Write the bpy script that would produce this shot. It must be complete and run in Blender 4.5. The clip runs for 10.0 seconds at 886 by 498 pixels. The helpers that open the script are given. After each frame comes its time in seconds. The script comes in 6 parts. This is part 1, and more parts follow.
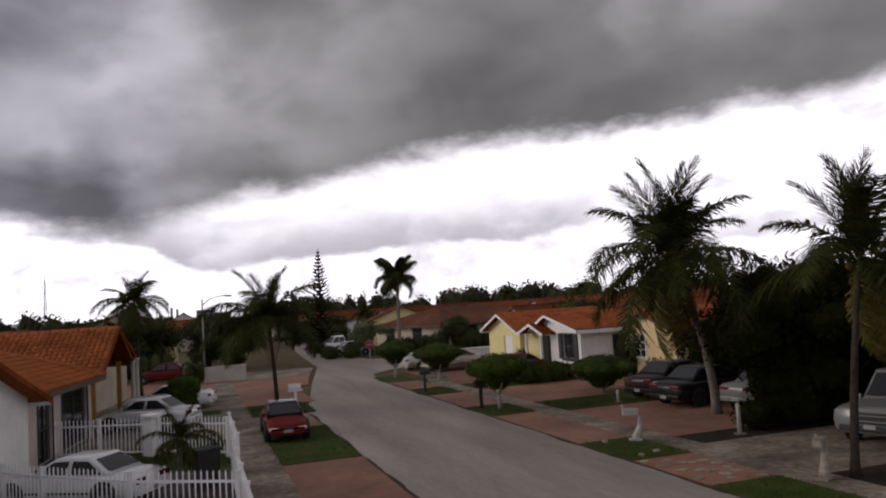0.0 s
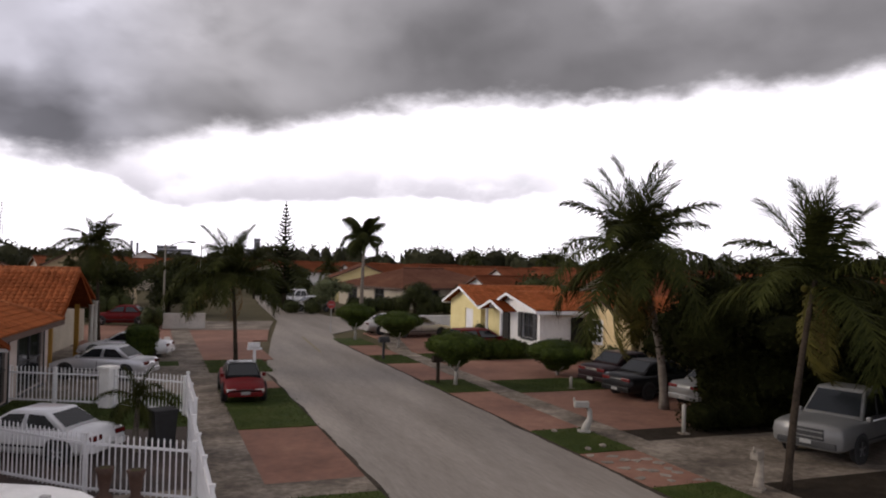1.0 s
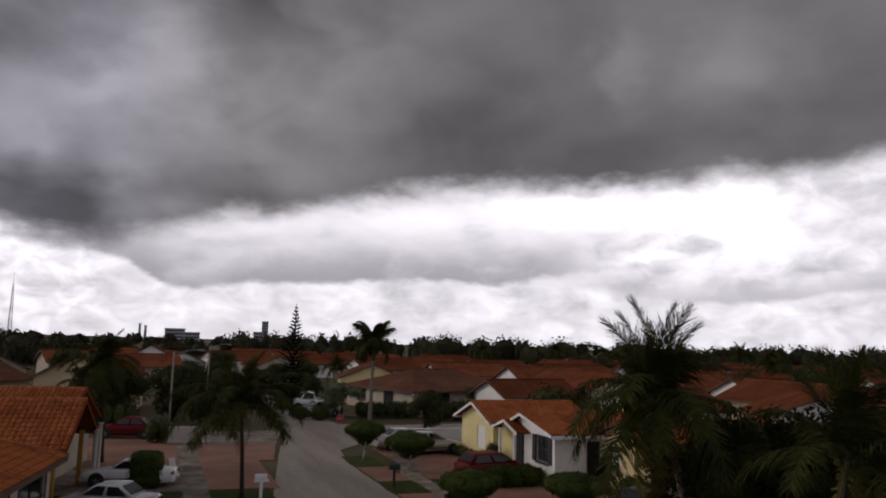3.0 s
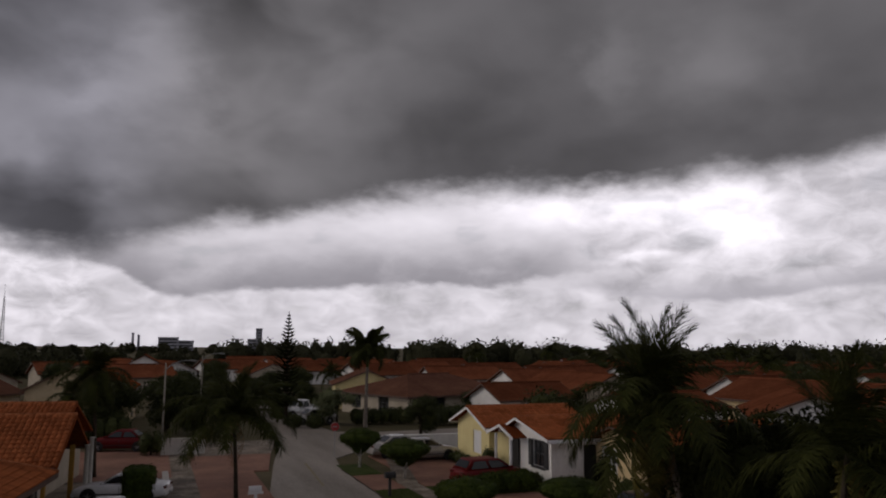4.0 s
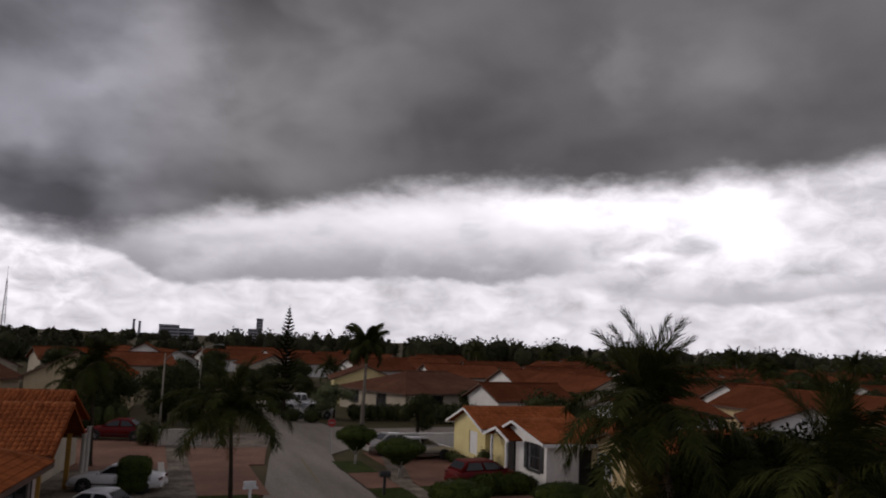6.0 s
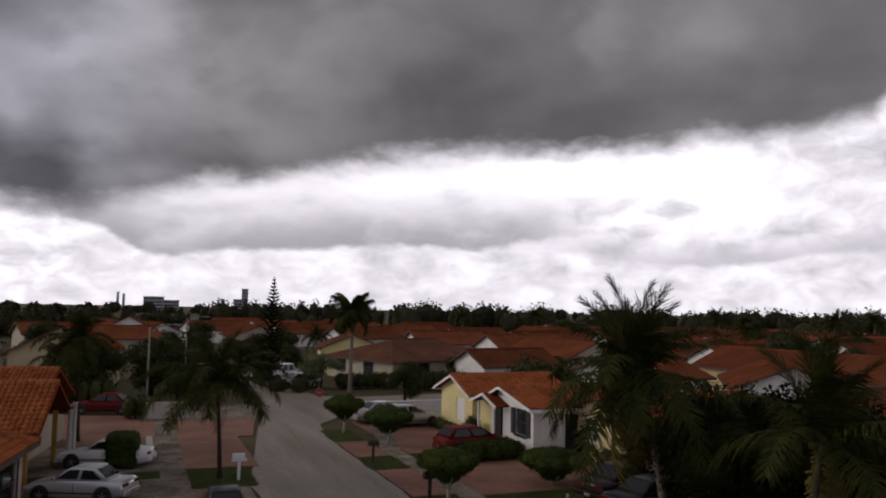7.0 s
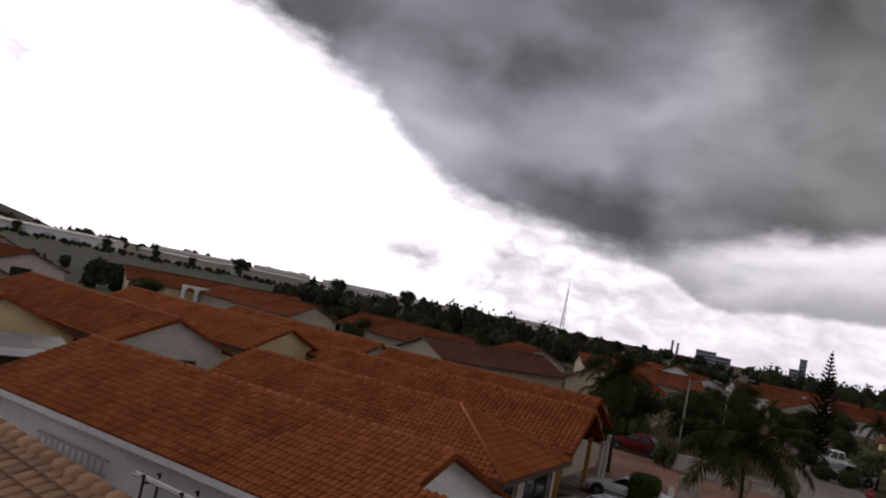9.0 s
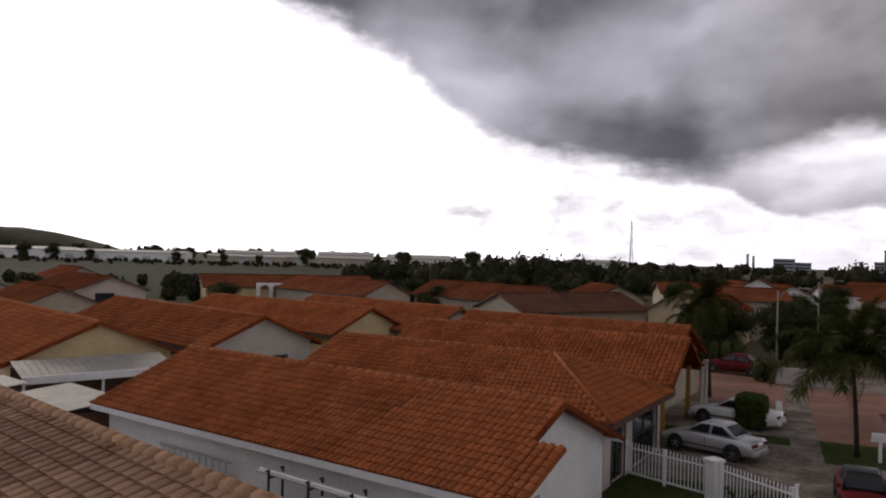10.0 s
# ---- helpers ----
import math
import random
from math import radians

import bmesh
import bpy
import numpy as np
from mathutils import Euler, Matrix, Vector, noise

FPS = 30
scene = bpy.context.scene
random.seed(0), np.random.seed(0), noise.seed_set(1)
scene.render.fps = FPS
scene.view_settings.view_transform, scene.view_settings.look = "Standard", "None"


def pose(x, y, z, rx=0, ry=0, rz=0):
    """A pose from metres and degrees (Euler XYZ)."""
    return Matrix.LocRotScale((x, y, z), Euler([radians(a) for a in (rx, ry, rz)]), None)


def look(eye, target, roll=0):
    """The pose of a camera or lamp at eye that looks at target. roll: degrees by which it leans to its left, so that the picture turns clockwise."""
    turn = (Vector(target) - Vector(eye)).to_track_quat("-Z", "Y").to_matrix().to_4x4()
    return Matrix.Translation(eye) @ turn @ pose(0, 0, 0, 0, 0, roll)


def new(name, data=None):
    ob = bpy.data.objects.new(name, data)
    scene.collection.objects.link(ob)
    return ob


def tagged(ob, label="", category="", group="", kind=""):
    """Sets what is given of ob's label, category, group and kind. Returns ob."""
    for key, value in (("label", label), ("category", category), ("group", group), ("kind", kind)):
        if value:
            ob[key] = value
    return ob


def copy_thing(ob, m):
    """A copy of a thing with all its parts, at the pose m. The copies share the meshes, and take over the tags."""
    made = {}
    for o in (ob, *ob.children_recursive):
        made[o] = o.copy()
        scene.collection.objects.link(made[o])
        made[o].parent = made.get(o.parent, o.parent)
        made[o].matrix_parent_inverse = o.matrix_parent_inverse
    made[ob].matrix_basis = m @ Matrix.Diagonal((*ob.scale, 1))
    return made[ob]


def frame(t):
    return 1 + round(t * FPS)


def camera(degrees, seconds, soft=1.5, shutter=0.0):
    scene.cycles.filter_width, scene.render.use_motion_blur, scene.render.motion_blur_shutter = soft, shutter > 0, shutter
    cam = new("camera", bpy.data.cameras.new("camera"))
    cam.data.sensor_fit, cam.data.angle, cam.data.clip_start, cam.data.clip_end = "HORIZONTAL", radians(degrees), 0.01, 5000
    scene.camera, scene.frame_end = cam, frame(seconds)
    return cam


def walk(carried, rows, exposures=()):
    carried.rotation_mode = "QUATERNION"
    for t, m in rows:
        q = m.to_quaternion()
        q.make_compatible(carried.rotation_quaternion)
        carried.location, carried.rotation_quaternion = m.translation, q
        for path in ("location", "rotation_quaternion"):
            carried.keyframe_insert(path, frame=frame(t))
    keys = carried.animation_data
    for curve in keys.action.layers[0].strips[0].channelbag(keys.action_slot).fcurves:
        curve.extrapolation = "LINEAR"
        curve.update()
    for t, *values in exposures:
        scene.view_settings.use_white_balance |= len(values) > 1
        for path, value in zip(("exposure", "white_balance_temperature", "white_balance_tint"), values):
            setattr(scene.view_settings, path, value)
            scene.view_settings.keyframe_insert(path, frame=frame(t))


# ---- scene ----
cam = camera(60.28, 10.0, soft=2.0)
PATH = [
    (0, pose(-0.000, 0.000, 4.342, 94.16, 3.61, -18.15)),
    (0.5, pose(0.079, -0.007, 4.355, 90.75, 0.65, -19.34)),
    (1, pose(-0.181, -0.205, 5.074, 90.94, -1.43, -20.88)),
    (1.5, pose(-0.271, -0.166, 5.633, 91.52, -0.58, -21.37)),
    (2, pose(-0.364, -0.344, 6.134, 93.87, -2.39, -21.86)),
    (2.5, pose(-0.379, -0.093, 6.707, 94.91, -2.02, -20.61)),
    (2.7, pose(-0.383, -0.031, 6.937, 96.18, -2.21, -20.25)),
    (3.8, pose(-0.208, 0.411, 7.256, 97.35, 0.13, -20.25)),
    (4, pose(-0.207, 0.305, 7.283, 97.28, -0.43, -20.64)),
    (4.5, pose(-0.207, 0.244, 7.393, 97.78, -1.76, -20.57)),
    (5, pose(-0.122, 0.305, 7.442, 95.79, -2.01, -21.08)),
    (5.2, pose(-0.122, 0.244, 7.466, 97.51, -3.04, -21.27)),
    (6.5, pose(-0.207, 0.296, 7.596, 95.85, -1.56, -20.76)),
    (7, pose(-0.122, 0.366, 7.674, 94.49, -1.11, -21.70)),
    (7.5, pose(-0.183, 0.183, 7.723, 96.28, -3.13, -21.54)),
    (8, pose(-0.061, 0.122, 7.771, 96.47, -2.16, -21.13)),
    (8.3, pose(0.000, 0.183, 7.759, 96.72, -2.49, -21.37)),
    (8.5, pose(0.000, 0.560, 7.686, 93.27, -2.15, -10.90)),
    (8.7, pose(0.305, 0.854, 7.686, 91.59, -7.65, 8.68)),
    (8.8, pose(0.427, 0.854, 7.686, 93.82, -10.28, 13.29)),
    (9, pose(0.549, 0.732, 7.710, 94.14, -11.46, 18.27)),
    (9.5, pose(0.366, 0.659, 7.710, 91.15, -6.82, 22.13)),
    (10, pose(0.095, 0.656, 7.706, 90.56, -1.59, 23.13)),
]
STOPS = [(0, -0.08), (0.6, 0.25), (1.2, 0.35), (2.0, 0.25), (2.5, 0.0), (2.9, -0.45), (3.8, -0.9), (4.5, -0.98), (5.2, -0.76), (6.5, -0.65), (7.0, -0.46), (7.5, -0.72),
             (8.3, -0.80), (8.6, -0.80), (8.9, -0.53), (9.4, -0.39), (10.0, -0.22)]
walk(cam, PATH, [(t, s, 6500, 14) for t, s in STOPS])

# ---------------------------------------------------------------- sky and light


class Nodes:
    """A short way to write node trees."""

    def __init__(self, tree):
        self.t = tree

    def n(self, kind, **props):
        node = self.t.nodes.new(kind)
        if "operation" in props:
            node.operation = props["operation"]
        if "use_clamp" in props:
            node.use_clamp = props["use_clamp"]
        if "data_type" in props:
            node.data_type = props["data_type"]
        if "blend_type" in props:
            node.blend_type = props["blend_type"]
        if "interpolation_type" in props:
            node.interpolation_type = props["interpolation_type"]
        if "sky_type" in props:
            node.sky_type = props["sky_type"]
        return node

    def put(self, socket, value):
        if isinstance(value, bpy.types.NodeSocket):
            self.t.links.new(value, socket)
        else:
            socket.default_value = value

    def math(self, op, a, b=0.0, c=0.0, clamp=False):
        m = self.n("ShaderNodeMath", operation=op, use_clamp=clamp)
        for i, v in enumerate((a, b, c)):
            self.put(m.inputs[i], v)
        return m.outputs[0]

    def noise(self, vec, scale, detail=4.0, rough=0.5, distortion=0.0):
        m = self.n("ShaderNodeTexNoise")
        if vec is not None:
            self.put(m.inputs["Vector"], vec)
        for k, v in (("Scale", scale), ("Detail", detail), ("Roughness", rough), ("Distortion", distortion)):
            self.put(m.inputs[k], v)
        return m.outputs[0]

    def ramp(self, fac, stops):
        m = self.n("ShaderNodeValToRGB")
        el = m.color_ramp.elements
        while len(el) < len(stops):
            el.new(0.5)
        for e, (p, c) in zip(el, stops):
            e.position = p
            e.color = (c, c, c, 1) if isinstance(c, (int, float)) else (*c, 1)
        self.put(m.inputs[0], fac)
        return m.outputs[0]

    def smooth(self, x, a, b):
        m = self.n("ShaderNodeMapRange", interpolation_type="SMOOTHSTEP")
        for i, v in enumerate((x, a, b, 0.0, 1.0)):
            self.put(m.inputs[i], v)
        return m.outputs[0]

    def mix(self, fac, a, b, blend="MIX"):
        m = self.n("ShaderNodeMix", data_type="RGBA", blend_type=blend)
        self.put(m.inputs[0], fac)
        for i, v in ((6, a), (7, b)):
            if not isinstance(v, bpy.types.NodeSocket):
                v = (v, v, v, 1) if isinstance(v, (int, float)) else (*v, 1)[:4]
            self.put(m.inputs[i], v)
        return m.outputs[2]


SUN_AZ, SUN_EL = 62.0, 27.0      # degrees; azimuth counted from +y towards -x


def make_sky():
    world = bpy.data.worlds.new("overcast_sky")
    scene.world = world
    world.use_nodes = True
    t = world.node_tree
    t.nodes.clear()
    k = Nodes(t)
    d = k.n("ShaderNodeTexCoord").outputs["Generated"]
    sep = k.n("ShaderNodeSeparateXYZ")
    k.put(sep.inputs[0], d)
    x, y, z = sep.outputs
    el = k.math("MULTIPLY", k.math("ARCSINE", z), 57.2958)
    az = k.math("MULTIPLY", k.math("ARCTAN2", k.math("MULTIPLY", x, -1.0), y), 57.2958)
    def squash(q):
        mp = k.n("ShaderNodeMapping")
        mp.inputs["Scale"].default_value = (1.0, 1.0, q)
        k.put(mp.inputs[0], d)
        return mp.outputs[0]

    def layer(az_, stops, ragged, fine_amount):
        """How far a direction lies over a cloud base: stops are (azimuth, elevation)."""
        f = k.math("DIVIDE", k.math("ADD", az_, 180.0), 360.0)
        e = k.math("MULTIPLY", k.ramp(f, [((p + 180.0) / 360.0, v / 40.0) for p, v in stops]), 40.0)
        e = k.math("ADD", e, k.math("MULTIPLY", k.math("SUBTRACT", wob2, 0.5), ragged))
        e = k.math("ADD", e, k.math("MULTIPLY", k.math("SUBTRACT", wob3, 0.5), fine_amount))
        return k.math("SUBTRACT", el, e)

    wob = k.noise(squash(1.8), 4.0, 3.0, 0.5)
    wob2 = k.noise(squash(2.0), 11.0, 3.0, 0.5)
    wob3 = k.noise(squash(2.0), 42.0, 4.0, 0.55)
    wob4 = k.noise(squash(1.4), 17.0, 4.0, 0.55)
    azw = k.math("ADD", az, k.math("MULTIPLY", k.math("SUBTRACT", wob, 0.5), 6.0))
    azv = k.math("ADD", azw, k.math("MULTIPLY", k.math("SUBTRACT", wob4, 0.5), 5.0))
    elv = k.math("ADD", el, k.math("MULTIPLY", k.math("SUBTRACT", wob2, 0.5), 4.0))
    soft = k.noise(squash(1.6), 3.4, 2.5, 0.45, 0.4)
    lumps = k.noise(squash(1.5), 8.0, 3.5, 0.42, 0.25)
    puff = k.noise(squash(2.4), 12.0, 3.0, 0.45, 0.1)
    billow = k.noise(squash(1.7), 26.0, 5.0, 0.55, 0.5)
    streak = k.noise(squash(5.0), 13.0, 4.0, 0.5, 0.2)

    def heaped(start, heaps, a_=None, e_=None):
        """Adds soft rounded cloud masses (azimuth, elevation, half width, half height, brightness) to a tone."""
        total = start
        for a0, e0, ra, re, amount in heaps:
            u = k.math("DIVIDE", k.math("SUBTRACT", a_ or azv, a0), ra)
            w = k.math("DIVIDE", k.math("SUBTRACT", e_ or elv, e0), re)
            q = k.math("MULTIPLY_ADD", u, u, k.math("MULTIPLY", w, w))
            total = k.math("MULTIPLY_ADD", k.math("EXPONENT", k.math("MULTIPLY", q, -1.0)), amount, total)
        return total

    def tint(value, colour):
        return k.mix(1.0, value, colour, "MULTIPLY")

    # bright air, sunlit heaps and small cumulus low over the horizon
    air = k.math("MULTIPLY_ADD", k.math("SUBTRACT", puff, 0.5), 0.75, 1.22)
    air = heaped(air, [(-30.0, 10.4, 7.0, 1.5, 0.9), (-40.0, 9.6, 4.5, 2.8, 0.95), (-43.0, 7.6, 4.0, 1.3, 0.45), (-17.0, 9.0, 7.0, 1.6, 0.22), (-34.6, 6.3, 2.0, 0.5, 0.6), (-31.0, 3.6, 1.3, 0.9, 0.35),
                       (-38.5, 7.0, 2.6, 0.7, -0.30), (-34.6, 4.9, 2.6, 0.9, -0.30), (-46.0, 5.4, 6.0, 1.4, -0.12), (-53.0, 8.0, 4.0, 4.0, -0.1)])
    low = k.smooth(el, 5.6, 3.2)
    fluff = k.math("ADD", k.math("MULTIPLY", k.math("SUBTRACT", billow, 0.5), 2.2), k.math("MULTIPLY", k.math("SUBTRACT", streak, 0.5), 0.6))
    left = k.smooth(az, 1.5, 5.5)
    fluff = k.math("MULTIPLY", fluff, k.math("MAXIMUM", k.math("MULTIPLY", low, 0.5), k.math("MAXIMUM", k.math("MULTIPLY", left, 0.9), k.math("MULTIPLY", k.smooth(az, -26.0, -34.0), 0.55))))
    air = k.math("ADD", air, fluff)
    glow = k.smooth(k.math("ABSOLUTE", k.math("SUBTRACT", az, 52.0)), 47.0, 26.0)
    air = k.math("ADD", air, k.math("MULTIPLY", glow, 0.78))
    air = heaped(air, [(22.0, 3.4, 6.0, 1.6, -0.55), (13.0, 3.4, 2.6, 2.6, -0.25), (51.0, 10.6, 2.5, 1.0, -0.85), (29.0, 5.0, 5.0, 2.0, -0.25)])
    air = k.math("MAXIMUM", air, 0.5)
    light_col = tint(air, (1.0, 0.975, 1.03))

    def bank(stops, strength, depth, base_col, reach):
        """A grey bank with a firm underside that fades upwards."""
        h = layer(azw, stops, 1.3, 0.7)
        body = k.math("MULTIPLY", k.smooth(h, -0.2, 0.45), k.smooth(h, depth, 0.3))
        side = k.smooth(k.math("ABSOLUTE", k.math("SUBTRACT", azw, reach[0])), reach[1] + 7.0, reach[1] - 5.0)
        patch = k.smooth(k.math("ADD", k.math("MULTIPLY", lumps, 0.7), k.math("MULTIPLY", billow, 0.3)), 0.30, 0.52)
        full = k.math("MULTIPLY", k.math("MULTIPLY", body, side), k.math("MULTIPLY_ADD", patch, 0.45, 0.55))
        return k.mix(k.math("MULTIPLY", full, strength), light_col, base_col)

    light_col = bank([(-180, 2), (-70, 4.4), (-49.6, 4.0), (-45.5, 3.4), (-38, 3.1), (-31, 4.0), (0, 4.0), (180, 3.0)], 0.8, 2.4, (0.72, 0.70, 0.76), (-43.0, 11.0))
    light_col = bank([(-180, 4), (-42, 6.4), (-30, 5.4), (-24, 4.4), (-14, 4.3), (-10, 3.8), (-6.6, 3.9), (-2.4, 3.3), (-0.1, 3.7), (3.8, 5.6), (30, 6.0), (180, 5)], 0.92, 4.6, (0.50, 0.485, 0.53), (-12.0, 17.0))
    # the dark shelf cloud
    SHELF = [(-180, 8), (-110, 8), (-85, 18), (-62, 30), (-56.5, 27), (-54, 16.5), (-52.4, 12.8), (-45.6, 12.0), (-41.2, 12.2), (-38, 11.3), (-26, 11.4), (-20, 11.1), (-14.5, 10.5), (-9.5, 9.2), (-4.7, 8.9), (-1, 7.6), (3.4, 6.2), (9, 6.3), (14, 7.2), (18.4, 7.7), (22, 9.8), (23.2, 11.6), (25.4, 14.2), (28.8, 14.8), (30.5, 16.2), (38, 18.0), (45, 21), (70, 28), (110, 12), (180, 8)]
    h = k.math("ADD", layer(azw, SHELF, 2.6, 1.1), 0.4)
    dark = k.smooth(h, -0.75, 1.9)
    grain = k.math("ADD", k.math("MULTIPLY", k.math("SUBTRACT", k.smooth(lumps, 0.28, 0.72), 0.5), 0.14), k.math("MULTIPLY", k.math("SUBTRACT", soft, 0.5), 0.28))
    tone = k.math("ADD", 0.222, k.math("MULTIPLY", grain, k.math("MULTIPLY_ADD", k.smooth(az, -24.0, -4.0), 0.8, 0.42)))
    tone = heaped(tone, [(0.6, 19.6, 4.2, 3.6, 0.30), (7.0, 15.6, 5.5, 4.2, 0.17), (-8.5, 19.0, 5.0, 4.5, 0.07), (3.5, 17.0, 2.2, 1.3, 0.13), (-1.5, 15.8, 2.0, 1.0, 0.09), (9.0, 13.0, 2.0, 1.2, 0.10), (-27.0, 15.5, 14.0, 7.0, -0.075), (-14.0, 20.0, 7.0, 5.0, 0.04), (-34.4, 20.6, 1.7, 3.2, 0.10), (-41.5, 20.0, 4.5, 3.5, 0.11),
                         (-47.0, 15.0, 5.0, 4.0, -0.04), (16.8, 18.6, 4.0, 2.8, -0.07), (-6.0, 15.0, 4.0, 3.0, -0.05), (8.0, 8.2, 4.5, 2.2, -0.06), (11.5, 9.2, 6.0, 2.4, -0.02), (26.0, 15.5, 5.0, 4.0, 0.26), (19.5, 9.4, 3.0, 1.5, 0.14), (18.0, 14.5, 6.0, 5.0, 0.07), (12.4, 13.8, 5.0, 2.2, 0.14), (21.5, 12.2, 3.4, 2.6, 0.30), (17.0, 12.0, 3.0, 2.0, 0.08),
                         (-4.0, 12.0, 6.0, 2.2, 0.05), (-18.0, 13.0, 6.0, 1.6, 0.03), (4.0, 11.5, 2.6, 1.2, 0.10), (-1.0, 9.0, 4.0, 1.0, 0.10)])
    behind = k.smooth(y, 0.25, -0.45)
    tone = k.math("ADD", tone, k.math("MULTIPLY", behind, 0.24))
    tone = k.math("MAXIMUM", tone, k.math("MULTIPLY_ADD", lumps, 0.14, 0.07))
    dark_col = k.mix(k.smooth(az, -6.0, 7.0), tint(tone, (1.015, 0.99, 1.035)), tint(tone, (0.985, 0.98, 1.10)))
    clouds = k.mix(dark, light_col, dark_col)
    sky = k.n("ShaderNodeTexSky", sky_type="NISHITA")
    sky.sun_disc = False
    sky.sun_elevation, sky.sun_rotation = radians(SUN_EL), radians(-SUN_AZ)
    gaps = k.math("MULTIPLY", k.smooth(puff, 0.40, 0.32), 0.1)
    hazy = k.mix(1.0, sky.outputs[0], (0.1, 0.1, 0.1), "MULTIPLY")
    col = k.mix(k.math("MULTIPLY", gaps, k.math("SUBTRACT", 1.0, dark)), clouds, hazy)
    bg = k.n("ShaderNodeBackground")
    k.put(bg.inputs[0], col)
    bg.inputs[1].default_value = 1.0
    out = k.n("ShaderNodeOutputWorld")
    t.links.new(bg.outputs[0], out.inputs[0])


make_sky()
sun = new("sun", bpy.data.lights.new("sun", "SUN"))
sun.data.energy, sun.data.angle, sun.data.color = 1.0, radians(25), (1.0, 0.88, 0.70)
sun.matrix_world = look((0, 0, 50), (50 * math.sin(radians(SUN_AZ)), -50 * math.cos(radians(SUN_AZ)), 50 - 50 * math.tan(radians(SUN_EL))))

# ---------------------------------------------------------------- materials


def surface(name, stops, scale=1.0, rough=0.8, bump=0.0, bump_scale=None, fine=8.0, metallic=0.0, spec=0.4, vary=0.0, island=0.0, coat=0.0, stretch=(1, 1, 1)):
    """A procedural surface: colour from two scales of noise over a ramp, with grain in the relief."""
    m = bpy.data.materials.new(name)
    m.use_nodes = True
    t = m.node_tree
    b = t.nodes["Principled BSDF"]
    k = Nodes(t)
    co = k.n("ShaderNodeTexCoord").outputs["Object"]
    if stretch != (1, 1, 1):
        mp = k.n("ShaderNodeMapping")
        mp.inputs["Scale"].default_value = stretch
        k.put(mp.inputs[0], co)
        co = mp.outputs[0]
    big = k.noise(co, scale, 5.0, 0.6)
    small = k.noise(co, scale * fine, 4.0, 0.65)
    f = k.math("ADD", k.math("MULTIPLY", big, 0.62), k.math("MULTIPLY", small, 0.38))
    col = k.ramp(f, stops)
    if vary:
        r = k.n("ShaderNodeObjectInfo").outputs["Random"]
        col = k.mix(1.0, col, k.ramp(r, [(0.0, 1.0 - vary), (1.0, 1.0 + vary * 0.6)]), "MULTIPLY")
    if island:
        r = k.n("ShaderNodeNewGeometry").outputs["Random Per Island"]
        col = k.mix(1.0, col, k.ramp(r, [(0.0, 1.0 - island), (1.0, 1.0 + island * 0.6)]), "MULTIPLY")
    k.put(b.inputs["Base Color"], col)
    k.put(b.inputs["Roughness"], k.math("ADD", rough - 0.08, k.math("MULTIPLY", small, 0.16), clamp=True))
    b.inputs["Metallic"].default_value = metallic
    b.inputs["Specular IOR Level"].default_value = spec
    b.inputs["Coat Weight"].default_value = coat
    b.inputs["Coat Roughness"].default_value = 0.06
    if bump:
        bp = k.n("ShaderNodeBump")
        bp.inputs["Strength"].default_value = bump
        bp.inputs["Distance"].default_value = 0.02
        k.put(bp.inputs["Height"], k.noise(co, bump_scale or scale * 20, 5.0, 0.6))
        t.links.new(bp.outputs[0], b.inputs["Normal"])
    return m


def two(a, b, lo=0.35, hi=0.65):
    return [(lo, a), (hi, b)]


ASPHALT = surface("worn_asphalt", [(0.32, (0.118, 0.098, 0.081)), (0.5, (0.225, 0.194, 0.165)), (0.68, (0.34, 0.298, 0.256))], 0.42, 0.62, 0.25, 60, 24, spec=0.5, stretch=(1.1, 0.14, 1))
CONCRETE = surface("stained_concrete", [(0.34, (0.045, 0.034, 0.026)), (0.47, (0.122, 0.097, 0.073)), (0.56, (0.225, 0.187, 0.148)), (0.68, (0.36, 0.306, 0.246))], 0.55, 0.85, 0.3, 40, 9)
PINK = surface("red_brick_paving", [(0.3, (0.115, 0.054, 0.036)), (0.5, (0.215, 0.103, 0.070)), (0.7, (0.31, 0.168, 0.116))], 0.35, 0.85, 0.4, 25, 10)
# Much darker than the red brick paving.
DARK_PAVING = surface("dark_red_brown_paving", [(0.3, (0.022, 0.017, 0.014)), (0.5, (0.050, 0.036, 0.030)), (0.7, (0.10, 0.066, 0.052))], 0.5, 0.85, 0.4, 25, 10)
PALE_STONE = surface("pale_flagstone", two((0.15, 0.125, 0.10), (0.34, 0.30, 0.25)), 1.3, 0.85, 0.4, 20, vary=0.25)
GRASS = surface("lawn_grass", [(0.3, (0.020, 0.032, 0.006)), (0.5, (0.040, 0.060, 0.011)), (0.72, (0.085, 0.090, 0.026))], 0.8, 0.9, 0.8, 45, 14, spec=0.12)
BLADES = surface("grass_blades", two((0.020, 0.031, 0.008), (0.060, 0.070, 0.020)), 0.9, 0.8, island=0.25, spec=0.12)
EARTH = surface("ground_soil_and_grass", [(0.3, (0.045, 0.042, 0.018)), (0.5, (0.085, 0.072, 0.038)), (0.7, (0.14, 0.112, 0.072))], 0.03, 0.95, 0.5, 4, 12, spec=0.12)
FIELD = surface("open_field_grass", [(0.3, (0.014, 0.020, 0.004)), (0.5, (0.026, 0.031, 0.007)), (0.7, (0.046, 0.040, 0.012))], 0.02, 0.95, 0.5, 2, 10, spec=0.12)
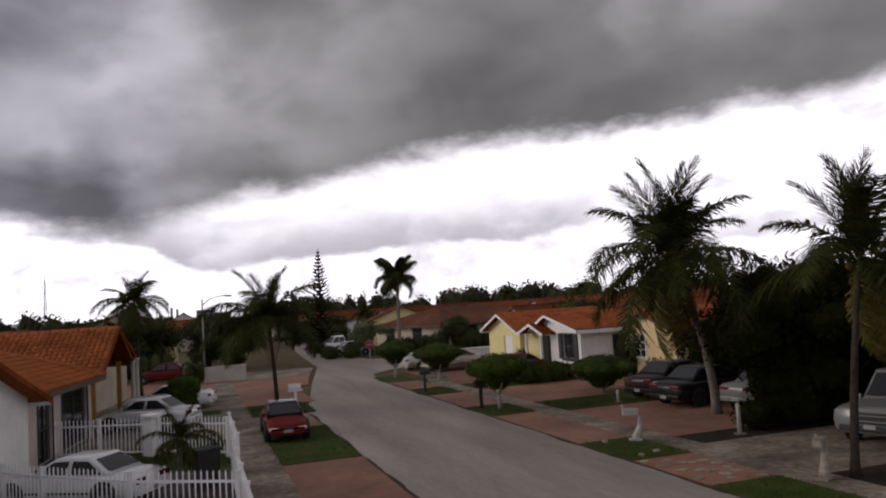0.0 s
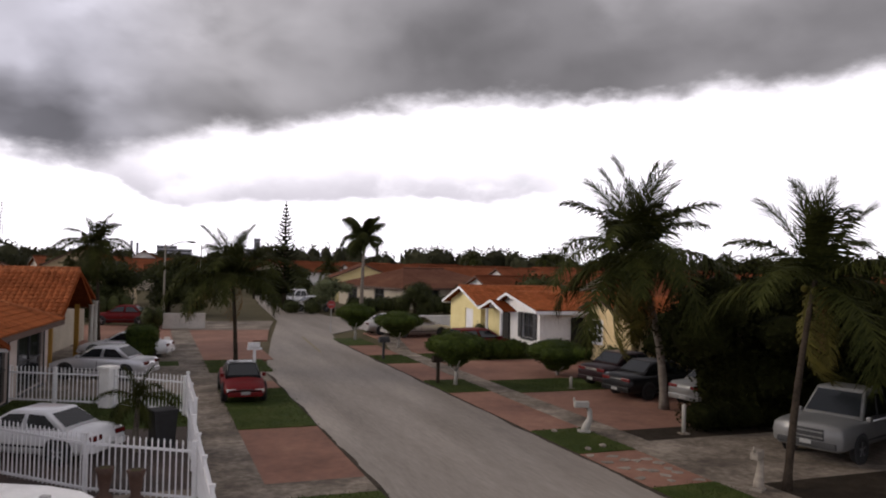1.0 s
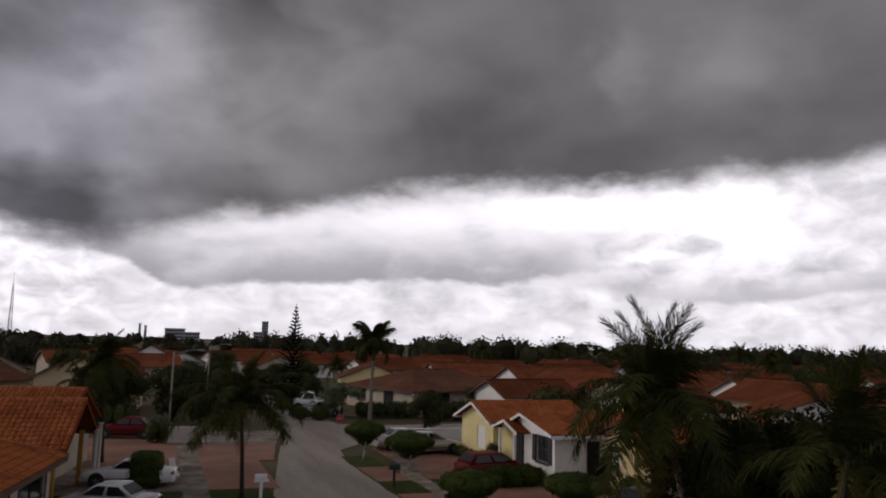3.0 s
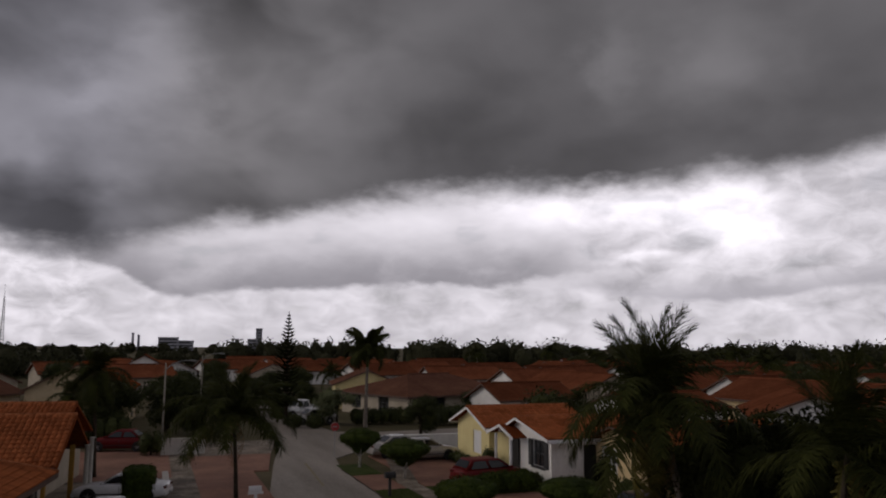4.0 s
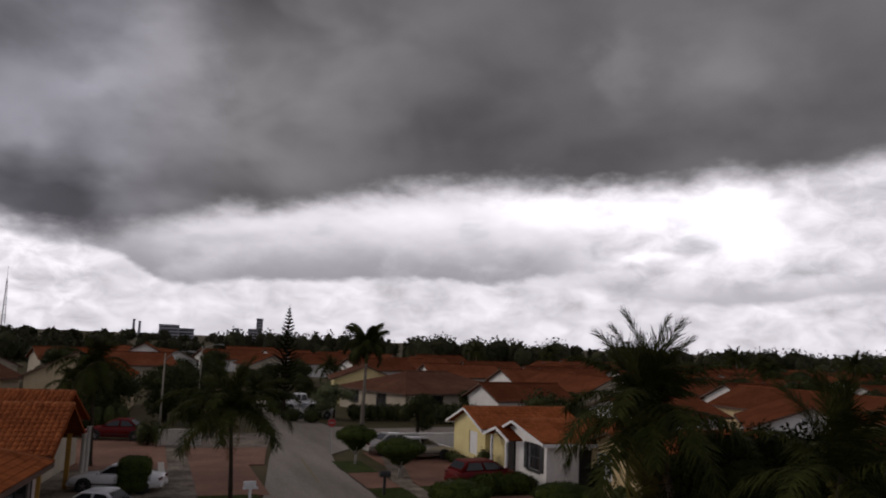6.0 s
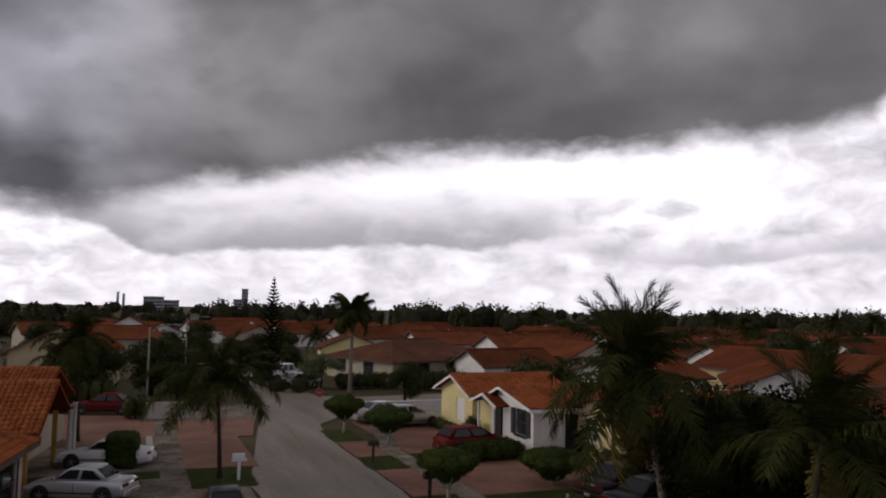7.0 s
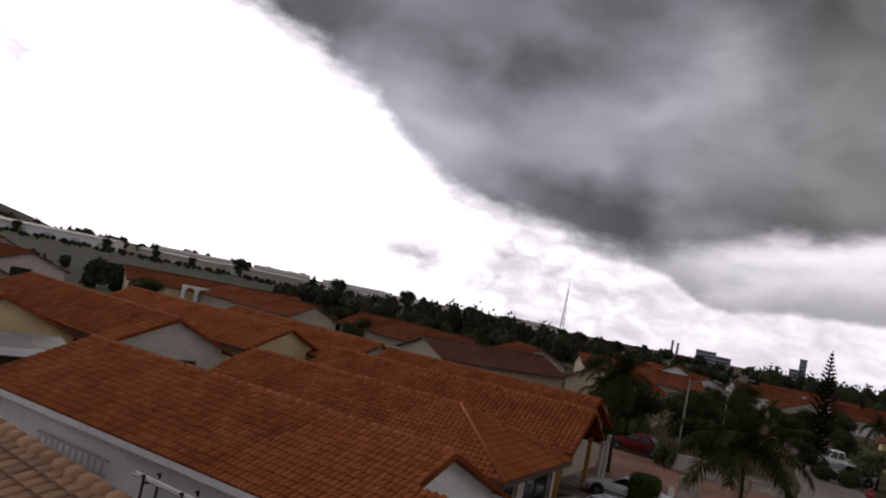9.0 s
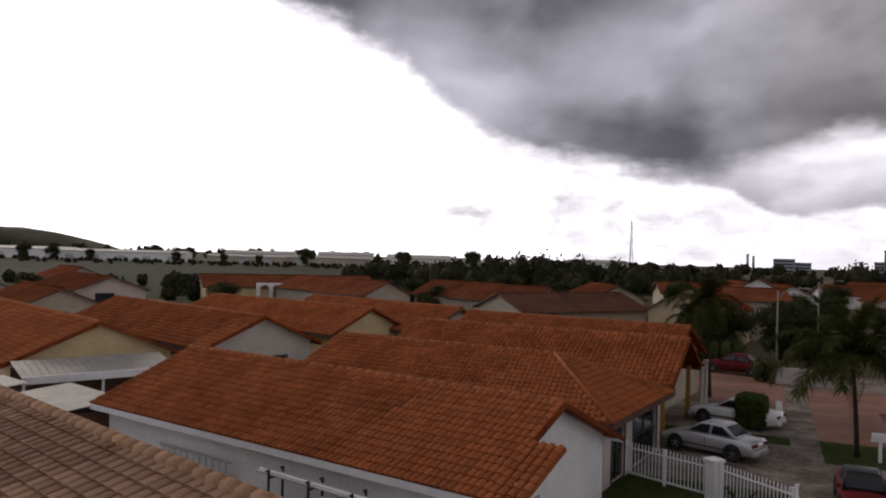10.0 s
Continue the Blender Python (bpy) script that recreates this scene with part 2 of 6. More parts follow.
ROOF = surface("terracotta_roof", [(0.3, (0.100, 0.026, 0.009)), (0.5, (0.172, 0.045, 0.016)), (0.7, (0.240, 0.070, 0.027))], 0.5, 0.9, 0.4, 12, 8, spec=0.0)
TILE = surface("terracotta_tile", [(0.28, (0.175, 0.050, 0.018)), (0.5, (0.30, 0.090, 0.032)), (0.72, (0.42, 0.142, 0.056))], 0.7, 0.88, 0.35, 30, 7, vary=0.2, island=0.22, spec=0.06)
TAN_TILE = surface("tan_roof_tile", [(0.28, (0.13, 0.064, 0.036)), (0.5, (0.25, 0.138, 0.085)), (0.72, (0.36, 0.225, 0.150))], 1.1, 0.85, 0.35, 30, 7, vary=0.25, island=0.28, spec=0.08)
CAP_TILE = surface("ridge_cap_tile", two((0.22, 0.068, 0.026), (0.36, 0.13, 0.055)), 1.5, 0.88, 0.3, 30, vary=0.2, spec=0.08)
TAN_CAP = surface("tan_ridge_cap_tile", two((0.22, 0.115, 0.062), (0.40, 0.24, 0.145)), 1.8, 0.88, 0.3, 30, vary=0.25, spec=0.1)
PLATE = surface("dull_plate", two((0.20, 0.20, 0.20), (0.30, 0.30, 0.29)), 6.0, 0.7)
WHITE = surface("white_stucco", two((0.64, 0.63, 0.61), (0.80, 0.79, 0.77)), 0.9, 0.85, 0.3, 60)
WHITE_PAINT = surface("white_painted_metal", two((0.66, 0.66, 0.67), (0.80, 0.80, 0.81)), 2.0, 0.5, 0.1, 60)
CREAM = surface("cream_stucco", two((0.54, 0.41, 0.22), (0.68, 0.54, 0.31)), 0.9, 0.88, 0.3, 60)
YELLOW = surface("pale_yellow_stucco", two((0.62, 0.52, 0.24), (0.74, 0.65, 0.34)), 0.9, 0.88, 0.3, 60)
TAN = surface("tan_stucco", two((0.40, 0.31, 0.19), (0.52, 0.42, 0.27)), 0.9, 0.88, 0.3, 60)
ORANGE = surface("ochre_stucco", two((0.29, 0.15, 0.026), (0.38, 0.21, 0.042)), 0.9, 0.88, 0.3, 60)
BEIGE = surface("beige_stucco", two((0.36, 0.31, 0.24), (0.48, 0.42, 0.33)), 0.9, 0.88, 0.3, 60)
PINKWALL = surface("pale_pink_stucco", two((0.46, 0.38, 0.34), (0.58, 0.49, 0.44)), 0.9, 0.88, 0.3, 60)
GREYWALL = surface("pale_grey_stucco", two((0.42, 0.39, 0.35), (0.56, 0.53, 0.48)), 0.9, 0.88, 0.3, 60)
DARK_TRIM = surface("dark_brown_fascia", two((0.06, 0.032, 0.022), (0.12, 0.065, 0.045)), 2.0, 0.7, 0.2, 40)
BLACK = surface("black_painted_metal", two((0.012, 0.012, 0.013), (0.03, 0.03, 0.03)), 2.0, 0.55, 0.1, 40)
# Near-black colour, used on sheets that stand for shade inside openings.
DARK_VOID = surface("dark_interior", two((0.01, 0.009, 0.009), (0.025, 0.022, 0.02)), 1.0, 0.9)
BARK = surface("palm_bark", two((0.10, 0.085, 0.07), (0.22, 0.19, 0.16)), 2.0, 0.9, 0.8, 14, stretch=(1, 1, 5), spec=0.12)
DARKBARK = surface("dark_bark", two((0.02, 0.015, 0.011), (0.06, 0.046, 0.034)), 2.0, 0.95, 0.8, 14, spec=0.1)
# Soil coloured near black to hold the shade under the trees.
SHADED_SOIL = surface("shade_dark_soil", two((0.014, 0.011, 0.008), (0.045, 0.034, 0.024)), 2.5, 0.95, 0.6, 30, spec=0.1)
FROND = surface("palm_frond", two((0.012, 0.016, 0.004), (0.046, 0.050, 0.012)), 0.8, 0.7, island=0.3, spec=0.05)
FROND_OLD = surface("yellowed_frond", two((0.042, 0.042, 0.008), (0.105, 0.088, 0.020)), 0.8, 0.7, island=0.3, spec=0.12)
FROND_DRY = surface("dry_brown_frond", two((0.12, 0.07, 0.03), (0.24, 0.14, 0.06)), 0.8, 0.8, island=0.3, spec=0.12)
LEAF = surface("green_leaf", two((0.022, 0.032, 0.009), (0.070, 0.082, 0.024)), 0.5, 0.6, island=0.35, spec=0.12)
# Near-black leaf: the deep shade of dense crowns is in the colour.
LEAF_SHADE = surface("shade_dark_leaf", two((0.006, 0.007, 0.002), (0.019, 0.021, 0.006)), 0.5, 0.9, island=0.3, spec=0.03)
LEAF_MID = surface("deep_green_leaf", two((0.016, 0.022, 0.006), (0.052, 0.058, 0.017)), 0.5, 0.65, island=0.35, spec=0.12)
LEAF_FAR = surface("distant_leaf", two((0.020, 0.022, 0.010), (0.050, 0.050, 0.024)), 0.05, 0.8, island=0.3, spec=0.12)
DIRT = surface("roadside_dirt", two((0.022, 0.018, 0.013), (0.075, 0.060, 0.045)), 1.6, 0.95, 0.5, 30, spec=0.1)
LEAF_PALE = surface("pale_green_leaf", two((0.07, 0.085, 0.04), (0.16, 0.17, 0.085)), 0.6, 0.7, island=0.3, spec=0.12)
HEDGE = surface("hedge_leaf", two((0.016, 0.028, 0.005), (0.060, 0.082, 0.011)), 0.9, 0.8, island=0.3, spec=0.12)
RUBBER = surface("tyre_rubber", two((0.012, 0.012, 0.012), (0.03, 0.03, 0.03)), 6.0, 0.85)
RIM = surface("wheel_rim", two((0.32, 0.32, 0.33), (0.5, 0.5, 0.52)), 6.0, 0.35, metallic=0.8)
CHROME = surface("chrome", two((0.6, 0.6, 0.62), (0.75, 0.75, 0.77)), 6.0, 0.2, metallic=1.0)
PLASTIC = surface("black_plastic", two((0.015, 0.015, 0.016), (0.03, 0.03, 0.032)), 6.0, 0.6)
GALV = surface("galvanised_metal", two((0.36, 0.36, 0.36), (0.52, 0.52, 0.52)), 2.0, 0.5, metallic=0.6)
PATINA = surface("weathered_concrete_pole", two((0.30, 0.28, 0.25), (0.42, 0.40, 0.36)), 2.0, 0.85, 0.2, 30)
AWNING = surface("white_metal_awning", two((0.27, 0.255, 0.225), (0.42, 0.40, 0.36)), 1.2, 0.6, 0.15, 20)
RED_SIGN = surface("red_sign", two((0.26, 0.02, 0.018), (0.34, 0.035, 0.03)), 3.0, 0.5)


def car_paint(name, colour, metal=0.3, coat=0.8, rough=0.34):
    return surface(name, two(tuple(c * 0.9 for c in colour), tuple(min(1, c * 1.08) for c in colour)), 1.0, rough, metallic=metal, coat=coat, spec=0.5 if coat > 0.5 else 0.12)


PAINT_SILVER = car_paint("silver_car_paint", (0.50, 0.50, 0.52), 0.45)
PAINT_WHITE = car_paint("white_car_paint", (0.72, 0.72, 0.73), 0.0)
PAINT_RED = car_paint("red_car_paint", (0.115, 0.006, 0.007), 0.0, 0.1, 0.5)
PAINT_DARK = car_paint("black_cherry_car_paint", (0.020, 0.010, 0.012), 0.1, 0.3, 0.4)
PAINT_BLACK = car_paint("black_car_paint", (0.010, 0.010, 0.011), 0.1, 0.3, 0.4)
PAINT_PICKUP = car_paint("pale_grey_car_paint", (0.17, 0.17, 0.167), 0.1, 0.5, 0.4)
PAINT_GREY = car_paint("grey_beige_car_paint", (0.36, 0.34, 0.32), 0.4)


def glass(name, colour, rough=0.08):
    m = bpy.data.materials.new(name)
    m.use_nodes = True
    b = m.node_tree.nodes["Principled BSDF"]
    b.inputs["Base Color"].default_value = (*colour, 1)
    b.inputs["Roughness"].default_value = rough
    b.inputs["IOR"].default_value = 1.5
    b.inputs["Specular IOR Level"].default_value = 0.6
    return m


CAR_GLASS = glass("tinted_car_glass", (0.012, 0.014, 0.016))
PANE = glass("window_pane", (0.018, 0.02, 0.023), 0.1)
LAMP_CLEAR = glass("headlight_glass", (0.55, 0.55, 0.53), 0.15)
LAMP_RED = glass("tail_light_red", (0.10, 0.005, 0.006), 0.2)

# ---------------------------------------------------------------- building helpers


def mesh_of(name, verts, faces, smooth=False):
    me = bpy.data.meshes.new(name)
    me.from_pydata([tuple(v) for v in verts], [], [tuple(f) for f in faces])
    me.update()
    if smooth:
        me.shade_smooth()
    return me


def finish(bm, name, material, smooth=False):
    bmesh.ops.recalc_face_normals(bm, faces=bm.faces)
    me = bpy.data.meshes.new(name)
    bm.to_mesh(me)
    bm.free()
    if smooth:
        me.shade_smooth()
    me.materials.append(material)
    return me


def part(name, bm, material, parent=None, label="", smooth=False):
    """Link a bmesh or a mesh as one object, under a thing or a part where one is given."""
    me = finish(bm, name, material, smooth) if isinstance(bm, bmesh.types.BMesh) else bm
    if not me.materials:
        me.materials.append(material)
    ob = new(name, me)
    if parent is not None:
        ob.parent = parent
    if label:
        ob["label"] = label
    return ob


def thing(name, m, label, category, group="", kind=""):
    ob = new(name)
    ob.empty_display_size = 0.1
    ob.matrix_basis = m
    return tagged(ob, label, category, group, kind)


def box(bm, lo, hi, bevel=0.0, m=None):
    lo, hi = Vector(lo), Vector(hi)
    r = bmesh.ops.create_cube(bm, size=1.0)
    vs = r["verts"]
    bmesh.ops.scale(bm, vec=hi - lo, verts=vs)
    bmesh.ops.translate(bm, vec=(lo + hi) / 2, verts=vs)
    if bevel:
        es = list({e for v in vs for e in v.link_edges})
        out = bmesh.ops.bevel(bm, geom=es, offset=bevel, segments=2, affect="EDGES", profile=0.6)
        vs = list({v for f in out["faces"] for v in f.verts} | {v for v in vs if v.is_valid})
    if m is not None:
        bmesh.ops.transform(bm, matrix=m, verts=vs)
    return vs


def boxes(*items, bevel=0.0):
    bm = bmesh.new()
    for lo, hi in items:
        box(bm, lo, hi, bevel)
    return bm


def tube(bm, points, radii, sides=8, caps=True):
    """A round limb along points with a radius at each."""
    rings = []
    pts = [Vector(p) for p in points]
    for i, p in enumerate(pts):
        d = (pts[min(i + 1, len(pts) - 1)] - pts[max(i - 1, 0)]).normalized()
        a = d.orthogonal().normalized() if abs(d.z) < 0.9 else Vector((1, 0, 0)).cross(d).normalized()
        b = d.cross(a)
        rings.append([bm.verts.new(p + (a * math.cos(q) + b * math.sin(q)) * radii[i]) for q in [2 * math.pi * j / sides for j in range(sides)]])
    for r0, r1 in zip(rings, rings[1:]):
        for j in range(sides):
            bm.faces.new((r0[j], r0[(j + 1) % sides], r1[(j + 1) % sides], r1[j]))
    if caps:
        bm.faces.new(rings[0][::-1])
        bm.faces.new(rings[-1])


def prism(bm, poly, a, b, axis="z"):
    """A polygon (pairs) drawn out from a to b along an axis."""
    def at(p, h):
        return {"z": (p[0], p[1], h), "y": (p[0], h, p[1]), "x": (h, p[0], p[1])}[axis]
    lo = [bm.verts.new(at(p, a)) for p in poly]
    hi = [bm.verts.new(at(p, b)) for p in poly]
    bm.faces.new(lo[::-1])
    bm.faces.new(hi)
    n = len(poly)
    for i in range(n):
        bm.faces.new((lo[i], lo[(i + 1) % n], hi[(i + 1) % n], hi[i]))


def slab(name, poly, top, material, label, category, thick=0.15, kind="structure"):
    bm = bmesh.new()
    prism(bm, poly, top - thick, top)
    ob = part(name, bm, material)
    return tagged(ob, label, category, kind=kind)


def rect(x0, y0, x1, y1):
    return [(x0, y0), (x1, y0), (x1, y1), (x0, y1)]


def turned(x, y, z=0.0, heading=0.0):
    """A pose on the ground; heading in degrees about z."""
    return pose(x, y, z, 0, 0, heading)

# ---------------------------------------------------------------- plants


def frond_mesh(name, length, bend, leaflet, material, seed, pairs=34, lift=0.0, ragged=0.15, hang=0.55, fat=1.0, swept=16):
    """A feather frond along +x: an arched rachis with tapered, hanging leaflets on both sides."""
    rnd = random.Random(seed)
    verts, faces = [], []
    steps = 10
    pts, ang = [Vector((0, 0, 0))], 0.0
    for i in range(steps):
        ang -= radians(bend) / steps * (0.5 + i / steps)
        pts.append(pts[-1] + Vector((math.cos(ang), 0, math.sin(ang))) * (length / steps))

    def along(s):
        f = s * steps
        i = min(int(f), steps - 1)
        return pts[i].lerp(pts[i + 1], f - i), (pts[i + 1] - pts[i]).normalized()

    for i, p in enumerate(pts):
        w = 0.035 * (1 - 0.85 * i / steps)
        verts += [p + Vector((0, w, 0)), p + Vector((0, -w, 0)), p + Vector((0, 0, w))]
    for i in range(steps):
        a, b = 3 * i, 3 * i + 3
        faces += [(a, b, b + 2, a + 2), (a + 1, a + 2, b + 2, b + 1), (a, a + 1, b + 1, b)]
    for k in range(pairs):
        s = 0.08 + 0.91 * k / (pairs - 1)
        p, d = along(s)
        up = Vector((-d.z, 0, d.x))
        size = leaflet * (0.35 + 1.1 * math.sin(math.pi * min(1, 0.12 + s * 0.86)) ** 0.8) * 0.75
        for side in (-1, 1):
            if rnd.random() < ragged * 0.4:
                continue
            sweep = radians(swept + 38 * s * s + rnd.uniform(-14, 14))
            ln = size * rnd.uniform(1 - ragged, 1 + ragged * 0.5)
            out = (Vector((0, side, 0)) * math.cos(sweep) + d * math.sin(sweep) + up * rnd.uniform(-0.3, 0.35)).normalized()
            low = Vector((0, 0, -1)) if lift == 0 else (Matrix.Rotation(radians(lift), 3, "Y") @ Vector((0, 0, -1)))
            mid = p + out * ln * 0.46 + low * (ln * hang * 0.20)
            tip = p + out * ln * 0.80 + low * (ln * hang * rnd.uniform(0.55, 1.0))
            w = d * (0.019 * fat)
            n = len(verts)
            verts += [p + w, p - w, mid + w * 0.9, mid - w * 0.9, tip]
            faces += [(n, n + 1, n + 3, n + 2), (n + 2, n + 3, n + 4)]
    me = mesh_of(name, verts, faces)
    me.materials.append(material)
    return me


COCO = [frond_mesh("frond_mesh", 3.1 + 0.5 * (s > 1), b, 1.0, FROND, s, 120, e, 0.4, h, 1.4) for b, s, h, e in ((70, 1, 0.3, 66), (98, 2, 0.45, 32), (96, 3, 0.6, 4), (80, 4, 0.65, 0))]
COCO_UP = frond_mesh("frond_mesh", 2.8, 34, 0.95, FROND, 21, 150, 74, 0.45, 0.12, 1.0, 48)
COCO_OLD = [frond_mesh("frond_mesh", 3.0, b, 0.72, FROND_OLD, s, 92, 0, 0.3, 0.9, 1.4) for b, s in ((60, 5), (95, 6))]
COCO_DRY = [frond_mesh("frond_mesh", 2.6, 80, 0.6, FROND_DRY, 7, 26, 0, 0.45, 1.0)]
ROYAL = [frond_mesh("frond_mesh", 2.4, b, 0.85, FROND, s, 110, 0, 0.25, 1.0, 2.5) for b, s in ((95, 11), (125, 12), (52, 13))]


def palm(m, foot, crown, girth, fronds, label, size=1.0, dry=0, old=0, seed=1, meshes=None, low=-30, high=80, group="", nuts=True, curve=0.5, shaft=None, bark=None, power=1.0):
    """A palm: a leaning, tapered, ringed trunk from foot to crown, and a head of feather fronds, each a part."""
    meshes = meshes or COCO
    rnd = random.Random(seed)
    t = thing("palm_tree", m, label, "palm tree", group)
    a, c = Vector(foot), Vector(crown)
    bm = bmesh.new()
    pts, rad = [], []
    n = 14
    for i in range(n + 1):
        s = i / n
        p = a.lerp(c, s)
        lean = Vector((c.x - a.x, c.y - a.y, 0))
        p -= lean * (curve * s * (1 - s))
        pts.append(p)
        rad.append(girth * (1.0 - 0.42 * s) * (1.35 if i == 0 else 1.0) * (1.04 if i % 2 else 0.97))
    tube(bm, pts, rad, 10)
    part("trunk", bm, bark or BARK, t, "ringed palm trunk", smooth=True)
    if shaft:
        bm = bmesh.new()
        tube(bm, [c - Vector((0, 0, 0.2)), c + Vector((0, 0, 0.5)), c + Vector((0, 0, shaft))], [girth * 0.62, girth * 0.7, girth * 0.35], 10)
        part("crownshaft", bm, LEAF, t, "green crownshaft", smooth=True)
        c = c + Vector((0, 0, shaft))
    for i in range(fronds):
        s = i / max(1, fronds - 1)
        e = high + (low - high) * s ** power + rnd.uniform(-7, 7)
        z = i * 137.5 + rnd.uniform(-14, 14)
        if meshes is COCO:
            me = COCO_UP if e > 68 else COCO[0] if e > 50 else COCO[1] if e > 18 else COCO[2] if i % 2 else COCO[3]
        else:
            me = meshes[2] if e > 58 else meshes[i % 2]
        if old and i >= fronds - old:
            me = COCO_OLD[i % 2]
            e -= rnd.uniform(15, 40)
        f = part("frond", me, FROND, t)
        k = size * rnd.uniform(0.86, 1.1)
        f.matrix_basis = Matrix.Translation(c) @ Euler((0, radians(-e), radians(z))).to_matrix().to_4x4() @ Matrix.Diagonal((k, k, k, 1))
    for i in range(dry):
        f = part("frond", COCO_DRY[0], FROND_DRY, t, "hanging dry brown frond")
        k = size * rnd.uniform(0.7, 1.0)
        f.matrix_basis = Matrix.Translation(c - Vector((0, 0, 0.1))) @ Euler((0, radians(rnd.uniform(45, 65)), radians(i * 120 + rnd.uniform(-30, 30)))).to_matrix().to_4x4() @ Matrix.Diagonal((k, k, k, 1))
    if nuts:
        for i in range(5):
            bm = bmesh.new()
            bmesh.ops.create_icosphere(bm, subdivisions=1, radius=0.12 * size)
            q = i * 1.3
            bmesh.ops.translate(bm, vec=c + Vector((math.cos(q) * 0.24, math.sin(q) * 0.24, -0.22 - 0.05 * (i % 2))), verts=bm.verts)
            part("coconut", bm, FROND_OLD, t, smooth=True)
    return t


def leaf_cloud(name, blobs, n, size, material, seed, core=0.0, outward=0.5, jitter=0.11):
    """Small bent leaf faces spread over the skins of lumpy blobs (cx, cy, cz, rx, ry, rz)."""
    rs = np.random.RandomState(seed)
    vol = np.array([b[3] * b[4] + b[4] * b[5] + b[3] * b[5] for b in blobs])
    pick = rs.choice(len(blobs), n, p=vol / vol.sum())
    B = np.array(blobs)[pick]
    d = rs.normal(size=(n, 3))
    d /= np.linalg.norm(d, axis=1)[:, None]
    r = np.clip(1.0 + rs.normal(size=n) * jitter - (rs.rand(n) < 0.25) * rs.rand(n) * jitter * 3.6, 0.2, 1.3)
    p = B[:, :3] + d * B[:, 3:] * r[:, None]
    nrm = d * outward + rs.normal(size=(n, 3)) * 0.6
    nrm /= np.linalg.norm(nrm, axis=1)[:, None]
    a = np.cross(nrm, rs.normal(size=(n, 3)))
    a /= np.linalg.norm(a, axis=1)[:, None] + 1e-9
    b = np.cross(nrm, a)
    s = size * rs.uniform(0.55, 1.25, n)[:, None]
    v = np.stack([p - a * s, p - b * s * 0.5 + nrm * s * 0.15, p + a * s, p + b * s * 0.5 + nrm * s * 0.15], 1).reshape(-1, 3)
    f = np.arange(4 * n).reshape(n, 4)
    verts, faces = v.tolist(), f.tolist()
    if core:
        for bl in blobs:
            bm = bmesh.new()
            bmesh.ops.create_icosphere(bm, subdivisions=2, radius=1.0)
            o = len(verts)
            bm.verts.ensure_lookup_table()
            for w in bm.verts:
                q = 1 + 0.18 * noise.noise(Vector((w.co.x * 2.1 + seed, w.co.y * 2.1, w.co.z * 2.1)))
                verts.append([bl[0] + w.co.x * bl[3] * core * q, bl[1] + w.co.y * bl[4] * core * q, bl[2] + w.co.z * bl[5] * core * q])
            faces += [[o + w.index for w in fc.verts] for fc in bm.faces]
            bm.free()
    me = mesh_of(name, verts, faces)
    me.materials.append(material)
    return me


def tree(m, height, spread, label, material=LEAF, seed=1, leaves=2600, size=0.16, blobs=9, trunk=0.16, base=0.35, category="tree", bark=DARKBARK, core=0.72, group=""):
    """A broadleaf tree: tapered trunk, limbs, and an uneven crown of leaf clumps."""
    rnd = random.Random(seed)
    t = thing("tree", m, label, category, group)
    bl = []
    for i in range(blobs):
        q, rr = rnd.uniform(0, 6.28), spread * math.sqrt(rnd.random()) * 0.62
        k = rnd.uniform(0.30, 0.48) * spread
        z = height * (base + (0.86 - base) * rnd.random())
        bl.append((math.cos(q) * rr, math.sin(q) * rr, z, k, k, k * rnd.uniform(0.6, 0.85)))
    bm = bmesh.new()
    top = height * (base + 0.2)
    tube(bm, [(0, 0, -0.05), (0.05, 0.02, top * 0.5), (0.0, 0.08, top)], [trunk * 1.3, trunk, trunk * 0.7], 9)
    for b in bl[:6]:
        tube(bm, [(0, 0.06, top * 0.8), (b[0] * 0.5, b[1] * 0.5, (top + b[2]) / 2 + 0.1), b[:3]], [trunk * 0.55, trunk * 0.35, trunk * 0.12], 6)
    part("trunk", bm, bark, t, smooth=True)
    part("crown", leaf_cloud("crown_leaves", bl, leaves, size, material, seed, core, 0.5, 0.17), material, t)
    return t


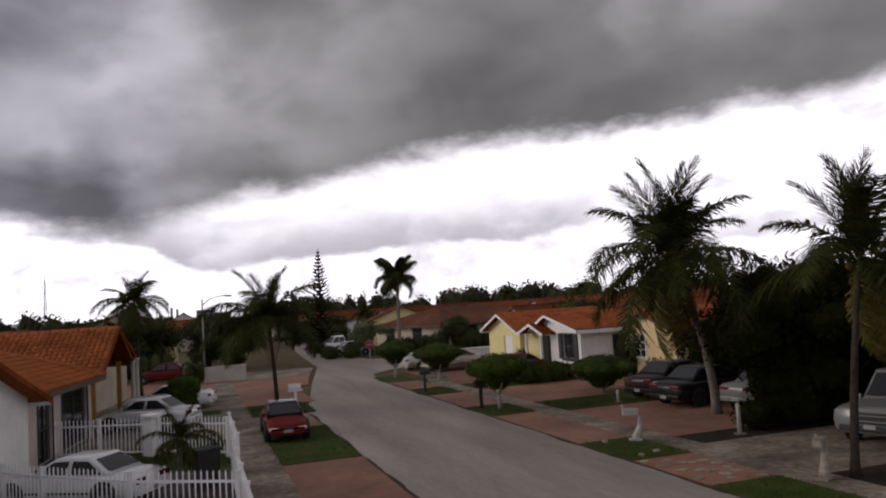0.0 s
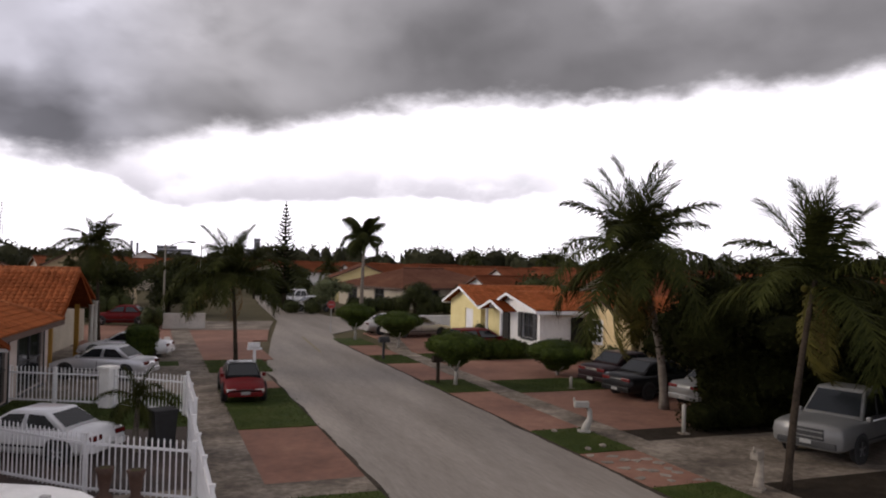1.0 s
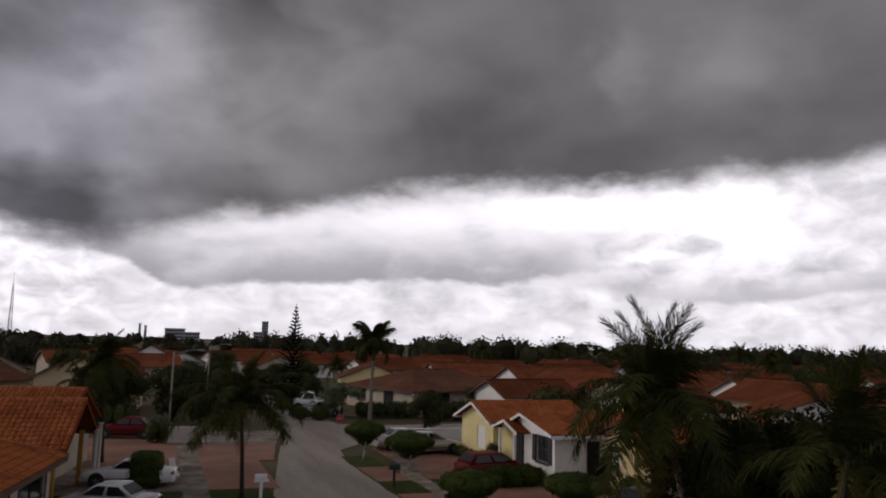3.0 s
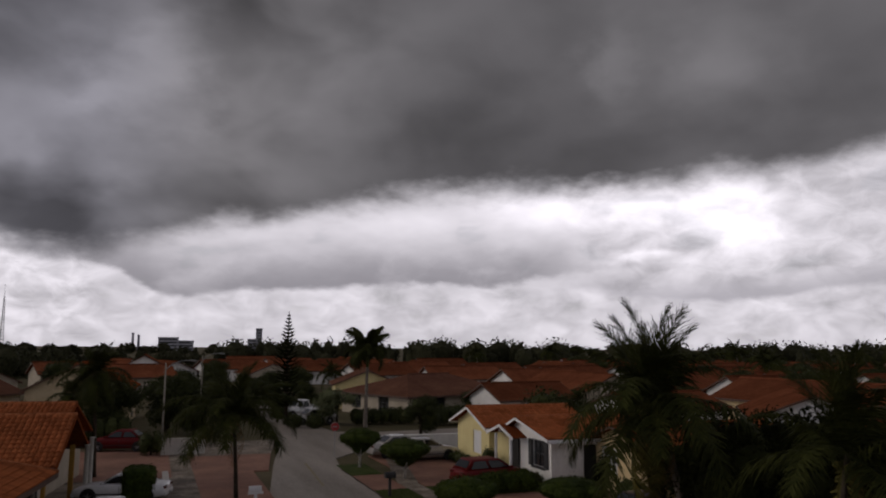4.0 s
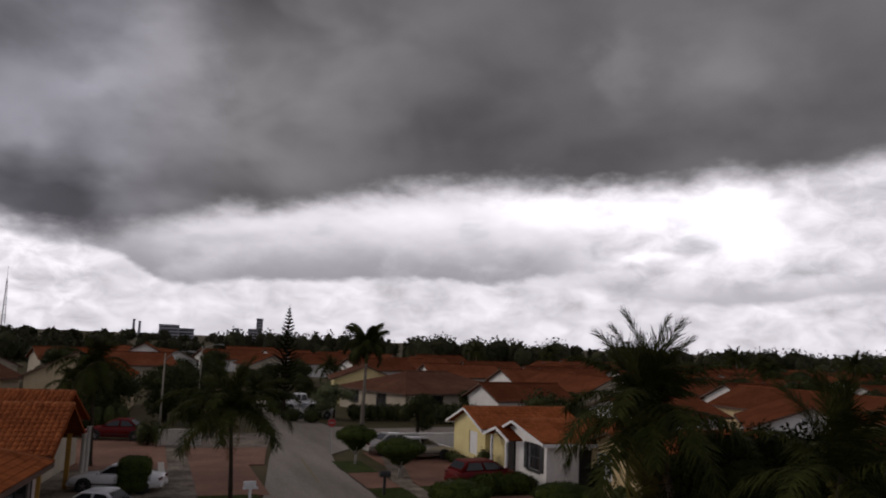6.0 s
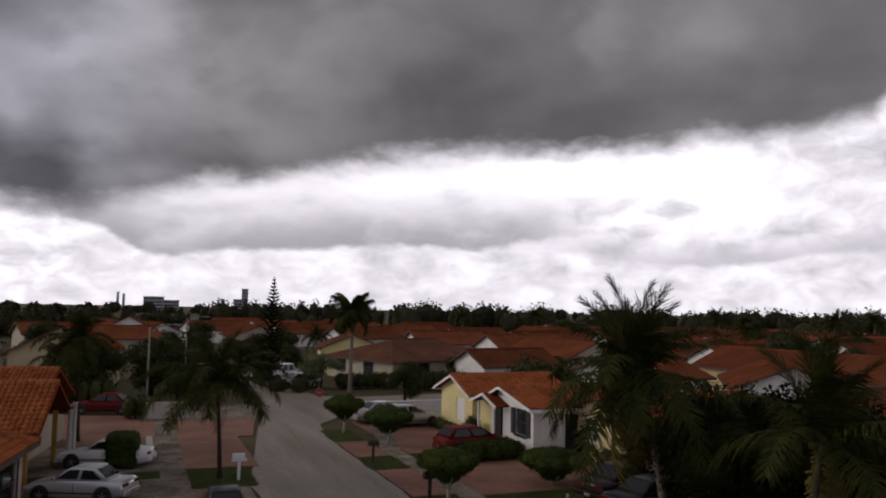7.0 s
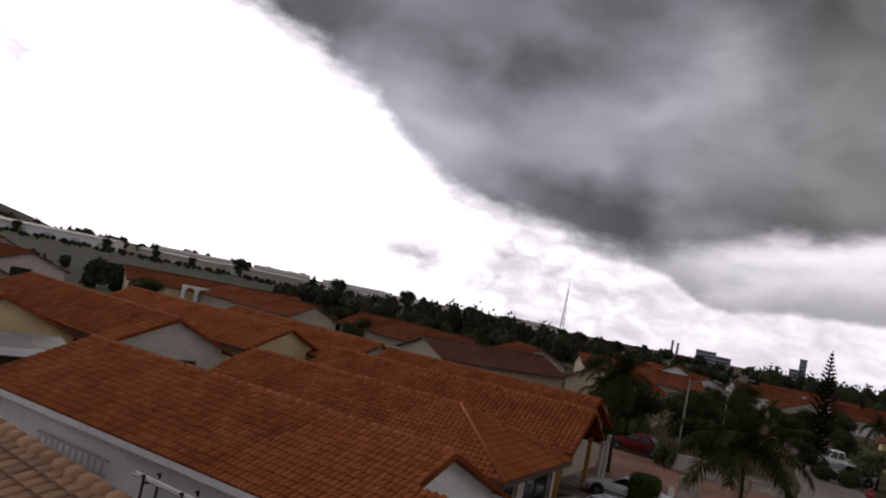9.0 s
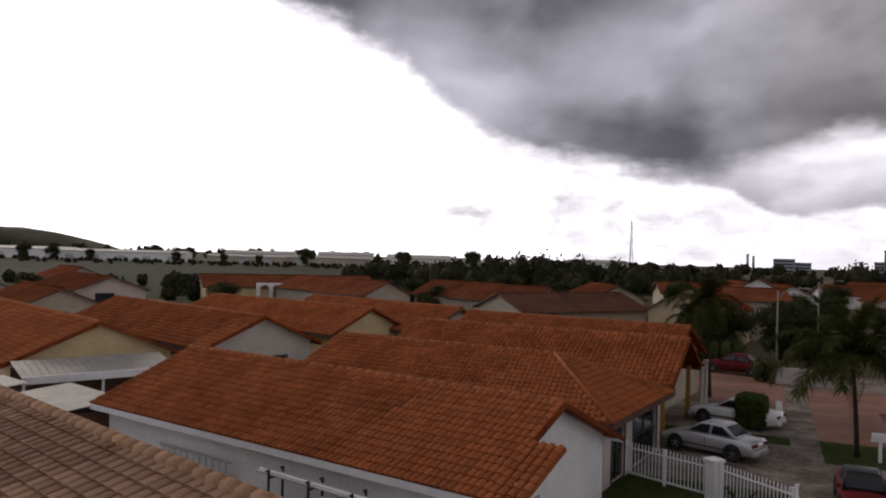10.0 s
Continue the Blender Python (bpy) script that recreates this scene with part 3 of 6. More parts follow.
def topiary(m, trunk_h, rx, rz, label, seed=1, box_like=False, ry=None):
    """A clipped street tree: a bare pale trunk under a dense mushroom of small leaves."""
    t = thing("clipped_tree", m, label, "tree", "clipped street trees")
    bm = bmesh.new()
    tube(bm, [(0, 0, -0.03), (0.03, 0.02, trunk_h * 0.6), (-0.02, 0.0, trunk_h + 0.25)], [0.10, 0.075, 0.06], 8)
    for q in (0.4, 2.5, 4.6):
        tube(bm, [(0, 0, trunk_h * 0.75), (math.cos(q) * rx * 0.45, math.sin(q) * rx * 0.45, trunk_h + 0.3)], [0.05, 0.025], 6)
    part("trunk", bm, PATINA, t, "whitewashed slim trunk", smooth=True)
    rnd = random.Random(seed)
    ry = ry or rx
    bl = [(0, 0, trunk_h + rz * 0.66, rx * 0.93, ry * 0.93, rz * 0.30), (0, 0, trunk_h + rz * 0.74, rx * 0.70, ry * 0.70, rz * 0.34)]
    bl += [(0, 0, trunk_h + rz * 0.46, rx * 0.70, ry * 0.70, rz * 0.26), (0, 0, trunk_h + rz * 0.26, rx * 0.42, ry * 0.42, rz * 0.26)]
    if box_like:
        bl = [(x, y, trunk_h + rz * z, rx * 0.66, ry * 0.66, rz * 0.24) for x in (-rx * 0.4, 0.0, rx * 0.4) for y in (-ry * 0.4, ry * 0.4) for z in (0.22, 0.42, 0.62, 0.8)]
    for i in range(0 if box_like else 9):
        q = i * 0.7 + rnd.random() * 0.4
        bl.append((math.cos(q) * rx * 0.66, math.sin(q) * ry * 0.66, trunk_h + rz * rnd.uniform(0.62, 0.72), rx * 0.33, ry * 0.33, rz * 0.22))
    part("crown", leaf_cloud("crown_leaves", bl, 8000, 0.055, HEDGE, seed, 0.95, 1.2, 0.05), HEDGE, t, "dense clipped foliage")
    return t


def hedge(m, size, label, seed=1, leaves=2600, material=HEDGE, name="hedge", leaf=0.08):
    """A clipped bush that grows from the ground."""
    t = thing(name, m, label, "hedge")
    x, y, z = size
    rnd = random.Random(seed)
    bl = []
    nx, ny = max(1, round(x / 0.9)), max(1, round(y / 0.9))
    for i in range(nx):
        for j in range(ny):
            bl.append(((i + 0.5) / nx * x - x / 2, (j + 0.5) / ny * y - y / 2, z * rnd.uniform(0.48, 0.54), x / nx * 0.66, y / ny * 0.66, z * rnd.uniform(0.48, 0.54)))
    part("foliage", leaf_cloud("hedge_leaves", bl, leaves, leaf, material, seed, 0.9, 0.9), material, t)
    bm = bmesh.new()
    tube(bm, [(0, 0, -0.02), (0, 0, z * 0.4)], [0.08, 0.05], 7)
    part("stem", bm, DARKBARK, t)
    return t


def norfolk_pine(m, height, label):
    """A column-shaped conifer with whorls of short, upswept, feathery branches."""
    t = thing("norfolk_pine", m, label, "conifer")
    rnd = random.Random(8)
    bm = bmesh.new()
    tube(bm, [(0, 0, 0), (0, 0, height * 0.5), (0, 0, height)], [0.22, 0.13, 0.03], 8)
    part("trunk", bm, DARKBARK, t, smooth=True)
    verts, faces = [], []
    levels = 26
    for i in range(levels):
        s = i / levels
        z = height * (0.16 + 0.83 * s)
        reach = min((1 - s) * 0.215, 0.125) * height * (0.92 + 0.16 * (i % 2)) + 0.08
        for j in range(7):
            q = j * 0.898 + i * 0.4 + rnd.uniform(-0.12, 0.12)
            ln = reach * rnd.uniform(0.75, 1.15)
            for k in range(7):
                f = (k + 0.6) / 7
                c = Vector((math.cos(q) * ln * f, math.sin(q) * ln * f, z + ln * (0.42 * f * f - 0.10 * f)))
                side = Vector((-math.sin(q), math.cos(q), 0)) * (0.12 * (1.2 - f) + 0.05)
                up = Vector((0, 0, 0.09 + 0.05 * f))
                fw = Vector((math.cos(q), math.sin(q), 0.2)) * ln * 0.12
                n = len(verts)
                verts += [c - side - fw, c + side - fw, c + side * 0.6 + fw + up * 0.4, c - side * 0.6 + fw + up * 0.4, c - fw - up * 0.6, c + fw + up]
                faces += [(n, n + 1, n + 2, n + 3), (n + 4, n + 1, n + 5), (n + 4, n + 5, n)]
    me = mesh_of("pine_needles", verts, faces)
    part("crown", me, LEAF_SHADE, t)
    return t

# ---------------------------------------------------------------- vehicles


def loft(bm, rings):
    """Skin a row of closed rings of equal length."""
    vs = [[bm.verts.new(p) for p in r] for r in rings]
    n = len(vs[0])
    for a, b in zip(vs, vs[1:]):
        for i in range(n):
            bm.faces.new((a[i], a[(i + 1) % n], b[(i + 1) % n], b[i]))
    bm.faces.new(vs[0][::-1])
    bm.faces.new(vs[-1])


def body_ring(x, zb, zs, w, crown=0.03):
    pts = [(0.80, zb), (0.97, zb + 0.10), (1.0, zb + (zs - zb) * 0.55), (0.965, zs - 0.07), (0.88, zs - 0.005), (0.45, zs + crown * 0.8)]
    right = [(x, w * a, z) for a, z in pts]
    left = [(x, -w * a, z) for a, z in pts[::-1]]
    return right + [(x, 0, zs + crown)] + left + [(x, 0, zb)]


def pane_on(corners, inset, proud, thick=0.012):
    """A thin panel on a four-sided face, drawn in from its edges and set proud of it."""
    a, b, c, d = [Vector(p) for p in corners]
    n = (b - a).cross(d - a).normalized()
    mid = (a + b + c + d) / 4
    q = []
    for p in (a, b, c, d):
        v = mid - p
        q.append(p + v * min(0.9, inset / max(v.length, 1e-3)) + n * proud)
    bm = bmesh.new()
    lo = [bm.verts.new(p - n * thick) for p in q]
    hi = [bm.verts.new(p) for p in q]
    bm.faces.new(hi)
    bm.faces.new(lo[::-1])
    for i in range(4):
        bm.faces.new((lo[i], lo[(i + 1) % 4], hi[(i + 1) % 4], hi[i]))
    return bm


def wheel_at(parent, x, y, r, side):
    bm = bmesh.new()
    prof = [(r * 0.62, -0.10), (r * 0.93, -0.105), (r, -0.07), (r, 0.07), (r * 0.93, 0.105), (r * 0.62, 0.10)]
    n = 18
    rings = [[bm.verts.new((math.cos(a) * q, h, math.sin(a) * q)) for q, h in prof] for a in [2 * math.pi * i / n for i in range(n)]]
    for i in range(n):
        for j in range(len(prof)):
            k = (j + 1) % len(prof)
            bm.faces.new((rings[i][j], rings[i][k], rings[(i + 1) % n][k], rings[(i + 1) % n][j]))
    w = part("wheel", bm, RUBBER, parent, "black rubber tyre", smooth=True)
    w.location = (x, y, r)
    bm = bmesh.new()
    bmesh.ops.create_cone(bm, cap_ends=True, segments=18, radius1=r * 0.63, radius2=r * 0.63, depth=0.12)
    bmesh.ops.rotate(bm, matrix=Matrix.Rotation(radians(90), 3, "X"), verts=bm.verts)
    for i in range(5):
        box(bm, (-r * 0.06, side * 0.06 - 0.012, 0), (r * 0.06, side * 0.06 + 0.018, r * 0.55), 0, Matrix.Rotation(radians(72 * i), 4, "Y"))
    part("rim", bm, RIM, w, "silver spoked rim")
    return w


def car(m, label, paint, style="sedan", L=4.5, W=1.74, H=1.40, group="", category="car", roof=None):
    """A car facing +x: lofted body, glasshouse, panes, lights, bumpers, mirrors and wheels as parts."""
    c = thing("car" if style != "pickup" else "pickup_truck", m, label, category, group)
    h, w, r = L / 2, W / 2, (0.31 if style != "pickup" else 0.37)
    lift = 0.0 if style != "pickup" else 0.17
    shoulder = H * 0.645 if style != "pickup" else 1.02
    zb = 0.19 + lift
    if style == "pickup":
        st = [(-h, 0.42, 0.98, 0.90), (-h * 0.96, 0.36, 1.02, 0.97), (-h * 0.3, zb, 1.03, 1.0), (h * 0.1, zb, 1.04, 1.0), (h * 0.42, zb, 1.05, 1.0), (h * 0.55, zb, 1.07, 1.0), (h * 0.88, 0.34, 1.03, 0.99), (h * 0.97, 0.36, 1.0, 0.97), (h, 0.40, 0.95, 0.94)]
        st = [(x, a, b, k) for x, a, b, k in st]
        cab = (-h * 0.22, -h * 0.14, h * 0.26, h * 0.50)
    else:
        st = [(-h, 0.40, shoulder - 0.22, 0.80), (-h * 0.975, 0.31, shoulder - 0.07, 0.90), (-h * 0.90, 0.26, shoulder - 0.005, 0.96), (-h * 0.62, zb, shoulder + 0.01, 1.0), (0, zb, shoulder, 1.0), (h * 0.40, zb, shoulder - 0.01, 1.0),
              (h * 0.72, 0.22, shoulder - 0.09, 0.98), (h * 0.92, 0.26, shoulder - 0.19, 0.91), (h * 0.985, 0.31, shoulder - 0.27, 0.83), (h, 0.38, shoulder - 0.36, 0.76)]
        cab = {"sedan": (-h * 0.70, -h * 0.36, h * 0.10, h * 0.48), "coupe": (-h * 0.74, -h * 0.30, h * 0.06, h * 0.44), "hatch": (-h * 0.93, -h * 0.72, h * 0.12, h * 0.52), "suv": (-h * 0.93, -h * 0.80, h * 0.16, h * 0.50)}[style]
    bm = bmesh.new()
    loft(bm, [body_ring(x, a, b, w * k) for x, a, b, k in st])
    part("body", bm, paint, c, smooth=False).data.shade_smooth()
    # glasshouse
    xb0, xt0, xt1, xb1 = cab
    wb, wt, zs, zr = w * 0.90, w * 0.68, shoulder - 0.03, H
    base = [(xb0, wb * 0.96), (xb0, -wb * 0.96), (xb1, -wb * 0.95), (xb1, wb * 0.95)]
    top = [(xt0, wt), (xt0, -wt), (xt1, -wt), (xt1, wt)]
    bm = bmesh.new()
    lo = [bm.verts.new((x, y, zs)) for x, y in base]
    hi = [bm.verts.new((x, y, zr)) for x, y in top]
    bm.faces.new(hi)
    bm.faces.new(lo[::-1])
    for i in range(4):
        bm.faces.new((lo[i], lo[(i + 1) % 4], hi[(i + 1) % 4], hi[i]))
    bmesh.ops.recalc_face_normals(bm, faces=bm.faces)
    bmesh.ops.bevel(bm, geom=[e for e in bm.edges if max(v.co.z for v in e.verts) > zs + 0.1], offset=0.07, segments=3, affect="EDGES", profile=0.6)
    part("cabin", bm, roof or paint, c, "dark roof" if roof else "", smooth=True)

    def P(b, t, s):
        """A point of the glasshouse side: corner index and height 0 to 1."""
        return Vector((base[b][0], base[b][1], zs)).lerp(Vector((top[t][0], top[t][1], zr)), s)
    part("windscreen", pane_on([P(2, 2, 0.14), P(3, 3, 0.14), P(3, 3, 0.93), P(2, 2, 0.93)], 0.09, 0.02), CAR_GLASS, c, "dark tinted glass")
    part("rear_window", pane_on([P(0, 0, 0.2), P(1, 1, 0.2), P(1, 1, 0.92), P(0, 0, 0.92)], 0.10, 0.02), CAR_GLASS, c, "dark tinted glass")
    for s, (f, b) in ((1, (3, 0)), (-1, (2, 1))):
        for u0, u1 in ((0.08, 0.50), (0.53, 0.95)):
            q = [P(b, b, 0.13).lerp(P(f, f, 0.13), u0), P(b, b, 0.13).lerp(P(f, f, 0.13), u1), P(b, b, 0.88).lerp(P(f, f, 0.88), u1), P(b, b, 0.88).lerp(P(f, f, 0.88), u0)]
            if s > 0:
                q = [q[1], q[0], q[3], q[2]]
            part("side_window", pane_on(q, 0.045, 0.018), CAR_GLASS, c, "dark tinted glass")
        part("mirror", boxes(((xb1 - 0.28, min(s * wb, s * (wb + 0.13)), shoulder + 0.02), (xb1 - 0.14, max(s * wb, s * (wb + 0.13)), shoulder + 0.14)), bevel=0.025), paint, c)
        part("door_line", boxes(((xb0 * 0.1 + xb1 * 0.1 - 0.01, s * w - 0.012, zb + 0.15), (xb0 * 0.1 + xb1 * 0.1 + 0.01, s * w + 0.004, shoulder - 0.08))), PLASTIC, c)
        part("side_moulding", boxes(((-h * 0.55, min(s * (w - 0.01), s * (w + 0.012)), zb + 0.20), (h * 0.55, max(s * (w - 0.01), s * (w + 0.012)), zb + 0.25))), PLASTIC, c)
        yl = s * w * 0.60
        zf = shoulder - 0.30 if style != "pickup" else 0.80
        part("headlight", boxes(((h * 0.93, yl - 0.19, zf - 0.05), (h * 0.985, yl + 0.19, zf + 0.06)), bevel=0.02), LAMP_CLEAR, c, "clear headlight")
        zt = shoulder - 0.14
        part("tail_light", boxes(((-h * 1.0, yl - 0.20, zt - 0.07), (-h * 0.955, yl + 0.22, zt + 0.06)), bevel=0.02), LAMP_RED, c, "red tail light")
        for xw in (-h * 0.60, h * 0.62):
            bm = bmesh.new()
            bmesh.ops.create_cone(bm, cap_ends=True, segments=20, radius1=r + 0.055, radius2=r + 0.055, depth=0.02)
            bmesh.ops.rotate(bm, matrix=Matrix.Rotation(radians(90), 3, "X"), verts=bm.verts)
            bmesh.ops.translate(bm, vec=(xw, s * (w + 0.001), r + 0.02), verts=bm.verts)
            part("wheel_arch", bm, PLASTIC, c)
            wheel_at(c, xw, s * (w - 0.065), r, s)
    part("front_bumper", boxes(((h * 0.93, -w * 0.80, 0.26 + lift), (h * 1.02, w * 0.80, 0.42 + lift)), bevel=0.035), paint if style != "pickup" else PLASTIC, c)
    part("rear_bumper", boxes(((-h * 1.02, -w * 0.84, 0.30 + lift), (-h * 0.95, w * 0.84, 0.48 + lift)), bevel=0.035), paint if style != "pickup" else CHROME, c)
    if style == "pickup":
        part("grille_opening", boxes(((h * 0.96, -w * 0.46, 0.62), (h * 1.012, w * 0.46, 0.92)), bevel=0.02), PLASTIC, c, "black grille opening")
        for z in (0.70, 0.84):
            part("grille_bar", boxes(((h * 1.0, -w * 0.46, z - 0.014), (h * 1.022, w * 0.46, z + 0.014))), paint, c)
    else:
        part("grille", boxes(((h * 0.95, -w * 0.33, shoulder - 0.36), (h * 0.992, w * 0.33, shoulder - 0.25)), bevel=0.012), PLASTIC, c, "black grille")
    for s in (-1, 1):
        part("number_plate", boxes(((s * h * 1.025 - 0.006, -0.15, 0.34 + lift), (s * h * 1.025 + 0.006, 0.15, 0.45 + lift))), PLATE, c, "plain pale plate")
    if style == "pickup":
        bed = boxes(((-h * 0.95, -w * 0.86, 0.6), (-h * 0.27, w * 0.86, 1.056)))
        part("bed", bed, PLASTIC, c, "dark open load bed")
        for s in (-1, 1):
            part("bed_rail", boxes(((-h * 0.97, s * w * 0.90 - 0.06, 1.0), (-h * 0.25, s * w * 0.90 + 0.06, 1.10)), bevel=0.02), paint, c)
    return c

# ---------------------------------------------------------------- ground, road, paving
tagged(part("ground", boxes(((-2400, -2400, -0.6), (2400, 2400, -0.06))), EARTH), "rough soil and grass ground of the neighbourhood", "ground", kind="structure")
tagged(part("field", boxes(((-900, 92, -0.3), (-26, 420, -0.03))), FIELD), "wide green field behind the houses", "field", kind="structure")

ROAD_L, ROAD_R = 4.62, 10.66
bm = bmesh.new()
main_road = [(ROAD_L, -60), (ROAD_R, -60), (ROAD_R, 46), (11.3, 50.5), (13.5, 53.6), (17.5, 55.6), (60, 62), (60, 70), (18, 64.6), (14.6, 66), (13.6, 79), (19, 130), (30, 230),
             (24, 230), (14.8, 130), (10.8, 84), (9.4, 62), (6.9, 48), (ROAD_L, 34)]
prism(bm, main_road, -0.25, 0.0)
tagged(part("road", bm, ASPHALT), "worn pale grey asphalt residential street", "road", kind="structure")
bm = bmesh.new()
prism(bm, [(8.45, 41.0), (8.57, 41.0), (9.1, 49.0), (8.96, 49.0)], 0.0, 0.004)
tagged(part("road_marking", bm, surface("faded_yellow_paint", two((0.19, 0.165, 0.12), (0.27, 0.225, 0.12)), 9.0, 0.85)), "faded yellow centre line on the asphalt", "road marking", kind="structure")
slab("sidewalk_west", rect(1.12, -30, 2.30, 60), 0.03, CONCRETE, "stained grey concrete sidewalk", "sidewalk")
slab("sidewalk_east", [(12.42, -30), (13.42, -30), (13.42, 40), (15.6, 50), (14.6, 50.6), (12.42, 40.5)], 0.03, CONCRETE, "pale grey concrete sidewalk", "sidewalk")


def paving(name, x0, y0, x1, y1, material, label, category, top=0.024):
    return slab(name, rect(x0, y0, x1, y1), top, material, label, category, 0.12)


# verge and yards on the west side of the street
paving("apron", 2.30, 17.1, ROAD_L, 22.7, PINK, "dull red driveway apron", "driveway", 0.02)
paving("apron_edge", 2.30, 15.9, ROAD_L, 17.1, CONCRETE, "stained concrete strip beside a red apron", "driveway", 0.022)
paving("verge", 2.30, 14.6, ROAD_L, 15.9, GRASS, "narrow grass verge", "lawn", 0.04)
paving("apron", 2.30, 8.0, ROAD_L, 14.6, CONCRETE, "stained concrete driveway apron", "driveway", 0.018)
paving("verge", 2.30, 22.7, ROAD_L, 29.6, GRASS, "short green grass verge", "lawn", 0.045)
paving("apron", 2.30, 29.6, ROAD_L, 34.2, CONCRETE, "stained concrete driveway apron", "driveway", 0.018)
paving("apron", 3.75, 29.66, 4.6, 31.4, PINK, "small red brick strip beside the road", "driveway", 0.03)
paving("verge", 2.30, 34.2, 5.0, 38.2, GRASS, "grass verge under a palm", "lawn", 0.045)
paving("apron", 2.30, 38.2, 5.6, 47.0, PINK, "faded red driveway apron", "driveway", 0.018)
paving("yard", -5.0, 17.2, 1.12, 23.6, DARK_PAVING, "dark red-brown paved front yard", "yard", 0.02)
paving("yard", -5.0, 23.6, 1.12, 29.0, GRASS, "grass strip in a fenced yard", "lawn", 0.03)
paving("driveway", -6.5, 29.0, 1.12, 36.6, CONCRETE, "dark stained concrete driveway", "driveway", 0.022)
paving("yard", -6.5, 36.6, 1.12, 38.2, GRASS, "grass strip beside the driveway", "lawn", 0.03)
paving("driveway", -6.5, 38.2, 1.12, 46.0, CONCRETE, "pale concrete driveway", "driveway", 0.021)
paving("driveway", -6.5, 46.0, 2.3, 58.5, PINK, "faded pink paved driveway", "driveway", 0.02)
paving("yard", -9.0, 3.0, 1.12, 17.2, CONCRETE, "concrete side yard", "yard", 0.019)
slab("apron", [(2.3, 47.0), (6.5, 47.0), (7.6, 54.0), (2.3, 54.0)], 0.017, PINK, "faded pinkish driveway apron", "driveway")
slab("apron", [(2.3, 54.0), (7.6, 54.0), (9.0, 61.5), (2.3, 61.5)], 0.016, CONCRETE, "stained concrete corner apron", "driveway")


def ragged_strip(x, side, y0, y1, seed):
    """Dirt and worn grass that creeps over the edge of the asphalt, uneven in width."""
    rnd = random.Random(seed)
    verts, faces = [], []
    n = int((y1 - y0) / 0.22)
    for i in range(n + 1):
        y = y0 + (y1 - y0) * i / n
        w = 0.05 + 0.16 * max(0.0, noise.noise(Vector((seed, y * 0.45, 0))) + 0.25) + rnd.uniform(0, 0.035)
        verts += [(x - side * 0.02, y, 0.012), (x + side * w * 0.5, y, 0.010), (x + side * w, y, 0.0015)]
    for i in range(n):
        k = 3 * i
        faces += [(k, k + 1, k + 4, k + 3)[::side], (k + 1, k + 2, k + 5, k + 4)[::side]]
    tagged(part("road_edge", mesh_of("road_edge", verts, faces), DIRT), "dark dirt along the edge of the asphalt", "road edge", kind="structure")


ragged_strip(ROAD_L, 1, 6.0, 34.0, 3)
ragged_strip(ROAD_R, -1, 6.0, 46.0, 8)
# verge and yards on the east side
for y0, y1, mat_, lab in ((9.0, 14.4, GRASS, "grass verge round a palm trunk"), (17.6, 20.4, GRASS, "small grass verge"), (27.2, 30.2, GRASS, "grass verge under a clipped tree"),
                          (35.6, 38.8, GRASS, "grass verge round a mailbox"), (43.5, 47.5, GRASS, "grass verge under a clipped tree")):
    paving("verge", ROAD_R, y0, 12.42, y1, mat_, lab, "lawn", 0.04)
for y0, y1 in ((20.4, 27.2), (30.2, 35.6), (38.8, 43.5)):
    paving("apron", ROAD_R, y0, 12.42, y1, PINK, "dull red brick driveway apron", "driveway", 0.02)
paving("apron", ROAD_R, 14.4, 12.42, 17.6, PINK, "driveway apron with pale flagstones", "driveway", 0.018)
paving("driveway", 13.42, 19.8, 19.8, 26.6, PINK, "dull red brick driveway", "driveway", 0.021)
paving("yard", 13.42, 26.6, 17.0, 29.6, GRASS, "green lawn beside a driveway", "lawn", 0.04)
paving("driveway", 13.42, 29.6, 21.0, 36.0, PINK, "dull red brick driveway", "driveway", 0.022)
paving("yard", 17.0, 26.6, 23.0, 29.6, GRASS, "lawn in front of a hedge", "lawn", 0.035)
paving("yard", 13.42, 36.0, 20.5, 39.0, GRASS, "narrow lawn in front of a house", "lawn", 0.04)
paving("driveway", 13.6, 39.0, 21.0, 51.0, PINK, "reddish brown paved driveway", "driveway", 0.021)
paving("driveway", 13.42, 14.0, 24.0, 18.4, CONCRETE, "pale dusty concrete driveway", "driveway", 0.02)
# Both beds have the trees' shade painted into their soil colour.
paving("yard", 13.42, 8.5, 26.0, 14.0, SHADED_SOIL, "planted soil beside a driveway, coloured dark for shade", "garden bed", 0.02)
paving("yard", 13.42, 18.4, 26.0, 19.8, SHADED_SOIL, "bare soil bed under trees, coloured dark for shade", "garden bed", 0.02)

# ---------------------------------------------------------------- houses


def wall_panel(length, height, openings=(), thick=0.2):
    """An upright wall from x 0 to length, its face at y 0, with rectangular openings (x0, z0, x1, z1)."""
    bm = bmesh.new()
    xs = sorted({0.0, length, *[o[0] for o in openings], *[o[2] for o in openings]})
    for a, b in zip(xs, xs[1:]):
        holes = sorted((o[1], o[3]) for o in openings if o[0] <= a + 1e-6 and o[2] >= b - 1e-6)
        z = 0.0
        for z0, z1 in holes:
            if z0 - z > 1e-4:
                box(bm, (a, 0, z), (b, thick, z0))
            z = z1
        if height - z > 1e-4:
            box(bm, (a, 0, z), (b, thick, height))
    bmesh.ops.remove_doubles(bm, verts=bm.verts, dist=1e-4)
    return bm


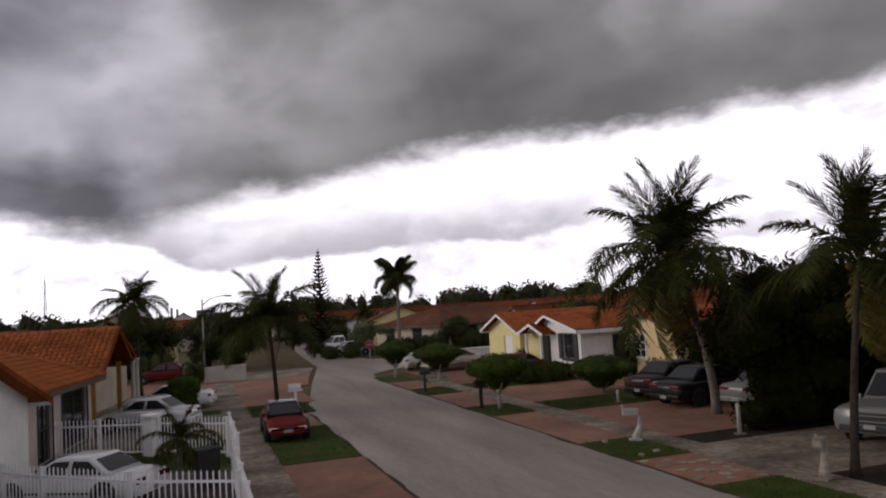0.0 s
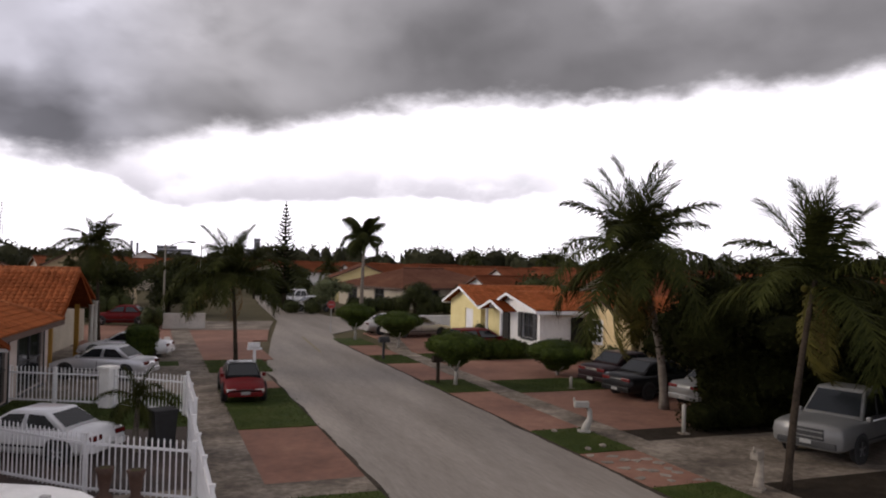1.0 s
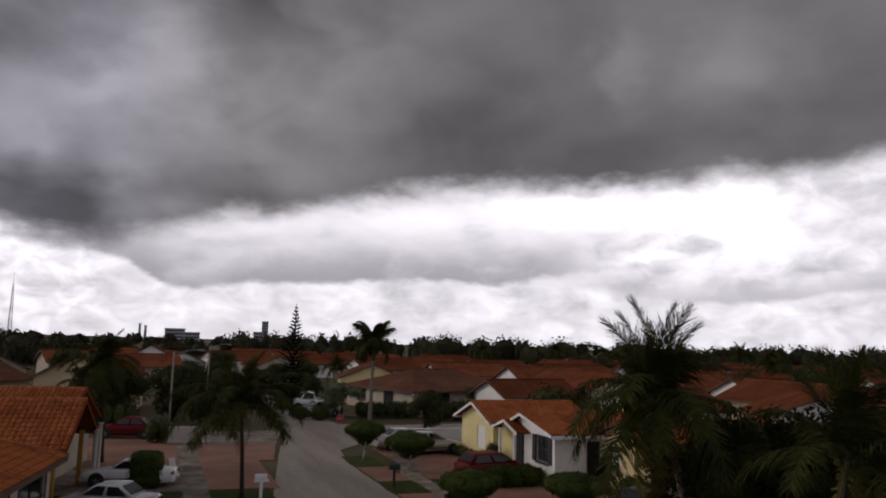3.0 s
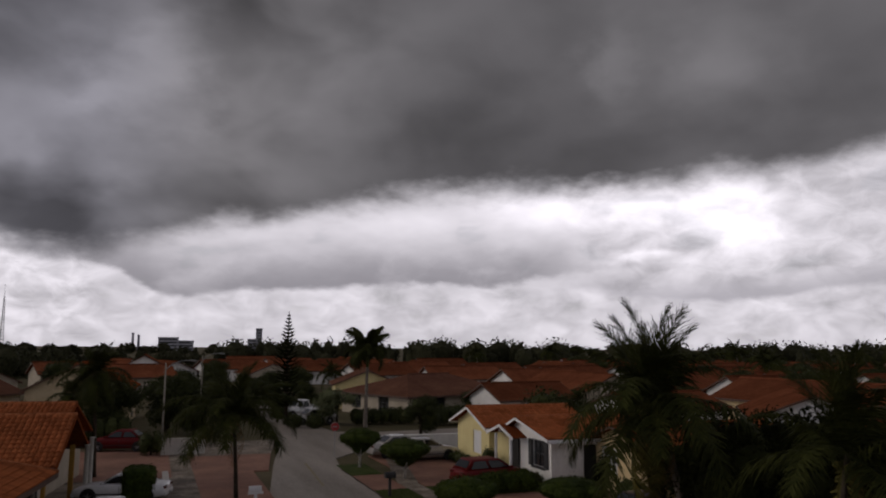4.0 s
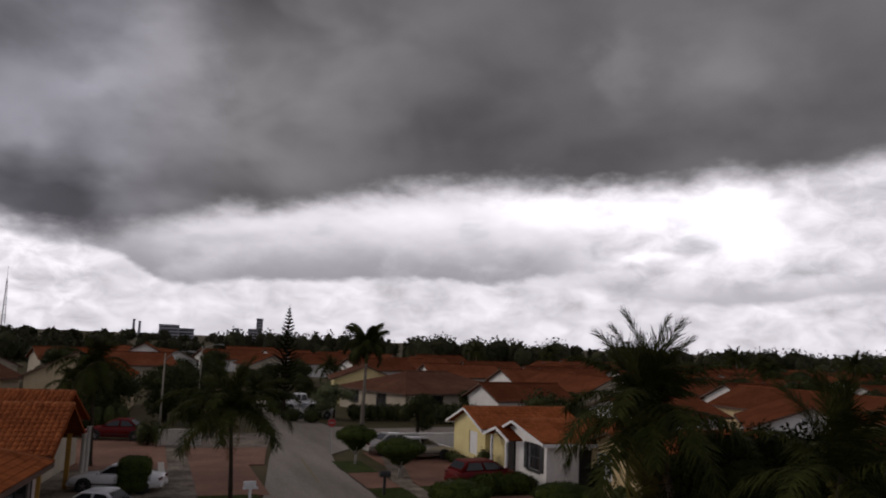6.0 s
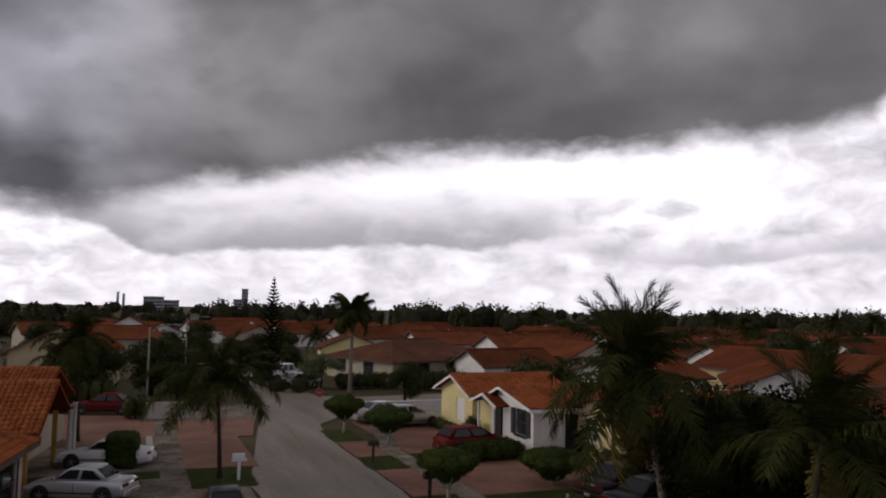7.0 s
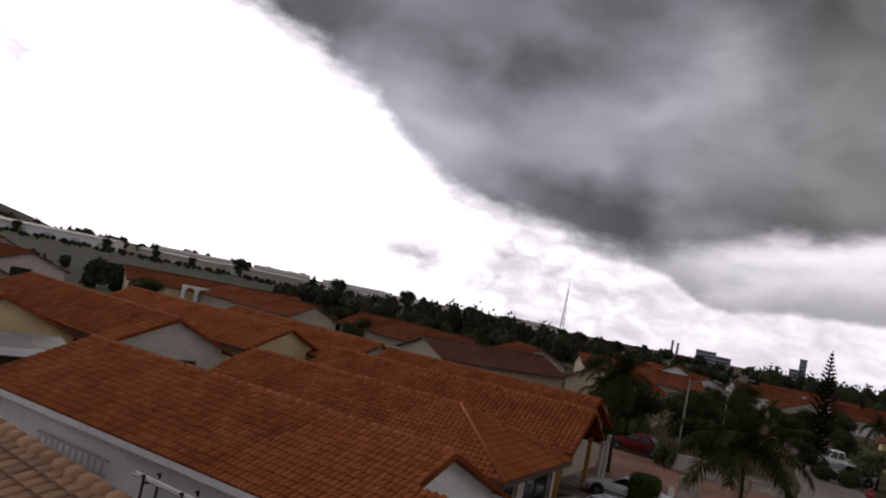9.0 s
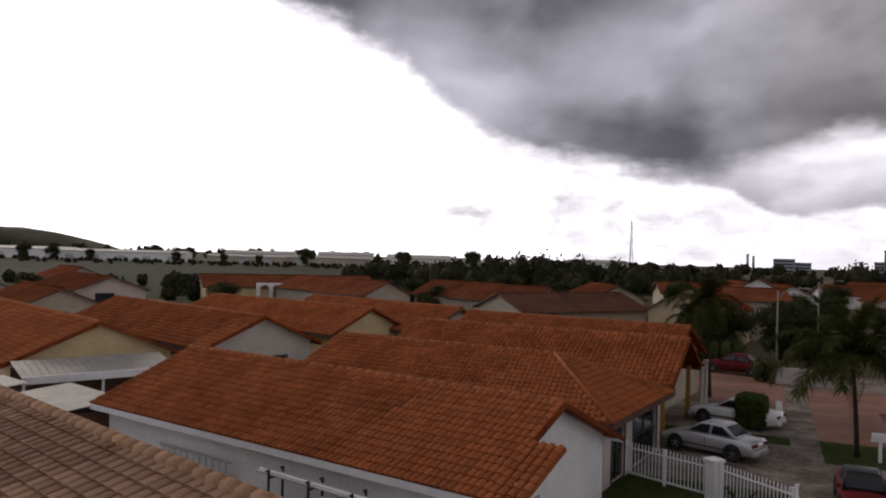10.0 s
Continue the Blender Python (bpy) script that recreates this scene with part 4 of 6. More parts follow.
def window(parent, x0, z0, x1, z1, cols=2, rows=3, bars=WHITE_PAINT, thick=0.2, name="window"):
    """A framed window in the opening of a wall whose face is y 0."""
    w = part(name, boxes(((x0 - 0.07, -0.03, z0 - 0.07), (x1 + 0.07, 0.02, z0)), ((x0 - 0.07, -0.03, z1), (x1 + 0.07, 0.02, z1 + 0.07)),
                         ((x0 - 0.07, -0.03, z0), (x0, 0.02, z1)), ((x1, -0.03, z0), (x1 + 0.07, 0.02, z1))), bars, parent)
    part("pane", boxes(((x0, 0.09, z0), (x1, 0.11, z1))), PANE, w, "dark reflecting glass")
    for i in range(1, cols):
        x = x0 + (x1 - x0) * i / cols
        part("glazing_bar", boxes(((x - 0.02, 0.05, z0), (x + 0.02, 0.088, z1))), bars, w)
    for i in range(1, rows):
        z = z0 + (z1 - z0) * i / rows
        part("glazing_bar", boxes(((x0, 0.046, z - 0.02), (x1, 0.086, z + 0.02))), bars, w)
    part("sill", boxes(((x0 - 0.1, -0.09, z0 - 0.13), (x1 + 0.1, 0.03, z0 - 0.072)), bevel=0.01), bars, w)
    return w


def door(parent, x0, z0, x1, z1, material=DARK_TRIM):
    d = part("door", boxes(((x0, 0.06, z0), (x1, 0.12, z1))), material, parent)
    for i in range(3):
        a = z0 + 0.12 + i * (z1 - z0 - 0.2) / 3
        part("panel", boxes(((x0 + 0.12, 0.035, a), (x1 - 0.12, 0.06, a + (z1 - z0) / 3 - 0.16)), bevel=0.01), material, d)
    part("door_handle", boxes(((x1 - 0.12, 0.0, z0 + 0.98), (x1 - 0.08, 0.06, z0 + 1.08)), bevel=0.008), CHROME, d, "small metal handle")
    return d


def on_side(parent, side, L, W, Wn):
    """An empty part frame would be a level too many: give the pose of a wall in the house's own frame."""
    return {"front": pose(L / 2, -W / 2, 0, 0, 0, 90), "back": pose(-L / 2, Wn, 0, 0, 0, -90),
            "south": pose(-L / 2, -W / 2, 0, 0, 0, 0), "north": pose(L / 2, Wn, 0, 0, 0, 180)}[side]


def roof_sheet(quad, thick=0.1):
    """A roof slope as a slab: four corners, wound so that the normal looks up."""
    a, b, c, d = [Vector(p) for p in quad]
    n = (b - a).cross(d - a).normalized()
    if n.z < 0:
        n = -n
    bm = bmesh.new()
    top = [bm.verts.new(p) for p in (a, b, c, d)]
    low = [bm.verts.new(p - n * thick) for p in (a, b, c, d)]
    if (a - b).length < 1e-4 or (c - d).length < 1e-4:
        bmesh.ops.remove_doubles(bm, verts=bm.verts, dist=1e-4)
        bm.verts.ensure_lookup_table()
        top = list(dict.fromkeys(v for v in top if v.is_valid))
        low = list(dict.fromkeys(v for v in low if v.is_valid))
    bm.faces.new(top)
    bm.faces.new(low[::-1])
    for i in range(len(top)):
        j = (i + 1) % len(top)
        bm.faces.new((top[i], low[i], low[j], top[j]))
    return bm


def house(name, m, L, W, eave, ridge, walls, roof, label, hip_front=0.0, hip_back=0.0, over=0.45, openings=None, trim=DARK_TRIM, group="", far=False, cap=None, north=None, barge=None, porch=0.0):
    """A one-storey house, x along its ridge (front gable at +x), with wall panels, roof slopes, fascias and ridge caps as parts.
    openings: {side: [(kind, x0, z0, x1, z1), ...]}."""
    h = thing(name, m, label, "house", group)
    openings = openings or {}
    Wn = W / 2 if north is None else north
    for side, length in (("front", W / 2 + Wn), ("back", W / 2 + Wn), ("south", L - 0.41 - porch), ("north", L - 0.41 - porch)):
        ops = openings.get(side, [])
        wm = wall_panel(length, eave, [o[1:5] for o in ops])
        w = part("wall", wm, walls, h)
        w.matrix_basis = on_side(h, side, L, W, Wn) @ pose(0.205 + (porch if side == "north" else 0) if side in ("south", "north") else 0, porch if side == "front" else 0, 0)
        for o in ops:
            if o[0] == "window":
                window(w, *o[1:5])
            elif o[0] == "dark_window":
                window(w, *o[1:5], cols=2, rows=2, bars=BLACK)
            elif o[0] == "door":
                door(w, *o[1:5])
            elif o[0] == "void":
                # A near-black sheet closes the opening and stands for the shade within.
                part("doorway", boxes(((o[1], 0.12, o[2]), (o[3], 0.16, o[4]))), DARK_VOID, w, "near-black panel for the shade in a doorway")
            elif o[0] == "shutter":
                part("shutter", boxes(((o[1], 0.06, o[2]), (o[3], 0.1, o[4]))), WHITE_PAINT, w, "pale closed shutter")
    slope = (ridge - eave) / (W / 2)
    drop = over * slope
    x0, x1, yo, ze = -L / 2 - over, L / 2 + over, W / 2 + over, eave - drop + 0.1
    rx0 = -L / 2 - over if not hip_back else -L / 2 + hip_back
    rx1 = L / 2 + over if not hip_front else L / 2 - hip_front
    zr = ridge + 0.1
    for sy in (-1, 1):
        yo = (W / 2 if sy < 0 else Wn) + over
        q = [(x0, sy * yo, ze), (x1, sy * yo, ze), (rx1, 0, zr), (rx0, 0, zr)]
        slope_ob = part("roof_slope", roof_sheet(q if sy < 0 else q[::-1]), roof, h)
        SLOPES[h.name, "south" if sy < 0 else "north"] = (slope_ob, q if sy < 0 else [q[1], q[0], q[3], q[2]])
        part("fascia", boxes(((x0 + 0.02, min(sy * yo, sy * (yo + 0.03)), ze - 0.2), (x1 - 0.02, max(sy * yo, sy * (yo + 0.03)), ze - 0.015))), trim, h)
    yo = W / 2 + over
    for hip, rx, xe, xw in ((hip_front, rx1, x1, L / 2), (hip_back, rx0, x0, -L / 2)):
        s = 1 if xe > 0 else -1
        if hip:
            q = [(xe, -yo * s, ze), (xe, yo * s, ze), (rx, 0, zr), (rx, 0, zr)]
            SLOPES[h.name, "front" if s > 0 else "back"] = (part("roof_slope", roof_sheet(q), roof, h), q)
            part("fascia", boxes(((min(xe, xe + s * 0.03), -yo, ze - 0.2), (max(xe, xe + s * 0.03), yo, ze - 0.015))), trim, h)
            if not far:
                for sy in (-1, 1):
                    bm = bmesh.new()
                    tube(bm, [(xe, sy * yo, ze + 0.03), (rx, 0, zr + 0.03)], [0.075, 0.075], 8)
                    part("hip_cap", bm, CAP_TILE if roof is TILE else roof, h, smooth=True)
        else:
            bm = bmesh.new()
            px = porch if s > 0 else 0.0
            prism(bm, [(-W / 2, eave), (Wn, eave), (0, ridge - 0.02)], xw - s * 0.2 - px, xw - px, "x")
            part("gable", bm, walls, h)
            for sy in (-1, 1):
                yo = (W / 2 if sy < 0 else Wn) + over
                bm = bmesh.new()
                prism(bm, [(sy * yo, ze - 0.16), (sy * yo, ze - 0.012), (0, zr - 0.012), (0, zr - 0.16)], xe, xe + s * 0.035, "x")
                part("barge_board", bm, barge or trim, h)
    if far:
        bm = bmesh.new()
        tube(bm, [(rx0, 0, zr + 0.02), (rx1, 0, zr + 0.02)], [0.11, 0.11], 7)
        part("ridge_cap", bm, roof, h, smooth=True)
        return h
    n = max(2, int((rx1 - rx0) / 0.40))
    step = (rx1 - rx0) / n
    bm = bmesh.new()
    k = 1.3 if cap else 0.8
    tube(bm, [(0, 0, 0), (step * 0.5, 0, 0.012), (step + 0.04, 0, 0.035 * k)], [0.135 * k, 0.12 * k, 0.10 * k], 8)
    me = finish(bm, "ridge_cap", CAP_TILE if cap is None else cap, True)
    ridge_ob = SLOPES[h.name, "south"][0]
    for i in range(n):
        ob = part("ridge_tile", me, None, ridge_ob)
        ob.matrix_basis = pose(rx0 + i * step, 0, zr - 0.01, 0, 0, 0)
    return h


SLOPES = {}


def tile_mesh(width, length, material, flat=False):
    """A barrel tile: a tapered half round with a lip at its lower end; x across, -y down the slope."""
    verts, faces = [], []
    prof = [(-0.5, 0.0), (-0.38, 0.036), (-0.2, 0.074), (0.0, 0.09), (0.2, 0.074), (0.38, 0.036), (0.5, 0.0)]
    if flat:
        prof = [(-0.5, 0.0), (-0.42, 0.040), (-0.26, 0.056), (0.0, 0.060), (0.26, 0.056), (0.42, 0.040), (0.5, 0.0)]
    tall = width / 0.32
    for y, lift, k in ((0.0, 0.002, 0.90), (-length, 0.040 * min(1.0, width / 0.26), 0.97)):
        verts += [(u * width * k, y, z * tall * k + lift) for u, z in prof]
    verts += [(u * width * 0.93, -length, max(0.0, z * tall - 0.02)) for u, z in prof]
    n = len(prof)
    for r in (0, 1):
        for i in range(n - 1):
            a = r * n + i
            faces.append((a, a + n, a + n + 1, a + 1))
    me = mesh_of("roof_tile", verts, faces)
    me.materials.append(material)
    return me


def tile_roof(h, side, width, length, material, near, keep=300, flat=False):
    """Lay barrel tiles on a slope: those nearest to a plan point as pieces of their own, the rest joined."""
    ob, q = SLOPES[h.name, side]
    a, b, c, d = [Vector(p) for p in q]
    u = (b - a).normalized()
    nrm = (b - a).cross(c - a).normalized()
    if nrm.z < 0:
        nrm = -nrm
    up = nrm.cross(u)
    run = (c - a).dot(up)
    me = tile_mesh(width, length * 1.12, material, flat)
    spots = []
    rows = int(run / length)
    for r in range(rows):
        w = (r + 1) * run / rows
        s = w / run
        lo, hi = (d - a).dot(u) * s, (b - a).length + ((c - b).dot(u)) * s
        n = int((hi - lo) / width)
        for i in range(n):
            spots.append(a + u * (lo + (i + 0.5) * (hi - lo) / n) + up * w + nrm * 0.006)
    rot = Matrix((u, up, nrm)).transposed()
    world = h.matrix_basis
    nearp = Vector((*near, 3.0))
    spots.sort(key=lambda p: ((world @ p) - nearp).length)
    rnd = random.Random(len(spots))
    verts, faces = [], []
    for i, p in enumerate(spots):
        m = Matrix.Translation(p + nrm * rnd.uniform(0, 0.008)) @ (rot @ Matrix.Rotation(radians(rnd.uniform(-1.2, 1.2)), 3, "Z")).to_4x4()
        if i < keep:
            t = part("roof_tile", me, None, ob)
            t.matrix_basis = m
        else:
            o = len(verts)
            verts += [tuple(m @ v.co) for v in me.vertices]
            faces += [tuple(o + j for j in f.vertices) for f in me.polygons]
    if verts:
        rest = mesh_of("roof_tiles", verts, faces)
        rest.materials.append(material)
        tagged(part("roof_tiles", rest, None, ob), kind="stuff")

def heading_of(ax, ay, bx, by):
    """Heading of a ridge from a (far end) to b (street end)."""
    return math.degrees(math.atan2(by - ay, bx - ax))


def ridge_house(name, a, b, W, eave, ridge, walls, roof, label, **kw):
    """A house placed by the two ends of its ridge on the plan; b is its front."""
    L = math.hypot(b[0] - a[0], b[1] - a[1])
    return house(name, turned((a[0] + b[0]) / 2, (a[1] + b[1]) / 2, 0, heading_of(*a, *b)), L - 0.9, W, eave, ridge, walls, roof, label, **kw)


# west side, from the near roof away
near_house = ridge_house("house", (-17.6, 13.8), (-5.0, 9.27), 8.6, 2.5, 4.0, PINKWALL, TAN_TILE, "single-storey house with a weathered tan barrel-tile roof", cap=TAN_CAP, north=0.9, over=0.35)
house_1 = ridge_house("house", (-20.1, 23.7), (-4.7, 20.3), 7.0, 2.5, 3.9, WHITE, TILE, "low house with terracotta barrel-tile roof and long white side wall", trim=WHITE_PAINT, barge=ROOF)
house_2 = ridge_house("house", (-18.2, 31.6), (-3.9, 29.6), 6.9, 2.5, 3.9, PINKWALL, TILE, "pale pink house with hipped terracotta tile roof", hip_front=3.3,
                      openings={"front": [("dark_window", 0.8, 0.1, 2.2, 2.2), ("dark_window", 3.2, 0.1, 6.3, 2.2)]})
# The two tall dark windows in front stand for the deep porch shade.
house_3 = ridge_house("house", (-18.0, 39.2), (-3.2, 37.9), 6.4, 2.6, 4.1, ORANGE, ROOF, "ochre-walled house with terracotta roof and open porch",
                      openings={"front": [("dark_window", 0.4, 0.1, 2.9, 2.2), ("dark_window", 3.3, 0.1, 5.7, 2.2)]}, porch=1.7, barge=ROOF)
for y in (-3.0, 2.9):
    part("porch_post", boxes(((6.75, y, 0), (6.95, y + 0.2, 2.55))), ORANGE, house_3, "ochre porch post")
house_4 = ridge_house("house", (-18.0, 47.5), (-3.8, 45.2), 6.4, 2.6, 4.1, BEIGE, ROOF, "beige house with terracotta roof behind a palm", barge=ROOF)
# the lower roof that steps forward on the front of the first house
Lh = math.hypot(15.4, 3.4) - 0.9
sl = 1.4 / 3.5
q = [(Lh / 2 + 0.42, -3.98, 2.5 - 0.48 * sl + 0.09), (Lh / 2 + 1.35, -3.98, 2.5 - 0.48 * sl + 0.09), (Lh / 2 + 1.35, -1.75, 2.5 + 1.75 * sl + 0.09), (Lh / 2 + 0.42, -1.75, 2.5 + 1.75 * sl + 0.09)]
SLOPES[house_1.name, "step"] = (part("roof_slope", roof_sheet(q), TILE, house_1), q)
part("porch_wall", boxes(((Lh / 2 + 0.002, -3.48, 0), (Lh / 2 + 0.9, -3.3, 2.6)), ((Lh / 2 + 0.72, -3.3, 0), (Lh / 2 + 0.9, -3.05, 2.7)), ((Lh / 2 + 0.72, -2.15, 0), (Lh / 2 + 0.9, -1.85, 3.0)), ((Lh / 2 + 0.72, -3.05, 2.2), (Lh / 2 + 0.9, -2.15, 2.75))), WHITE, house_1, "white porch wall with an opening")
# Flat near-black sheet as the shade of the porch opening.
part("porch_void", boxes(((Lh / 2 + 0.004, -3.05, 0), (Lh / 2 + 0.05, -2.15, 2.2))), DARK_VOID, house_1, "near-black panel for doorway shade")
# second row, seen over the roofs
house_a = ridge_house("house", (-43, 42.0), (-24.9, 35.0), 6.6, 2.7, 4.1, GREYWALL, ROOF, "house with grey gable wall and terracotta roof", barge=ROOF, openings={"front": [("dark_window", 3.6, 0.9, 5.0, 1.9)]})
house_b = ridge_house("house", (-46, 35.0), (-28.6, 27.3), 7.2, 2.6, 4.1, CREAM, ROOF, "house with cream gable wall and terracotta roof", trim=ROOF)
house_c = ridge_house("house", (-41, 49.9), (-23.8, 45.2), 6.6, 2.7, 4.1, CREAM, ROOF, "house with cream gable end and terracotta roof", barge=ROOF)
house_d = ridge_house("house", (-35, 55.4), (-19.3, 49.8), 6.6, 2.7, 4.1, BEIGE, ROOF, "house with beige gable end and terracotta roof")
# east side
house_w = house("house", turned(23.05, 39.55, 0, 180), 7.4, 3.4, 2.65, 3.3, WHITE, ROOF, "white stucco house with terracotta roof and black window", north=3.35,
                openings={"front": [("dark_window", 3.0, 1.0, 4.3, 2.3)], "north": [("void", 1.7, 0.05, 3.7, 2.2)]}, trim=WHITE_PAINT)
house_y = house("house", turned(22.25, 45.95, 0, 180), 6.4, 5.1, 2.5, 3.42, YELLOW, ROOF, "pale yellow stucco house with terracotta roof", openings={"front": [("shutter", 2.6, 0.7, 3.9, 2.1)]}, trim=WHITE_PAINT)
part("wing_wall", boxes(((2.6, 2.56, 0), (2.85, 4.6, 2.45))), YELLOW, house_y, "set-back yellow wall beside a porch")
part("roof_slope", roof_sheet([(3.0, 2.5, 2.46), (3.0, 4.75, 2.46), (0.2, 4.75, 3.1), (0.2, 2.5, 3.1)], 0.08), ROOF, house_y)
house_cr = house("house", turned(26.6, 34.2, 0, 180), 9.0, 4.8, 2.5, 3.3, CREAM, ROOF, "cream stucco house with a barred white window", openings={"front": [("window", 1.0, 1.0, 2.2, 2.1)]})
beige_house = house("house", turned(-6.0, 81.0, 0, -92), 10, 8.6, 3.3, 5.45, TAN, ROOF, "tall beige house with a wide gable end", far=True, over=0.35,
                    openings={"front": [("dark_window", 5.6, 0.3, 7.8, 2.2)], "north": [("dark_window", 1.5, 0.9, 3.0, 2.2)]})

# ---------------------------------------------------------------- the neighbourhood further off
FARROOF = surface("distant_terracotta_roof", [(0.3, (0.095, 0.032, 0.016)), (0.5, (0.150, 0.050, 0.025)), (0.7, (0.21, 0.076, 0.038))], 0.35, 0.92, 0.3, 5, 6, vary=0.25, spec=0.0)
BROWNROOF = surface("brown_tile_roof", [(0.3, (0.085, 0.04, 0.028)), (0.5, (0.13, 0.062, 0.042)), (0.7, (0.18, 0.09, 0.06))], 0.35, 0.92, 0.3, 5, 6, vary=0.2, spec=0.0)
FAR = "houses further off"
brown_house = house("house", turned(29.0, 82.5, 0, 200), 15, 12, 2.3, 4.1, BEIGE, BROWNROOF, "long low house with a brown tile roof", hip_front=4.5, hip_back=4.5, far=True, group=FAR,
                    openings={"front": [("dark_window", 2.0, 0.8, 3.6, 2.0), ("dark_window", 7.0, 0.8, 8.6, 2.0)], "north": [("dark_window", 3.0, 0.8, 4.6, 2.0), ("dark_window", 8.0, 0.8, 9.6, 2.0)]})
house("house", turned(24.2, 92.0, 0, 260), 8, 7.5, 2.9, 4.4, YELLOW, BROWNROOF, "pale yellow house with arched windows", far=True, group=FAR, openings={"front": [("dark_window", 1.0, 0.8, 2.2, 2.2), ("dark_window", 4.6, 0.8, 5.8, 2.2)]})
house("house", turned(35.2, 71.5, 0, 190), 9, 5.6, 2.3, 3.6, WHITE, FARROOF, "house with a bright white gable end", far=True, group=FAR)
house("house", turned(45.6, 45.4, 0, 232), 12, 7.5, 2.6, 4.1, WHITE, FARROOF, "house with a white gable behind dark trees", far=True, group=FAR)
house("house", turned(56.0, 52.0, 0, 95), 20, 8, 2.7, 4.3, CREAM, FARROOF, "long cream house with terracotta roof", far=True, group=FAR)
house("house", turned(40.0, 55.5, 0, 185), 9, 7, 2.4, 3.5, WHITE, FARROOF, "white house with terracotta roof", far=True, group=FAR)
house("house", turned(35.5, 27.5, 0, 185), 11, 8, 2.6, 4.1, ORANGE, FARROOF, "ochre house with terracotta roof behind trees", far=True, group=FAR)
house("house", turned(38.0, 13.0, 0, 180), 11, 8, 2.7, 4.5, CREAM, FARROOF, "cream house with terracotta roof behind trees", far=True, group=FAR)
house("house", turned(-1.3, 136.0, 0, -91), 10, 6.0, 3.9, 5.5, WHITE, FARROOF, "far house with a small white gable above the trees", far=True, group=FAR)
ridge_house("house", (-8.6, 118.0), (2.4, 120.4), 9.0, 2.8, 4.3, BEIGE, FARROOF, "far house with a broad terracotta roof", far=True, group=FAR)
ridge_house("house", (-25.8, 75.8), (-15.4, 89.6), 8.5, 2.5, 4.0, BEIGE, BROWNROOF, "house with a long brown tile roof beside a beige gable", far=True, group=FAR)
ridge_house("house", (-92.0, 80.0), (-74.0, 71.0), 8.4, 2.5, 4.0, PINKWALL, FARROOF, "house with a pale pink gable and dark window", far=True, group=FAR, openings={"front": [("dark_window", 2.4, 0.6, 4.6, 2.0)]})
ridge_house("house", (-78.0, 91.0), (-60.0, 111.0), 9.0, 2.5, 4.0, CREAM, FARROOF, "long house with terracotta roof by the field", far=True, group=FAR)
arch = thing("garden_arch", turned(-67.5, 94.5, 0, 48), "white masonry wall with two arched openings", "garden arch")
for x in (-2.1, -0.25, 1.6):
    part("pier", boxes(((x, -0.2, 0), (x + 0.5, 0.2, 2.2)), bevel=0.02), WHITE, arch)
bm = bmesh.new()
for x in (-1.6, 0.25):
    rim = [(x + 0.675 - 0.675 * math.cos(math.pi * i / 10), 2.2 + 0.6 * math.sin(math.pi * i / 10)) for i in range(11)]
    prism(bm, rim + [(x + 1.35, 3.1), (x, 3.1)], -0.2, 0.2, "y")
for x0, x1 in ((-2.1, -1.6), (-0.25, 0.25), (1.6, 2.1)):
    box(bm, (x0, -0.2, 2.2), (x1, 0.2, 3.1))
part("arch_head", bm, WHITE, arch)
# rows of similar houses: two prototypes and their copies
proto = house("house", turned(64, 68, 0, 180), 11, 7.4, 2.6, 4.2, WHITE, FARROOF, "distant house with terracotta roof and white gable", far=True, group=FAR,
              openings={"front": [("dark_window", 1.2, 0.8, 2.6, 2.0), ("dark_window", 4.4, 0.8, 5.8, 2.0)]})
proto2 = house("house", turned(78, 82, 0, 95), 12, 7.6, 2.6, 4.2, BEIGE, FARROOF, "distant beige house with terracotta roof", far=True, group=FAR)
for x, y, q in ((50, 96, 185), (62, 108, 190), (60, 80, 190), (74, 96, 185), (44, 110, 180), (86, 70, 182), (90, 100, 190), (102, 88, 185), (78, 122, 180), (58, 130, 190), (36, 128, 195), (112, 110, 180), (96, 128, 180), (72, 52, 182), (88, 54, 182), (104, 64, 182),
                (-6, 150, -60), (2, 150, -70), (-6, 172, -70), (30, 150, 185), (40, 172, 190), (-104, 72, -30)):
    copy_thing(proto, turned(x, y, 0, q))
for x, y, q in ((48, 82, 100), (70, 82, 95), (66, 118, 95), (110, 74, 92), (84, 112, 95), (120, 96, 95), (52, 150, 95), (78, 142, 95), (-22, 112, -60), (-12, 140, 20), (-30, 92, -20), (-38, 98, -20), (-50, 90, -25), (-60, 96, -25), (-84, 60, -30), (-58, 48, -25), (-110, 96, -25)):
    copy_thing(proto2, turned(x, y, 0, q))
rnd = random.Random(17)
for i in range(30):
    q, far_ = radians(-28.5 - 27.0 * ((i * 0.618) % 1.0)), 128.0 + 3.1 * i
    copy_thing(proto if i % 3 else proto2, turned(-math.sin(q) * far_, math.cos(q) * far_, 0, rnd.choice((92, 182, 190, 200))))
for i in range(9):
    q, far_ = radians(-4.0 - 18.0 * ((i * 0.618 + 0.2) % 1.0)), 138.0 + 9.0 * i
    copy_thing(proto if i % 2 else proto2, turned(-math.sin(q) * far_, math.cos(q) * far_, 0, rnd.choice((95, 185, 200))))
# white garden wall by the corner
bm = bmesh.new()
box(bm, (14.2, 52.6, 0), (24.5, 52.8, 1.0))
box(bm, (14.2, 52.56, 1.0), (24.5, 52.84, 1.08), 0.02)
tagged(part("garden_wall", bm, WHITE), "low white garden wall on a street corner", "wall", kind="structure")


